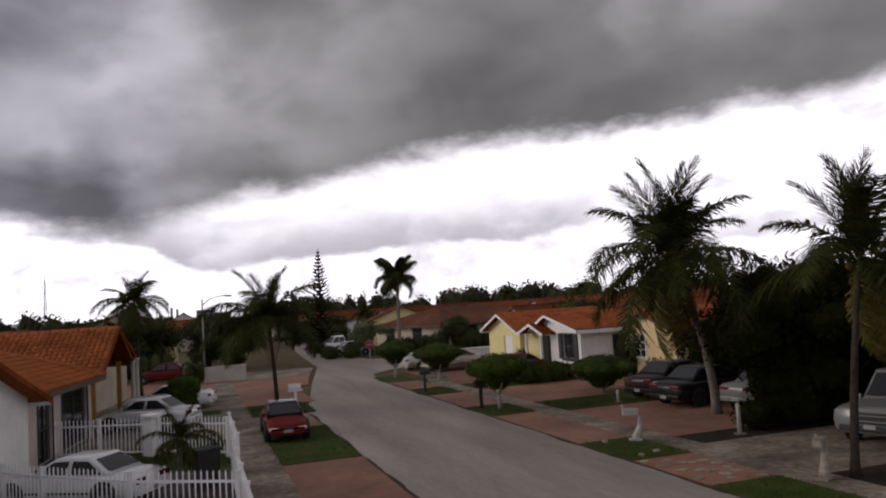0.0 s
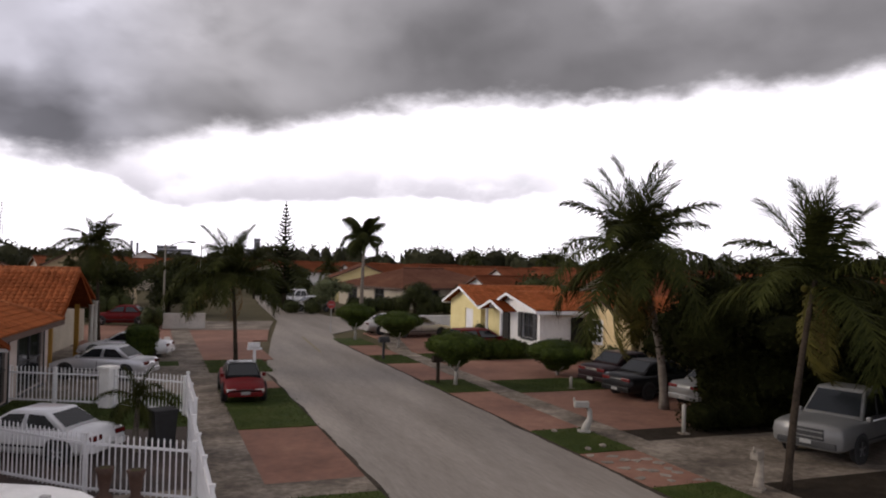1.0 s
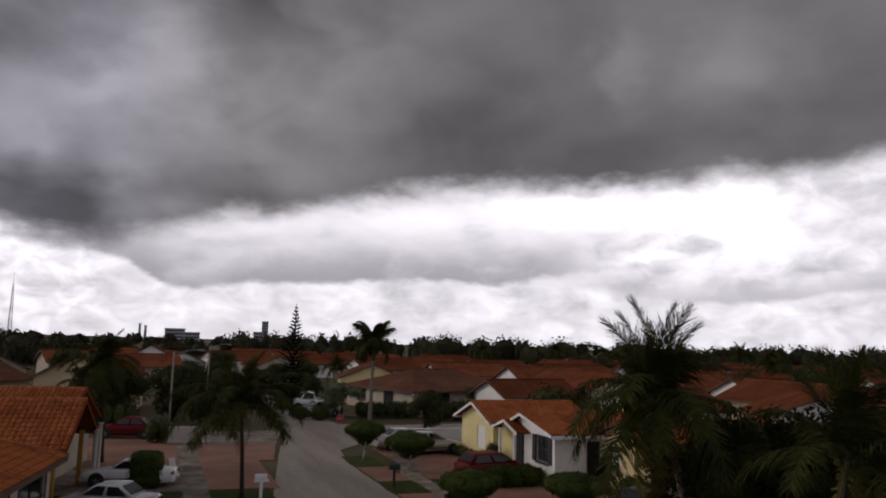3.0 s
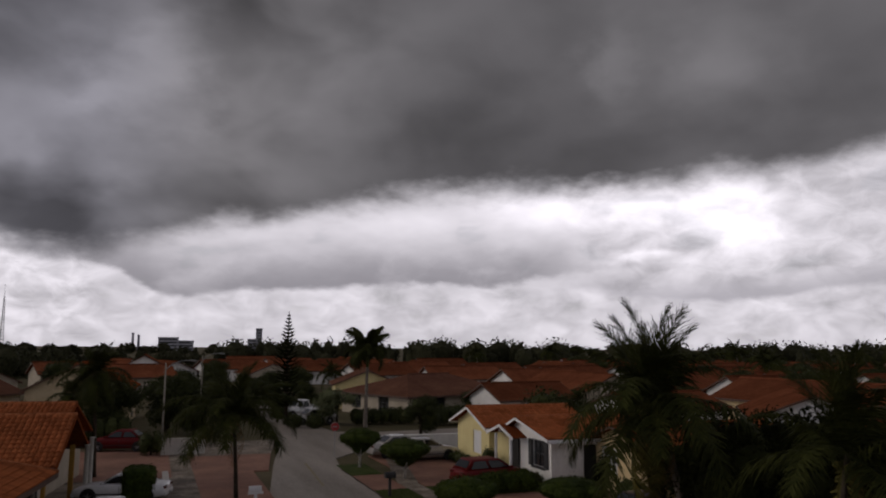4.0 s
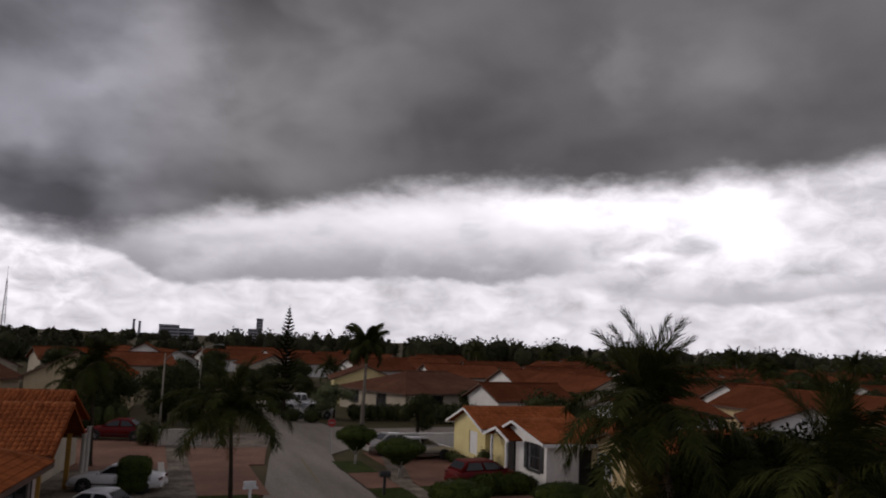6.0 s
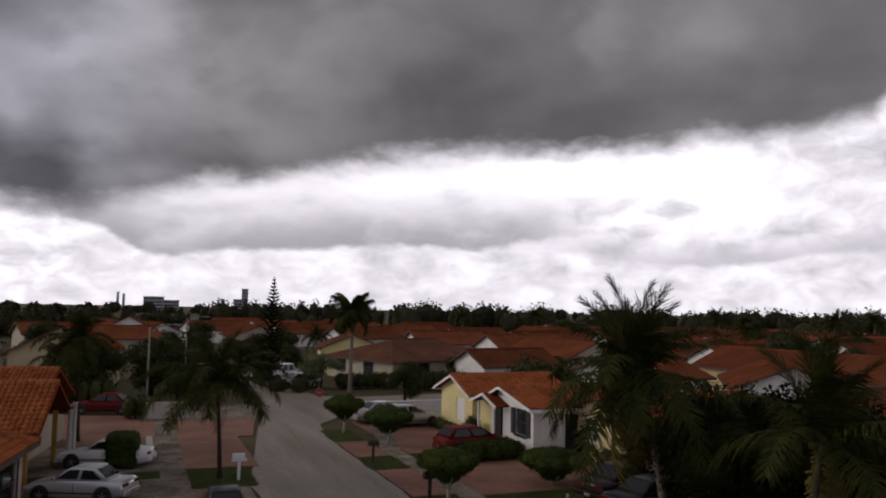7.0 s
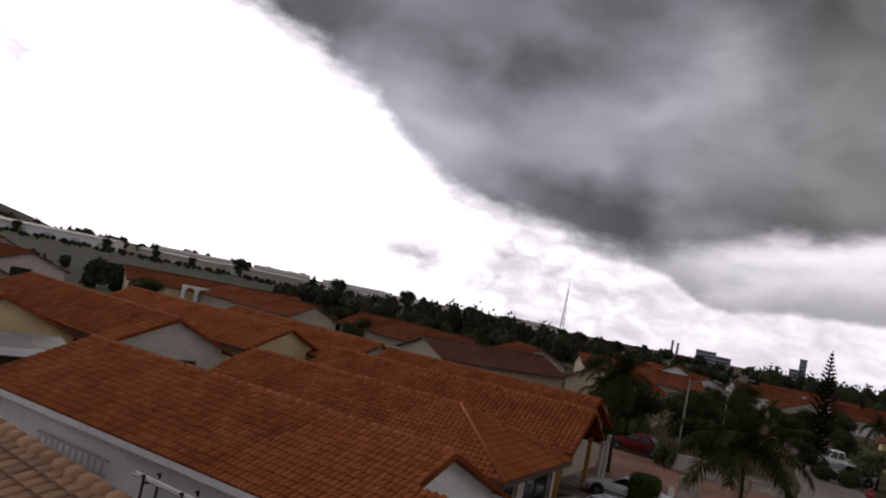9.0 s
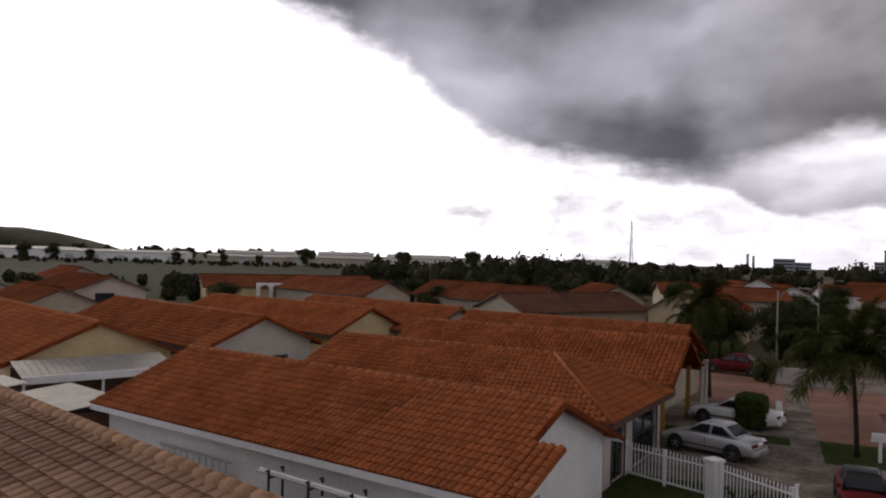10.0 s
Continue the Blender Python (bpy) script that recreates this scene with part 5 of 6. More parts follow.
# ---------------------------------------------------------------- trees further off
GROVE = "trees between the houses"
kinds = [tree(turned(1.2, 69.5), 4.8, 2.6, "dark spreading garden tree", LEAF_MID, 41, 9500, 0.13, 14, 0.2, 0.25, group=GROVE),
         tree(turned(-3.2, 66.5), 4.6, 3.0, "round dark garden tree", LEAF_MID, 42, 8500, 0.12, 13, 0.18, 0.2, group=GROVE),
         tree(turned(61.5, 59.3), 6.3, 3.1, "dense dark garden tree", LEAF_MID, 43, 8500, 0.13, 13, 0.2, 0.2, group=GROVE),
         tree(turned(26.7, 49.3), 4.6, 3.4, "green garden tree behind a house", LEAF_MID, 44, 7500, 0.13, 12, 0.16, 0.2, group=GROVE)]
for i, (x, y, k) in enumerate(((-10.7, 94.6, 0.8), (4.6, 88.1, 0.7), (11.5, 94.4, 0.7), (18.2, 98.4, 0.65), (27.7, 116.9, 0.8), (11.2, 75.3, 0.62), (20.6, 60.5, 0.66), (31.2, 53.3, 1.0), (44.4, 66.2, 1.0), (58.4, 75.0, 0.9), (66.1, 75.1, 1.2),
                               (47.6, 37.6, 0.85), (42.2, 133.6, 1.2), (55.3, 117.7, 1.1), (97.2, 100.7, 1.2), (38.4, 78.4, 0.8), (43.8, 76.5, 0.8), (-42.4, 37.2 + 9, 0.75), (-57.8, 72.1, 0.8), (-40.4, 74.3, 0.8), (-35.9, 80.9, 0.8),
                               (-19.1, 55.5, 0.6), (-34.9, 105.4, 1.1), (-31.5, 118.8, 1.1), (-43.3, 112.5, 1.0), (-12.9, 121.9, 1.15), (-49.3, 104.9, 0.9), (-67.4, 108.9, 0.9), (3.2, 66.5, 0.62), (-55, 102, 0.85), (-41.6, 95.9, 0.75), (-76, 63.5, 0.8), (-30, 100, 1.0), (-24, 92, 0.8), 
                               (70, 60, 1.1), (80, 62, 1.0), (36, 96, 1.0), (52, 72, 1.0), (94, 80, 1.2), (22, 130, 1.0), (8, 108, 0.7), (-6, 88, 0.75), (31, 74, 0.7), (40, 58, 0.9),
                               (6.0, 99.0, 0.7), (2.5, 109.0, 0.75), (8.0, 117.0, 0.8), (4.5, 128.0, 0.9), (12.5, 110.0, 0.75), (17.0, 120.0, 0.8), (10.0, 137.0, 0.95), (-10.0, 108.0, 0.8), (14.5, 101.0, 0.6), (-14.0, 131.0, 0.9), (20.0, 112.0, 0.75), (24.5, 106.0, 0.7))):
    t = copy_thing(kinds[i % 4], turned(x, y, 0, i * 77))
    k = k * 0.72 if x > 25 else k * 0.9
    t.scale = (k, k, k)
for i in range(18):
    q, far_ = radians(-30.0 - 25.0 * ((i * 0.618 + 0.37) % 1.0)), 112.0 + 5.5 * i
    t = copy_thing(kinds[i % 4], turned(-math.sin(q) * far_, math.cos(q) * far_, 0, i * 53))
    k = 0.75 + 0.12 * (i % 4)
    t.scale = (k, k, k)
far_palm = palm(turned(78.8, 83.8), (0, 0, 0), (0.4, 0, 5.2), 0.2, 17, "distant palm above the roofs", 0.95, seed=31, nuts=False, group="distant palms")
for i, (x, y, k) in enumerate(((80.5, 91.0, 0.72), (89.4, 80.0, 0.75), (96.0, 80.0, 0.85), (95.8, 175.7, 1.2), (74.5, 174.9, 1.1), (-48.1, 184.5, 1.1), (-43.4, 185.6, 1.1), (-35.9, 197.4, 1.2), (22.0, 100.0, 0.75), (-5.2, 63.0, 0.7), (118.0, 104.0, 1.25), (104.0, 112.0, 1.1), (133.0, 108.0, 1.3), (92.0, 124.0, 1.1), (124.0, 140.0, 1.3))):
    t = copy_thing(far_palm, turned(x, y, 0, i * 61))
    t.scale = (k, k, k)


def wood(name, spans, label, seed, leaf, tall, material=LEAF_FAR, per=130, spiky=0.3):
    """A far belt of trees along spans (x0, y0, x1, y1, count): many uneven crowns in one object."""
    rnd = random.Random(seed)
    bl = []
    for x0, y0, x1, y1, n in spans:
        for i in range(n):
            s = (i + rnd.random()) / n
            h = tall * rnd.uniform(0.55, 1.1)
            w = h * (rnd.uniform(0.16, 0.24) if rnd.random() < spiky else rnd.uniform(0.36, 0.6))
            bl.append((x0 + (x1 - x0) * s + rnd.uniform(-4, 4), y0 + (y1 - y0) * s + rnd.uniform(-10, 10), h * 0.5, w, w, h * 0.5))
    me = leaf_cloud(name, bl, per * len(bl), leaf, material, seed, 0.86)
    return tagged(part(name, me, material), label, "woods", kind="stuff")


wood("far_woods", [(20, 240, 105, 215, 64), (105, 215, 210, 165, 70), (210, 165, 300, 90, 50), (110, 180, 200, 130, 26)], "belt of dark pines and broadleaf trees on the horizon", 51, 0.6, 9.0, spiky=0.6)
wood("far_woods", [(-125, 215, -40, 250, 30), (-40, 250, 20, 260, 24), (-60, 150, -10, 160, 22), (-120, 190, -20, 205, 34)], "belt of dark trees beyond the houses", 52, 0.7, 6.0)
wood("far_woods", [(-75, 172, -22, 188, 30)], "belt of tall dark pines beyond the houses", 58, 0.6, 8.5, spiky=0.6)
wood("far_woods", [(-190, 640, 330, 620, 110)], "distant hazy tree line", 53, 1.8, 7.5, per=60)
wood("far_woods", [(330, 620, 620, 300, 60), (620, 300, 700, 0, 40)], "distant tree line on the horizon", 54, 2.0, 8.5, per=60)
wood("far_woods", [(-760, 440, -190, 660, 120)], "distant tree line behind the field", 55, 1.8, 9.5, per=60)
wood("field_shrubs", [(-160, 100, -80, 135, 26), (-110, 120, -30, 150, 30), (-120, 92, -60, 100, 16)], "rough dark shrubs at the edge of the field", 56, 0.5, 2.6, per=120, spiky=0.0)
for i, (x, y, k) in enumerate(((-300, 330, 1.4), (-280, 345, 1.1), (-262, 352, 1.2), (-205, 385, 1.3), (-185, 395, 1.1), (-352, 318, 1.2), (-330, 352, 1.5), (-243, 372, 1.9), (-172, 352, 2.1), (-138, 362, 2.0), (-128, 366, 1.7), (-360, 300, 1.7), (-372, 292, 1.9), (-98, 340, 1.6), (-84, 352, 1.6))):
    t = copy_thing(kinds[1 + i % 2], turned(x, y, 0, i * 50))
    t.scale = (k * 0.8, k * 0.8, k)


# ---------------------------------------------------------------- horizon buildings
def warehouse(m, L, W, H, label, walls=GREYWALL):
    w = thing("warehouse", m, label, "warehouse", "warehouses beyond the field")
    bm = bmesh.new()
    prism(bm, [(-W / 2, 0), (W / 2, 0), (W / 2, H * 0.8), (0, H), (-W / 2, H * 0.8)], -L / 2, L / 2, "x")
    part("wall", bm, walls, w)
    for i in range(max(2, int(L / 14))):
        x = -L / 2 + (i + 0.5) * 14
        if x < L / 2 - 3:
            part("loading_door", boxes(((x - 2.2, -W / 2 - 0.1, 0), (x + 2.2, -W / 2 + 0.05, H * 0.5))), GALV, w)
    bm = bmesh.new()
    for sy in (-1, 1):
        prism(bm, [(sy * (W / 2 + 0.6), H * 0.78), (sy * (W / 2 + 0.6), H * 0.82), (0, H * 1.03), (0, H * 0.99)], -L / 2 - 0.6, L / 2 + 0.6, "x")
    part("roof", bm, AWNING, w)
    return w


wood("field_edge_woods", [(-400, 285, -150, 420, 150), (-330, 250, -150, 380, 60)], "rough scrub in front of far warehouses", 57, 0.6, 2.0, per=60, spiky=0.0)
for x, y, L, H in ((-345, 338, 70, 6.5), (-292, 383, 46, 5.5), (-252, 410, 50, 6), (-226, 424, 40, 5), (-196, 438, 52, 7), (-160, 448, 44, 6), (-420, 330, 60, 7), (-310, 420, 44, 8), (-262, 448, 36, 8.5), (-215, 462, 40, 8), (-128, 452, 40, 7), (-98, 470, 34, 8)):
    warehouse(turned(x, y, 0, 30), L, 22, H, "long pale warehouse at the far edge of the field", WHITE if H > 6 else BEIGE)

bm = bmesh.new()
bmesh.ops.create_grid(bm, x_segments=28, y_segments=12, size=0.5)
for v in bm.verts:
    x, y = v.co.x * 2, v.co.y * 2
    v.co = Vector((x * 230, y * 90, max(0.0, (1 - x * x)) * max(0.0, 1 - y * y) * (36 + 8 * noise.noise(Vector((x * 4, y * 3, 0)))) - 0.3))
hill = tagged(part("hill", bm, LEAF_FAR, smooth=True), "low dark grassy mound on the horizon", "hill", kind="structure")
hill.matrix_basis = turned(-800, 480, 0, 55)


def office(m, w, d, h, floors, label, walls, name="office_building"):
    b = thing(name, m, label, "building")
    part("wall", boxes(((-w / 2, -d / 2, 0), (w / 2, d / 2, h))), walls, b)
    part("roof", boxes(((-w / 2 - 0.5, -d / 2 - 0.5, h), (w / 2 + 0.5, d / 2 + 0.5, h + 1.2))), walls, b)
    for i in range(floors):
        z = h * (i + 0.45) / floors
        part("window", boxes(((-w * 0.44, -d / 2 - 0.3, z), (w * 0.44, -d / 2 + 0.1, z + h / floors * 0.42))), PANE, b)
    return b


# Bluish tint puts distance haze into the building colour.
CITY = surface("hazy_concrete", two((0.20, 0.20, 0.23), (0.30, 0.30, 0.34)), 0.05, 0.9)
office(turned(15, 900, 0, 0), 21, 16, 14, 4, "blocky grey office building on the skyline", CITY)
office(turned(33, 905, 0, 0), 17, 16, 10.5, 3, "low grey office building on the skyline", CITY)
office(turned(112, 894, 0, -6), 7, 9, 25, 8, "slim grey tower on the skyline", CITY, "tower_block")
office(turned(106, 897, 0, -6), 12, 12, 13, 4, "broad lower block beside a tower", CITY)
office(turned(88, 898, 0, -6), 4, 6, 13, 4, "small slim tower on the skyline", CITY, "tower_block")
for x, h in ((-21.4, 18), (-15.5, 16)):
    s = thing("chimney_stack", turned(x, 899), "tall dark industrial chimney", "chimney", "chimneys")
    bm = bmesh.new()
    tube(bm, [(0, 0, 0), (0, 0, h * 0.6), (0, 0, h)], [1.7, 1.4, 1.2], 12)
    part("shaft", bm, CITY, s, smooth=True)
    bm = bmesh.new()
    tube(bm, [(0, 0, h), (0, 0, h + 1.5)], [1.5, 1.5], 12)
    part("rim", bm, CITY, s)
mast = thing("radio_mast", turned(-113, 691), "tall thin lattice radio mast", "mast")
for q in (0, 120, 240):
    bm = bmesh.new()
    tube(bm, [(math.cos(radians(q)) * 2.0, math.sin(radians(q)) * 2.0, 0), (math.cos(radians(q)) * 0.5, math.sin(radians(q)) * 0.5, 44)], [0.30, 0.2], 5)
    part("mast_leg", bm, GALV, mast)
for i in range(16):
    z = 2.6 * i + 1
    r = 2.0 - 1.5 * z / 44
    bm = bmesh.new()
    p = [(math.cos(radians(q)) * r, math.sin(radians(q)) * r) for q in (0, 120, 240)]
    for j in range(3):
        tube(bm, [(*p[j], z), (*p[(j + 1) % 3], z + 2.4)], [0.14, 0.14], 4)
    part("lattice", bm, GALV, mast)
bm = bmesh.new()
tube(bm, [(0, 0, 43), (0, 0, 54)], [0.22, 0.08], 5)
part("aerial", bm, GALV, mast)

# ---------------------------------------------------------------- parked cars
car(turned(-1.85, 33.7, 0.022, 157), "silver sedan parked in a driveway", PAINT_SILVER, "sedan", 3.95, 1.6, 1.32)
car(turned(-1.2, 40.2, 0.021, 165), "white coupe parked behind a clipped bush", PAINT_WHITE, "coupe", 4.2, 1.62, 1.28)
car(turned(-2.8, 21.2, 0.02, 150), "white sedan parked in a fenced front yard", PAINT_WHITE, "sedan", 4.1, 1.6, 1.2)
car(turned(3.0, 28.5, 0.045, -92), "red sedan with dark roof parked on the grass verge", PAINT_RED, "sedan", 4.1, 1.46, 1.17, roof=PAINT_BLACK)
car(turned(-1.9, 58.6, 0.02, 165), "dark red car parked in a driveway", PAINT_RED, "sedan", 4.3)
car(turned(19.0, 27.5, 0.035, 12), "black cherry sedan backed towards the street", PAINT_DARK, "sedan", 4.4, 1.8, 1.42)
car(turned(18.7, 25.1, 0.021, 10), "black sedan on a red brick driveway", PAINT_BLACK, "sedan", 4.5)
car(turned(20.0, 22.7, 0.021, 8), "silver sedan half hidden behind a palm trunk", PAINT_PICKUP, "sedan", 4.4)
car(turned(18.7, 16.1, 0.02, 198), "pale grey pickup truck with black grille on a concrete driveway", PAINT_PICKUP, "pickup", 5.4, 1.95, 1.80, category="pickup truck")
car(turned(16.5, 48.2, 0.021, 8), "grey-beige sedan parked beside a white wall", PAINT_GREY, "sedan", 4.6)
car(turned(15.6, 50.4, 0.0, 8), "pale grey sedan parked behind another", PAINT_GREY, "sedan", 4.5)
car(turned(16.9, 38.6, 0.04, 8), "red hatchback parked behind a hedge", PAINT_RED, "hatch", 4.0)

# ---------------------------------------------------------------- garden plants
palm(turned(3.55, 35.9), (0, 0, 0), (-0.25, 0.1, 4.2), 0.11, 23, "coconut palm with drooping fronds on the grass verge", 0.95, dry=2, old=1, seed=3, bark=DARKBARK, high=88, low=-6, power=0.9)
palm(turned(17.0, 22.4), (0, 0, 0), (-1.7, -0.5, 5.45), 0.165, 31, "tall leaning coconut palm beside a driveway", 1.16, dry=2, old=4, seed=5, curve=0.9, high=88, low=-34, power=1.25)
palm(turned(13.6, 13.4), (0, 0, 0), (1.4, 0.6, 4.85), 0.10, 18, "coconut palm with yellowing fronds on the verge", 0.9, dry=1, old=2, seed=9, bark=DARKBARK, high=92, low=-26, power=1.6)
palm(turned(-2.9, 47.5), (0, 0, 0), (-0.3, 0.2, 5.6), 0.11, 24, "slim palm with dry brown fronds in a yard", 0.7, dry=4, bark=DARKBARK, seed=12)
palm(turned(17.5, 66.5), (0, 0, 0), (0.1, 0, 5.6), 0.20, 15, "royal palm with a pale trunk", 1.0, seed=18, meshes=ROYAL, nuts=False, shaft=1.5, low=-5, high=86)
norfolk_pine(turned(11.8, 74.0), 10.5, "tall dark Norfolk Island pine")
topiary(turned(11.6, 28.9, 0.04), 0.75, 1.28, 1.35, "clipped mushroom-shaped tree on the verge", 1)
topiary(turned(13.2, 41.8, 0.02), 0.65, 1.45, 1.4, "clipped round tree beside the sidewalk", 2)
topiary(turned(11.8, 46.3, 0.04), 0.8, 1.28, 1.4, "clipped dome-shaped tree on the corner verge", 3)
topiary(turned(-0.5, 39.6, 0.0), 0.1, 0.72, 1.5, "tall dark clipped box-shaped bush beside a parked car", 4, True)
topiary(turned(17.3, 30.6, 0.0), 0.2, 1.55, 1.35, "broad clipped mushroom-shaped bush on the lawn", 5)
hedge(turned(17.0, 36.6, 0.0), (2.6, 1.4, 0.95), "low clipped hedge in front of the house", 6, 4200)
# These crowns and shrubs take the leaf colour with deep shade put in.
tree(turned(20.4, 19.5), 4.9, 3.6, "dense dark mango tree", LEAF_SHADE, 21, 12000, 0.11, 16, 0.25, 0.2)
tree(turned(23.5, 24.0), 3.9, 4.0, "dense dark spreading tree", LEAF_SHADE, 22, 6500, 0.17, 14, 0.25, 0.2)
tree(turned(22.5, 12.0), 4.9, 4.0, "dense dark tree behind a pickup", LEAF_SHADE, 23, 5500, 0.17, 13, 0.25, 0.2)
tree(turned(27.0, 17.5), 3.7, 4.0, "dark spreading tree between houses", LEAF_SHADE, 24, 5500, 0.18, 13, 0.25, 0.2)
# Out-of-view tree, added to block skylight from the driveway side.
tree(turned(20.5, 9.5), 4.9, 4.4, "unseen dark tree added to shade a driveway", LEAF_SHADE, 45, 6000, 0.17, 14, 0.25, 0.2)
# High crown added above the pickup so that it stands in shade.
tree(turned(21.0, 14.4), 5.0, 3.6, "dense dark tree overhanging a driveway, added to shade a pickup", LEAF_SHADE, 46, 6500, 0.16, 15, 0.22, 0.66)
tree(turned(23.4, 28.2), 3.6, 3.0, "dense dark tree behind parked cars", LEAF_SHADE, 48, 10000, 0.11, 15, 0.2, 0.25)
tree(turned(26.5, 21.0), 3.6, 4.0, "dark tree behind shrubs", LEAF_SHADE, 49, 5500, 0.16, 13, 0.2, 0.25)
hedge(turned(17.3, 19.25, 0.0), (3.6, 1.0, 0.9), "low dark shrubs on a soil bed", 50, 2400, LEAF_SHADE, "shrub", 0.07)
tree(turned(18.4, 19.8), 5.0, 3.0, "dark bushy tree behind a palm trunk", LEAF_SHADE, 47, 10000, 0.10, 14, 0.16, 0.22)
hedge(turned(20.6, 20.3, 0.0), (6.0, 2.6, 2.8), "dense dark shrubs under the trees", 25, 10000, LEAF_SHADE, "shrub", 0.09)
hedge(turned(22.2, 17.9, 0.0), (5.0, 1.6, 2.4), "dense dark shrubs beside a driveway", 26, 3600, LEAF_SHADE, "shrub", 0.12)
hedge(turned(24.0, 13.4, 0.0), (5.0, 3.0, 3.0), "dark shrubs behind a pickup truck", 27, 4200, LEAF_SHADE, "shrub", 0.12)
hedge(turned(11.9, 70.2), (1.2, 1.2, 1.2), "dark round bush on a street corner", 28, 700, LEAF_MID, "shrub", 0.11)
hedge(turned(13.6, 69.2), (1.2, 1.2, 1.25), "dark round bush beside a street corner", 40, 700, LEAF_MID, "shrub", 0.11)
hedge(turned(20.6, 71.5), (6.0, 1.6, 1.4), "garden shrubs in front of a brown-roofed house", 29, 3600, LEAF_MID, "shrub", 0.12)
hedge(turned(26.5, 69.0), (6.0, 1.8, 1.7), "garden shrubs along a house", 32, 2200, LEAF_MID, "shrub", 0.14)
tree(turned(16.2, 72.0), 3.4, 2.2, "small pale green tree in a front garden", LEAF_PALE, 33, 1400, 0.16, 7, 0.09, 0.35)
hedge(turned(18.6, 42.4, 0.0), (0.8, 0.8, 1.3), "small dark shrub by a porch", 35, 500, LEAF_MID, "shrub", 0.08)
hedge(turned(21.4, 32.0, 0.0), (0.9, 1.8, 1.0), "leafy shrub below a window", 36, 700, LEAF, "shrub", 0.1)
palm(turned(-0.45, 20.9, 0.02), (0, 0, 0), (0.05, 0.0, 1.35), 0.09, 13, "young palm in a fenced front yard", 0.32, seed=37, nuts=False, low=-25)
# Added shrub that stands for the dark, shaded gap between two houses.
hedge(turned(22.2, 35.6), (0.9, 0.5, 1.6), "dark shrub added for the shaded gap beside a white wall", 39, 900, LEAF_SHADE, "shrub", 0.09)
hedge(turned(18.55, 37.3), (0.7, 2.2, 0.85), "low flowering shrubs under a black window", 61, 1400, LEAF_MID, "shrub", 0.07)
hedge(turned(18.3, 45.2), (0.6, 4.6, 0.6), "low garden shrubs along a yellow wall", 62, 1600, LEAF, "shrub", 0.07)
hedge(turned(-4.5, 63.0), (6.0, 1.8, 1.9), "rough garden shrubs behind a driveway", 53, 1800, LEAF_MID, "shrub", 0.12)
hedge(turned(-9.5, 60.5), (3.0, 1.8, 2.0), "dark garden bushes beside a house", 54, 1400, LEAF_MID, "shrub", 0.12)
hedge(turned(0.0, 55.6), (1.4, 1.2, 1.5), "small dark bush by a lamp post", 38, 700, LEAF_MID, "shrub", 0.1)


def grass_patch(x0, y0, x1, y1, seed, z=0.04):
    rs = np.random.RandomState(seed)
    n = int((x1 - x0) * (y1 - y0) * 420)
    p = np.stack([np.clip(rs.uniform(x0, x1, n) + rs.normal(0, 0.07, n), x0 - 0.2, x1 + 0.2), rs.uniform(y0, y1, n) + rs.normal(0, 0.07, n), np.full(n, z - 0.01)], 1)
    q = rs.uniform(0, 6.28, n)
    side = np.stack([np.cos(q), np.sin(q), np.zeros(n)], 1) * 0.012
    tip = p + np.stack([rs.normal(0, 0.02, n), rs.normal(0, 0.02, n), rs.uniform(0.02, 0.06, n)], 1)
    v = np.stack([p - side, p + side, tip], 1).reshape(-1, 3)
    me = mesh_of("grass_blades", v.tolist(), np.arange(3 * n).reshape(n, 3).tolist())
    tagged(part("grass", me, BLADES), "short green grass blades", "grass", kind="stuff")


for i, (a, b, c, d) in enumerate(((2.3, 14.6, ROAD_L, 15.9), (2.3, 22.7, ROAD_L, 29.6), (2.3, 34.2, 5.0, 38.2), (ROAD_R, 9.0, 12.42, 14.4), (ROAD_R, 17.6, 12.42, 20.4), (ROAD_R, 27.2, 12.42, 30.2), (ROAD_R, 35.6, 12.42, 38.8), (13.42, 26.6, 17.0, 29.6), (13.42, 36.0, 17.5, 39.0), (-4.9, 23.8, 1.0, 28.8))):
    grass_patch(a, b, c, d, 60 + i)

# ---------------------------------------------------------------- fences, boxes, lamps


def picket_fence(ends, height, label, gap=0.135, pointed=0.16):
    """A white metal fence from a to b: posts, two rails and spear-topped pickets, each a part."""
    (ax, ay), (bx, by) = ends
    L = math.hypot(bx - ax, by - ay)
    f = thing("fence", turned(ax, ay, 0.02, math.degrees(math.atan2(by - ay, bx - ax))), label, "fence", "white metal fences")
    bm = bmesh.new()
    box(bm, (-0.012, -0.012, 0.1), (0.012, 0.012, height + pointed * 0.55))
    prism(bm, [(-0.02, height + pointed * 0.55), (0.02, height + pointed * 0.55), (0, height + pointed)], -0.012, 0.012, "y")
    picket = finish(bm, "picket", WHITE_PAINT)
    post = finish(boxes(((-0.04, -0.04, 0), (0.04, 0.04, height + 0.12)), ((-0.055, -0.055, height + 0.12), (0.055, 0.055, height + 0.16))), "post", WHITE_PAINT)
    n = int(L / gap)
    for i in range(1, n):
        part("picket", picket, None, f).location = (L * i / n, 0, 0)
    k = max(1, round(L / 1.9))
    for i in range(k + 1):
        part("post", post, None, f).location = (L * i / k, 0, 0)
    for z in (0.16, height - 0.06):
        part("rail", boxes(((0, -0.022, z - 0.025), (L, 0.022, z + 0.025))), WHITE_PAINT, f)
    return f


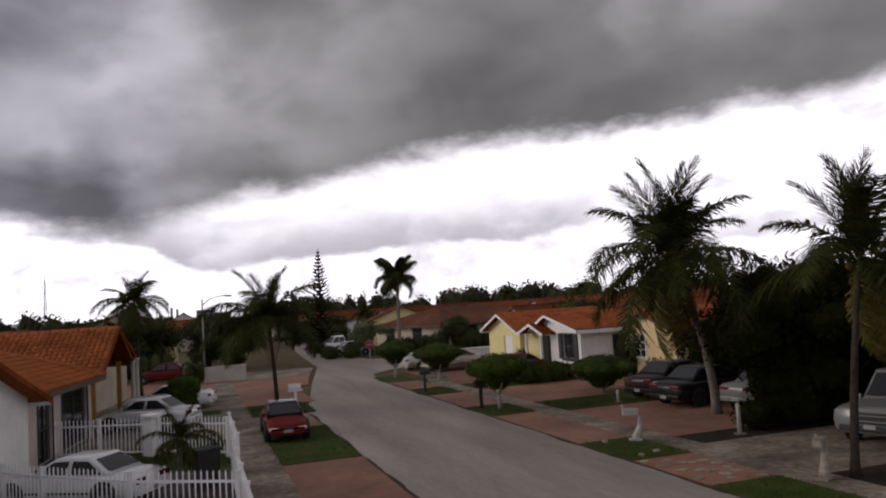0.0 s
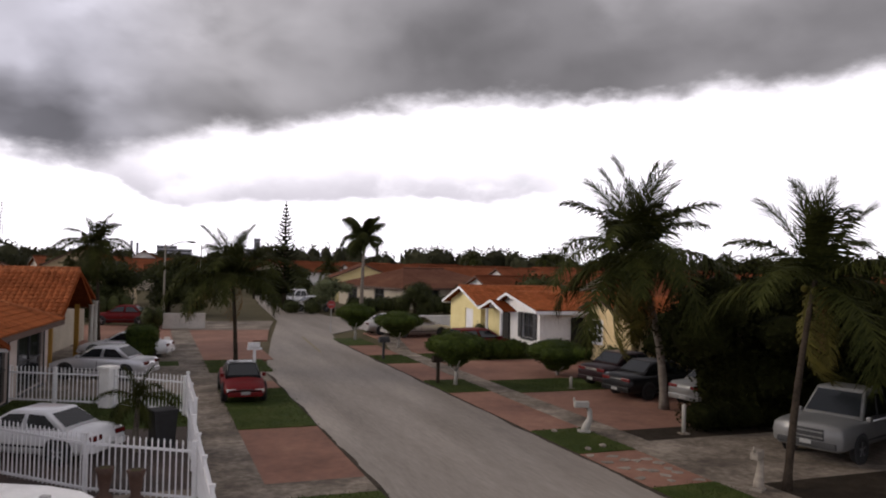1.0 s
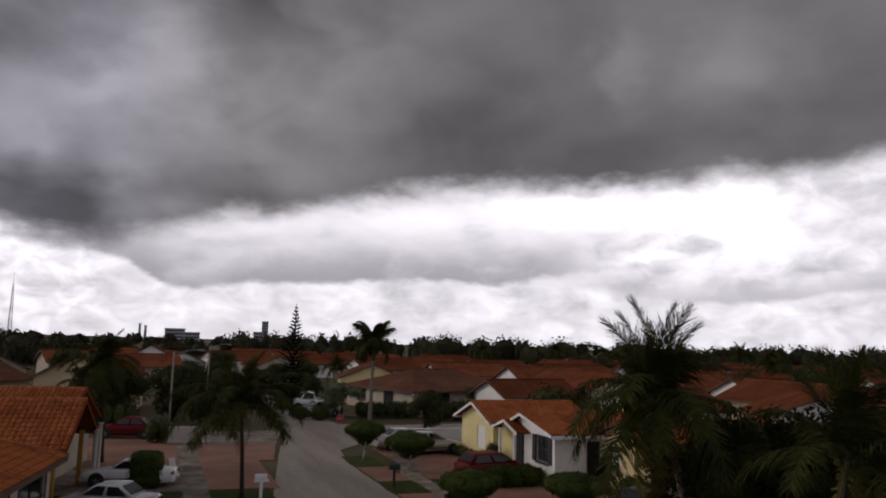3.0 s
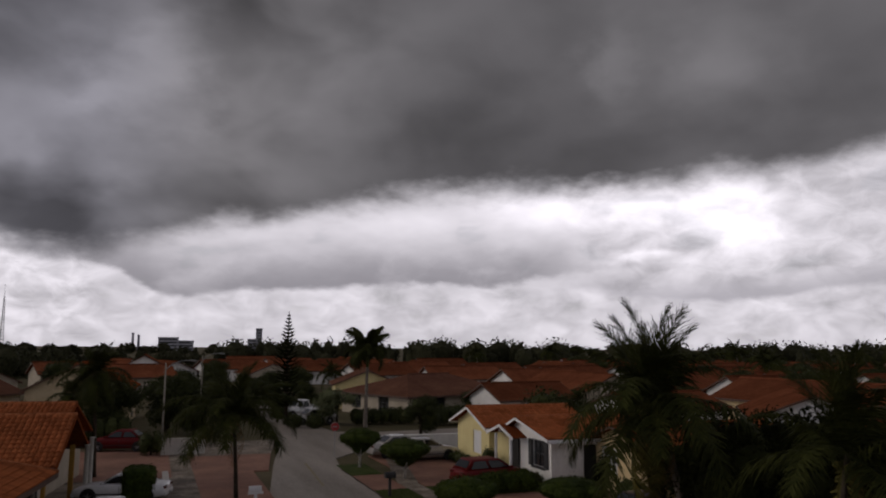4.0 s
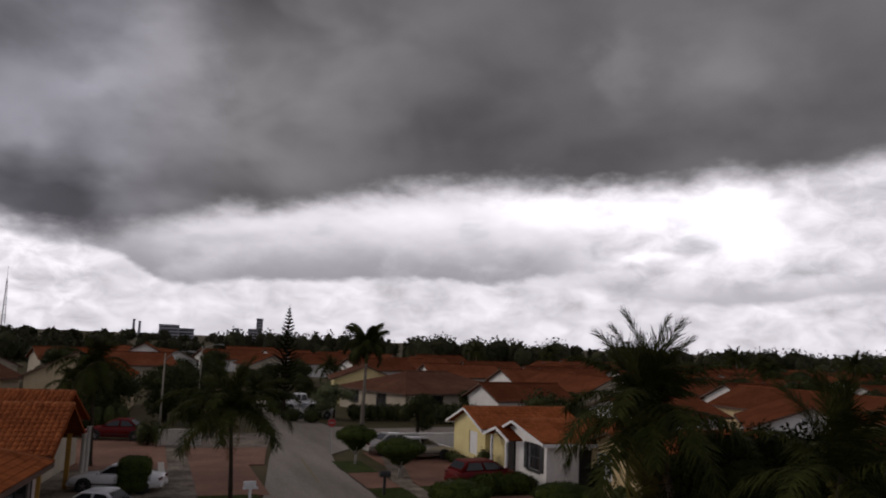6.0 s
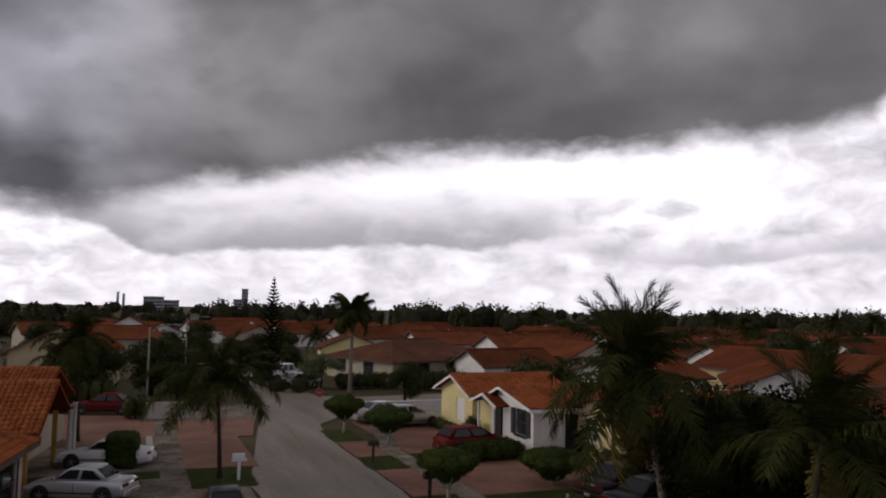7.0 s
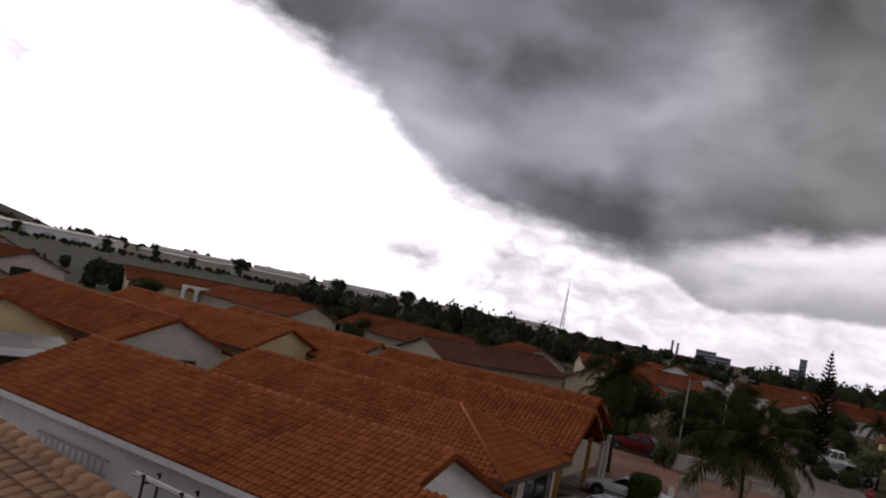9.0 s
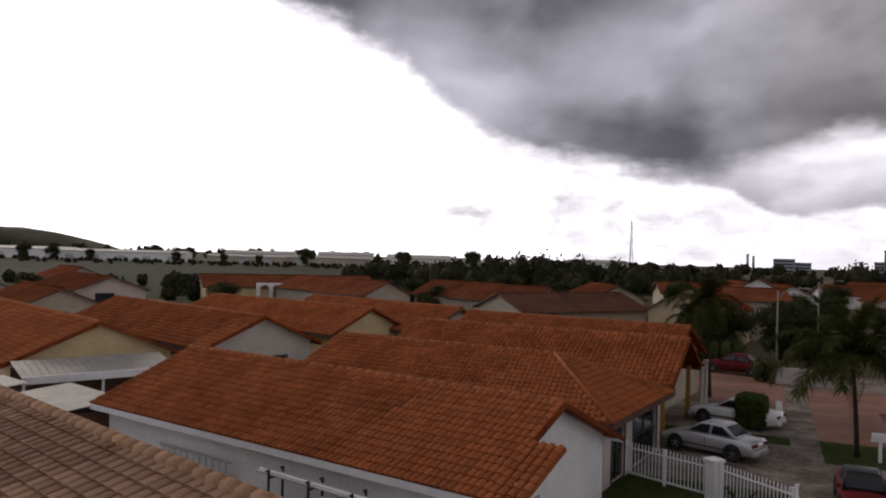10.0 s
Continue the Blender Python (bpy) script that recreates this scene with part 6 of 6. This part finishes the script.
picket_fence(((0.75, 16.0), (-1.35, 17.3)), 1.15, "white metal picket fence at the front of a yard")
picket_fence(((-1.35, 17.3), (-3.3, 19.2)), 1.15, "white metal picket fence in front of a parked car")
picket_fence(((-3.3, 19.2), (-4.3, 20.3)), 1.15, "white metal picket fence beside a house front")
picket_fence(((0.85, 9.0), (0.85, 20.6)), 1.15, "white metal picket fence along the sidewalk")
picket_fence(((0.98, 20.4), (0.98, 25.0)), 1.25, "white metal picket gate along the sidewalk")
picket_fence(((0.9, 25.2), (-1.2, 27.0)), 1.1, "white metal picket fence beside a driveway")
picket_fence(((-1.6, 27.2), (-4.5, 28.6)), 1.1, "white metal picket fence running to a house")
pil = thing("fence_pillar", turned(-1.4, 27.1, 0.02, -40), "square white masonry fence pillar", "pillar")
part("shaft", boxes(((-0.2, -0.2, 0), (0.2, 0.2, 1.25)), bevel=0.015), WHITE, pil)
part("cap", boxes(((-0.25, -0.25, 1.25), (0.25, 0.25, 1.36)), bevel=0.02), WHITE, pil)
for x, y in ((-0.95, 16.75), (-0.35, 16.4)):
    p = thing("planter_post", turned(x, y, 0.02), "dark brown clay urn by the fence", "urn", "stone urns")
    bm = bmesh.new()
    tube(bm, [(0, 0, 0), (0, 0, 0.12), (0, 0, 0.2), (0, 0, 0.55), (0, 0, 0.7)], [0.17, 0.17, 0.09, 0.15, 0.19], 12)
    part("body", bm, DARK_TRIM, p, smooth=True)
    part("soil", boxes(((-0.1, -0.1, 0.69), (0.1, 0.1, 0.71))), EARTH, p)
bin_ = thing("wheelie_bin", turned(0.2, 21.1, 0.02, 20), "dark green wheeled rubbish bin in a yard", "bin")
bm = bmesh.new()
prism(bm, [(-0.24, 0.06), (0.24, 0.06), (0.30, 0.95), (-0.30, 0.95)], -0.27, 0.27, "y")
part("body", bm, PLASTIC, bin_)
part("lid", boxes(((-0.33, -0.3, 0.95), (0.33, 0.3, 1.02)), bevel=0.02), PLASTIC, bin_)
for s in (-1, 1):
    bm = bmesh.new()
    tube(bm, [(-0.2, s * 0.28, 0.1), (-0.2, s * 0.33, 0.1)], [0.1, 0.1], 12)
    part("wheel", bm, RUBBER, bin_)


def mailbox(m, label, post_mat, box_mat, style="box"):
    b = thing("mailbox", m, label, "mailbox")
    part("post", boxes(((-0.06, -0.06, 0), (0.06, 0.06, 0.85 if style != "cross" else 1.05)), bevel=0.01), post_mat, b)
    if style == "cross":
        part("arm", boxes(((-0.32, -0.05, 0.80), (0.32, 0.05, 0.90)), bevel=0.01), post_mat, b)
        part("box", boxes(((-0.30, -0.1, 0.905), (0.24, 0.1, 1.14)), bevel=0.04), box_mat, b)
    else:
        bm = bmesh.new()
        prism(bm, [(-0.13, 0.85), (0.13, 0.85), (0.13, 1.02), (0.09, 1.10), (0.0, 1.14), (-0.09, 1.10), (-0.13, 1.02)], -0.26, 0.26, "y")
        part("box", bm, box_mat, b)
        part("door", boxes(((-0.12, -0.28, 0.86), (0.12, -0.262, 1.05))), box_mat, b)
        part("flag", boxes(((0.132, -0.05, 0.98), (0.145, 0.1, 1.12))), RED_SIGN, b, "small red flag")
    return b


mailbox(turned(4.3, 35.3, 0.045, 0), "white painted wooden mailbox post on the verge", WHITE_PAINT, WHITE_PAINT, "cross")
mailbox(turned(10.97, 37.2, 0.04, 90), "black mailbox on a thick black post", BLACK, BLACK)
mailbox(turned(11.05, 29.5, 0.04, 90), "brown mailbox on a dark wooden post", DARKBARK, DARKBARK)


def carved_post(m, label, paint=WHITE_PAINT):
    """A white ornamental post with a curved neck and a small box held at its top."""
    b = thing("ornamental_mailbox", m, label, "mailbox")
    bm = bmesh.new()
    tube(bm, [(0, 0, 0), (0.06, 0, 0.2), (0.16, 0, 0.42), (0.14, 0, 0.66), (0.02, 0, 0.82)], [0.13, 0.12, 0.085, 0.075, 0.07], 10)
    part("neck", bm, paint, b, smooth=True)
    part("foot", boxes(((-0.2, -0.14, 0), (0.16, 0.14, 0.07)), bevel=0.02), paint, b)
    bm = bmesh.new()
    box(bm, (-0.34, -0.10, 0.74), (0.12, 0.10, 0.93), 0.04)
    part("box", bm, paint, b)
    bm = bmesh.new()
    tube(bm, [(-0.32, 0, 0.93), (-0.34, 0, 1.05)], [0.045, 0.02], 7)
    part("crest", bm, paint, b, smooth=True)
    return b


carved_post(turned(12.15, 19.8, 0.04, -20), "white ornamental mailbox with a curved post on grass", AWNING)
carved_post(turned(12.9, 13.55, 0.03, 30), "weathered grey ornamental mailbox beside a palm", PALE_STONE)
for x, y, h in ((15.07, 18.9, 0.9), (15.9, 27.0, 0.5)):
    p = thing("bollard", turned(x, y, 0.02), "short pale concrete post", "bollard", "concrete posts")
    bm = bmesh.new()
    tube(bm, [(0, 0, 0), (0, 0, h * 0.94), (0, 0, h)], [0.06, 0.06, 0.04], 12)
    part("shaft", bm, PATINA, p, smooth=True)
    part("base", boxes(((-0.13, -0.13, 0), (0.13, 0.13, 0.04))), CONCRETE, p)
for i, (x, y) in enumerate(((11.1, 17.9), (11.7, 18.1), (11.3, 20.1))):
    bm = bmesh.new()
    bmesh.ops.create_icosphere(bm, subdivisions=2, radius=0.09)
    for v in bm.verts:
        v.co *= 1 + 0.35 * noise.noise(v.co * 9 + Vector((i * 3, 0, 0)))
        v.co.z *= 0.6
    r = tagged(part("stone", bm, PALE_STONE), "small white painted stone on the verge", "stone", "white stones")
    r.matrix_basis = turned(x, y, 0.07)

sign = thing("stop_sign", turned(11.35, 51.2, 0.0, -12), "red octagonal sign on a thin metal post", "road sign")
part("post", boxes(((-0.025, -0.02, 0), (0.025, 0.02, 2.25))), GALV, sign)
octo = [(math.cos(radians(22.5 + 45 * i)), math.sin(radians(22.5 + 45 * i))) for i in range(8)]
bm = bmesh.new()
prism(bm, [(a * 0.30, 1.95 + b * 0.30) for a, b in octo], -0.045, -0.022, "y")
plate = part("plate", bm, PLATE, sign, "pale border of the sign")
bm = bmesh.new()
prism(bm, [(a * 0.285, 1.95 + b * 0.285) for a, b in octo], -0.052, -0.046, "y")
part("face", bm, RED_SIGN, plate)
part("lettering_bar", boxes(((-0.17, -0.058, 1.92), (0.17, -0.0525, 1.98))), PLATE, plate)


POLE_METAL = surface("weathered_lamp_metal", two((0.13, 0.13, 0.13), (0.22, 0.22, 0.21)), 2.0, 0.6)


LAMP_POLE = surface("weathered_grey_concrete", two((0.17, 0.152, 0.125), (0.27, 0.245, 0.20)), 2.0, 0.85, 0.2, 30)


def street_lamp(m, h, label):
    s = thing("street_lamp", m, label, "street lamp", "street lamps")
    bm = bmesh.new()
    tube(bm, [(0, 0, 0), (0, 0, h * 0.5), (0, 0, h)], [0.085, 0.07, 0.05], 10)
    part("pole", bm, LAMP_POLE, s, "weathered concrete pole", smooth=True)
    bm = bmesh.new()
    tube(bm, [(0, 0, h - 0.5), (0.5, 0, h - 0.05), (1.1, 0, h + 0.16), (1.7, 0, h + 0.2)], [0.045, 0.04, 0.035, 0.03], 8)
    part("arm", bm, POLE_METAL, s, smooth=True)
    bm = bmesh.new()
    tube(bm, [(1.6, 0, h + 0.2), (1.75, 0, h + 0.2), (2.05, 0, h + 0.17), (2.25, 0, h + 0.15)], [0.035, 0.075, 0.085, 0.035], 10)
    part("lamp_head", bm, POLE_METAL, s, "grey cobra-head lamp", smooth=True)
    return s


street_lamp(turned(0.75, 61.3, 0, 8), 5.9, "concrete street lamp pole with a cobra-head lamp")
street_lamp(turned(4.6, 83.0, 0, 8), 6.2, "distant street lamp with a curved arm")

# low walls and paving in the west yards
for lo, hi, lab in (((0.62, 40.6, 0), (0.86, 45.4, 0.4), "low pale stucco wall along the sidewalk"), ((0.62, 55.2, 0), (3.4, 55.42, 1.0), "low white wall near a lamp post")):
    bm = bmesh.new()
    box(bm, lo, hi)
    box(bm, (lo[0] - 0.04, lo[1] - 0.04, hi[2]), (hi[0] + 0.04, hi[1] + 0.04, hi[2] + 0.07), 0.015)
    tagged(part("garden_wall", bm, GREYWALL), lab, "wall", kind="structure")
apron = [o for o in bpy.data.objects if o.get("label") == "driveway apron with pale flagstones"][0]
rnd = random.Random(71)
for i in range(22):
    x, y = 10.95 + (i % 4) * 0.38 + rnd.uniform(-0.14, 0.14), 14.7 + (i // 4) * 0.5 + rnd.uniform(-0.2, 0.2)
    if rnd.random() < 0.3:
        continue
    n = 6
    bm = bmesh.new()
    prism(bm, [(x + math.cos(6.28 * j / n + i) * rnd.uniform(0.07, 0.22), y + math.sin(6.28 * j / n + i) * rnd.uniform(0.07, 0.2)) for j in range(n)], 0.0, 0.03 + rnd.uniform(0, 0.012))
    part("flagstone", bm, PALE_STONE, apron)


# ---------------------------------------------------------------- boat
def boat(m, L, W, label):
    """A small open fibreglass boat on a trailer, bow towards +x."""
    b = thing("boat", m, label, "boat")
    def ring(x, w, keel, deck):
        return [(x, w, deck), (x, w * 0.96, deck - 0.12), (x, w * 0.62, keel + 0.14), (x, 0, keel), (x, -w * 0.62, keel + 0.14), (x, -w * 0.96, deck - 0.12), (x, -w, deck)]
    st = [(-L / 2, W / 2 * 0.9, 0.45, 1.0), (-L / 4, W / 2, 0.42, 1.02), (0, W / 2, 0.42, 1.04), (L / 4, W / 2 * 0.86, 0.46, 1.08), (L * 0.40, W / 2 * 0.52, 0.58, 1.12), (L * 0.48, W / 2 * 0.16, 0.8, 1.15), (L / 2, 0.02, 0.98, 1.16)]
    bm = bmesh.new()
    rings = [[bm.verts.new(p) for p in ring(*s)] for s in st]
    for a, c in zip(rings, rings[1:]):
        for i in range(6):
            bm.faces.new((a[i], a[i + 1], c[i + 1], c[i]))
    bm.faces.new(rings[0])
    part("hull", bm, surface("dark_blue_hull", two((0.02, 0.022, 0.035), (0.04, 0.045, 0.06)), 1.5, 0.3, coat=0.6), b, "dark painted hull", smooth=True)
    bm = bmesh.new()
    top = [(s[0], s[1] * 1.02, s[3] + 0.02) for s in st]
    lower = [bm.verts.new((x, y, z)) for x, y, z in top] + [bm.verts.new((x, -y, z)) for x, y, z in top[::-1]]
    upper = [bm.verts.new((x * 0.99, y * 0.9, z + 0.07)) for x, y, z in top] + [bm.verts.new((x * 0.99, -y * 0.9, z + 0.07)) for x, y, z in top[::-1]]
    n = len(lower)
    for i in range(n):
        bm.faces.new((lower[i], lower[(i + 1) % n], upper[(i + 1) % n], upper[i]))
    h = len(top)
    for i in range(h - 1):
        bm.faces.new((upper[i], upper[i + 1], upper[n - 2 - i], upper[n - 1 - i]))
    part("deck", bm, WHITE_PAINT, b, "white fibreglass deck")
    part("cleat", boxes(((L * 0.32, -0.05, 1.2), (L * 0.35, 0.05, 1.26)), bevel=0.012), GALV, b, "small metal cleat")
    part("trailer_beam", boxes(((-L * 0.45, -0.05, 0.3), (L * 0.55, 0.05, 0.40)), ((-L * 0.25, -W * 0.4, 0.3), (-L * 0.22, W * 0.4, 0.45)), ((L * 0.05, -W * 0.4, 0.3), (L * 0.08, W * 0.4, 0.46))), GALV, b, "galvanised trailer frame")
    for s in (-1, 1):
        wheel_at(b, -L * 0.12, s * W * 0.44, 0.29, s)
    part("jockey_stand", boxes(((L * 0.5, -0.04, 0), (L * 0.53, 0.04, 0.42))), GALV, b)
    return b


boat(turned(-3.1, 13.85, 0.02, -26), 4.9, 1.9, "small white boat with dark hull on a trailer")


# ---------------------------------------------------------------- between the west houses
def awning(m, L, W, z0, z1, label, valance=0.14):
    """A sloping corrugated metal patio roof on posts."""
    a = thing("patio_roof", m, label, "patio roof", "patio roofs")
    verts, faces = [], []
    n = int(L / 0.15)
    for i in range(n + 1):
        x, h = -L / 2 + L * i / n, 0.02 * (i % 2)
        verts += [(x, -W / 2, z0 + h), (x, W / 2, z1 + h), (x, -W / 2, z0 + h - 0.03), (x, W / 2, z1 + h - 0.03)]
    for i in range(n):
        k = 4 * i
        faces += [(k, k + 4, k + 5, k + 1), (k + 2, k + 3, k + 7, k + 6)]
    part("sheet", mesh_of("corrugated_sheet", verts, faces), AWNING, a, "pale corrugated metal sheet")
    part("gutter", boxes(((-L / 2, -W / 2 - 0.1, z0 - valance), (L / 2, -W / 2, z0 + 0.03)), bevel=0.02), WHITE_PAINT, a)
    for x in (-L / 2 + 0.1, 0, L / 2 - 0.1):
        part("post", boxes(((x - 0.05, -W / 2 + 0.02, 0), (x + 0.05, -W / 2 + 0.12, z0 - 0.03))), WHITE_PAINT, a)
    return a


carport = awning(turned(-23.0, 20.5, 0, -17), 4.4, 2.4, 2.2, 2.42, "pale metal carport roof behind a house", 0.42)
# Dark walls added to make the space under the carport read as shade.
part("back_wall", boxes(((-2.2, 1.1, 0), (2.2, 1.2, 2.2))), DARK_TRIM, carport, "dark wall added for the shade under a metal roof")
for sx in (-2.2, 2.1):
    part("side_wall", boxes(((sx, -0.9, 0), (sx + 0.1, 1.09, 2.1))), DARK_TRIM, carport, "dark wall added for the shade under a metal roof")
awning(turned(-27.2, 20.9, 0, -17), 2.6, 1.6, 2.3, 2.45, "small pale metal patio roof")
long_awning = awning(turned(-27.3, 25.9, 0, 64), 6.4, 2.2, 2.3, 2.7, "long white metal awning along a gable wall", 0.3)
# Added dark wall that stands for the shade beneath the awning.
part("back_wall", boxes(((-3.2, 0.9, 0), (3.2, 1.0, 2.45))), DARK_TRIM, long_awning, "dark wall added for the shade under a metal roof")
awning(turned(-18.4, 46.8, 0, 66), 4.0, 2.0, 2.5, 2.6, "white metal patio roof between houses")
for x0, y0, q in ((-17.3, 19.25, -12),):
    lad = thing("ladder", turned(x0, y0, 1.15, q), "grey aluminium ladder hung on a wall", "ladder")
    for z in (0.0, 0.42):
        part("ladder_rail", boxes(((0, -0.03, z), (3.4, 0.03, z + 0.07))), GALV, lad)
    for i in range(11):
        part("rung", boxes(((0.15 + i * 0.3, -0.015, 0.07), (0.18 + i * 0.3, 0.015, 0.42))), GALV, lad)
    for x in (0.5, 2.8):
        part("bracket", boxes(((x, -0.03, -0.1), (x + 0.06, 0.22, -0.02))), BLACK, lad)
truck = car(turned(-9.9, 16.55, 0.019, -14), "white work truck with an overhead ladder rack", PAINT_WHITE, "pickup", 5.2, 1.6, 1.62, category="pickup truck")
for x in (-2.0, -0.5, 1.0):
    for y in (0.26, 0.74):
        part("rack_post", boxes(((x - 0.025, y - 0.025, 1.0), (x + 0.025, y + 0.025, 2.0)), ((x - 0.025, y - 0.09, 1.95), (x + 0.025, y - 0.026, 2.0))), BLACK, truck, "black rack upright")
    part("rack_bar", boxes(((x - 0.025, 0.24, 1.76), (x + 0.025, 0.76, 1.81))), BLACK, truck, "black rack cross bar")
for y, r, mat_ in ((0.36, 0.03, GALV), (0.48, 0.05, WHITE_PAINT), (0.63, 0.04, AWNING)):
    bm = bmesh.new()
    tube(bm, [(-2.6, y, 1.815 + r), (1.5, y, 1.815 + r)], [r, r], 10)
    part("pipe", bm, mat_, truck, "long pale pipe")

# porch, columns and trim on the fronts
porch = thing("porch", turned(19.25, 40.75, 0.0, 180), "small gabled porch with red roof and white trim", "porch")
for sy in (-1, 1):
    part("post", boxes(((0.45, sy * 1.0 - 0.06, 0), (0.57, sy * 1.0 + 0.06, 2.32))), WHITE_PAINT, porch, "white porch post")
    part("roof_slope", roof_sheet([(-0.9, sy * 1.75, 2.36), (0.75, sy * 1.75, 2.36), (0.75, 0, 2.92), (-0.9, 0, 2.92)][::sy], 0.08), ROOF, porch)
    bm = bmesh.new()
    prism(bm, [(sy * 1.75, 2.2), (sy * 1.75, 2.35), (0, 2.91), (0, 2.76)], 0.75, 0.80, "x")
    part("barge_board", bm, WHITE_PAINT, porch)
part("door", boxes(((-0.08, -0.1, 0.05), (0.02, 0.95, 2.2)), bevel=0.01), DARK_VOID, porch, "dark front door")
part("step", boxes(((-0.05, -1.0, 0), (0.7, 1.0, 0.12)), bevel=0.02), CONCRETE, porch)
for s in (-1, 1):
    sh = boxes(((-0.02, -0.18, 0), (0.03, 0.18, 1.4)))
    ob = part("shutter", sh, BLACK, house_w, "black louvred shutter")
    ob.matrix_basis = pose(7.4 / 2 + 0.03, -1.7 + (3.0 if s < 0 else 4.3) + s * 0.27, 0.95)
for x, y in ((-2.9, 41.2), (-2.9, 44.3)):
    p = thing("porch_column", turned(x, y, 0.02), "slim white porch column", "column", "porch columns")
    bm = bmesh.new()
    tube(bm, [(0, 0, 0), (0, 0, 0.1), (0, 0, 0.12), (0, 0, 2.4), (0, 0, 2.5)], [0.17, 0.17, 0.11, 0.10, 0.16], 12)
    part("shaft", bm, AWNING, p, smooth=True)
    part("base", boxes(((-0.2, -0.2, -0.01), (0.2, 0.2, 0.05))), CONCRETE, p)
# cars far up the street
car(turned(14.2, 73.0, 0.0, 190), "dark grey car covered in shade by a corner garden", PAINT_GREY, "suv", 4.4)
car(turned(14.4, 80.0, 0.0, 200), "white pickup truck parked up the street", PAINT_WHITE, "pickup", 5.2, 1.9, 1.8, category="pickup truck")
car(turned(-67.0, 61.0, 0.0, 150), "white van-like car parked behind houses", PAINT_WHITE, "suv", 4.6, 1.8, 1.7)
car(turned(-66.5, 80.0, 0.0, 120), "blue car parked by the field", car_paint("blue_car_paint", (0.05, 0.09, 0.30)), "sedan", 4.4)
car(turned(-63.5, 82.0, 0.0, 120), "white car parked by the field", PAINT_WHITE, "sedan", 4.4)

# ---------------------------------------------------------------- roof tiles, laid last
tile_roof(near_house, "south", 0.31, 0.31, TAN_TILE, (-8.5, 8.0), flat=True)
tile_roof(house_1, "south", 0.205, 0.29, TILE, (-6.0, 18.0))
tile_roof(house_1, "step", 0.205, 0.29, TILE, (-4.0, 18.0))
tile_roof(house_2, "south", 0.21, 0.30, TILE, (-6.0, 28.0), 200)
tile_roof(house_2, "front", 0.21, 0.30, TILE, (-4.5, 30.0), 100)
for h_, side, near in ((house_3, "south", (-6.0, 35.0)), (house_4, "south", (-6.0, 43.0)), (house_a, "south", (-26.0, 33.0)), (house_b, "south", (-29.0, 25.0)), (house_c, "south", (-25.0, 43.0)), (house_d, "south", (-21.0, 47.0)),
                       (house_w, "north", (20.0, 37.0)), (house_w, "south", (20.0, 41.0)), (house_y, "north", (20.0, 43.5)), (house_cr, "north", (23.0, 32.0))):
    tile_roof(h_, side, 0.23, 0.32, TILE, near, 60)
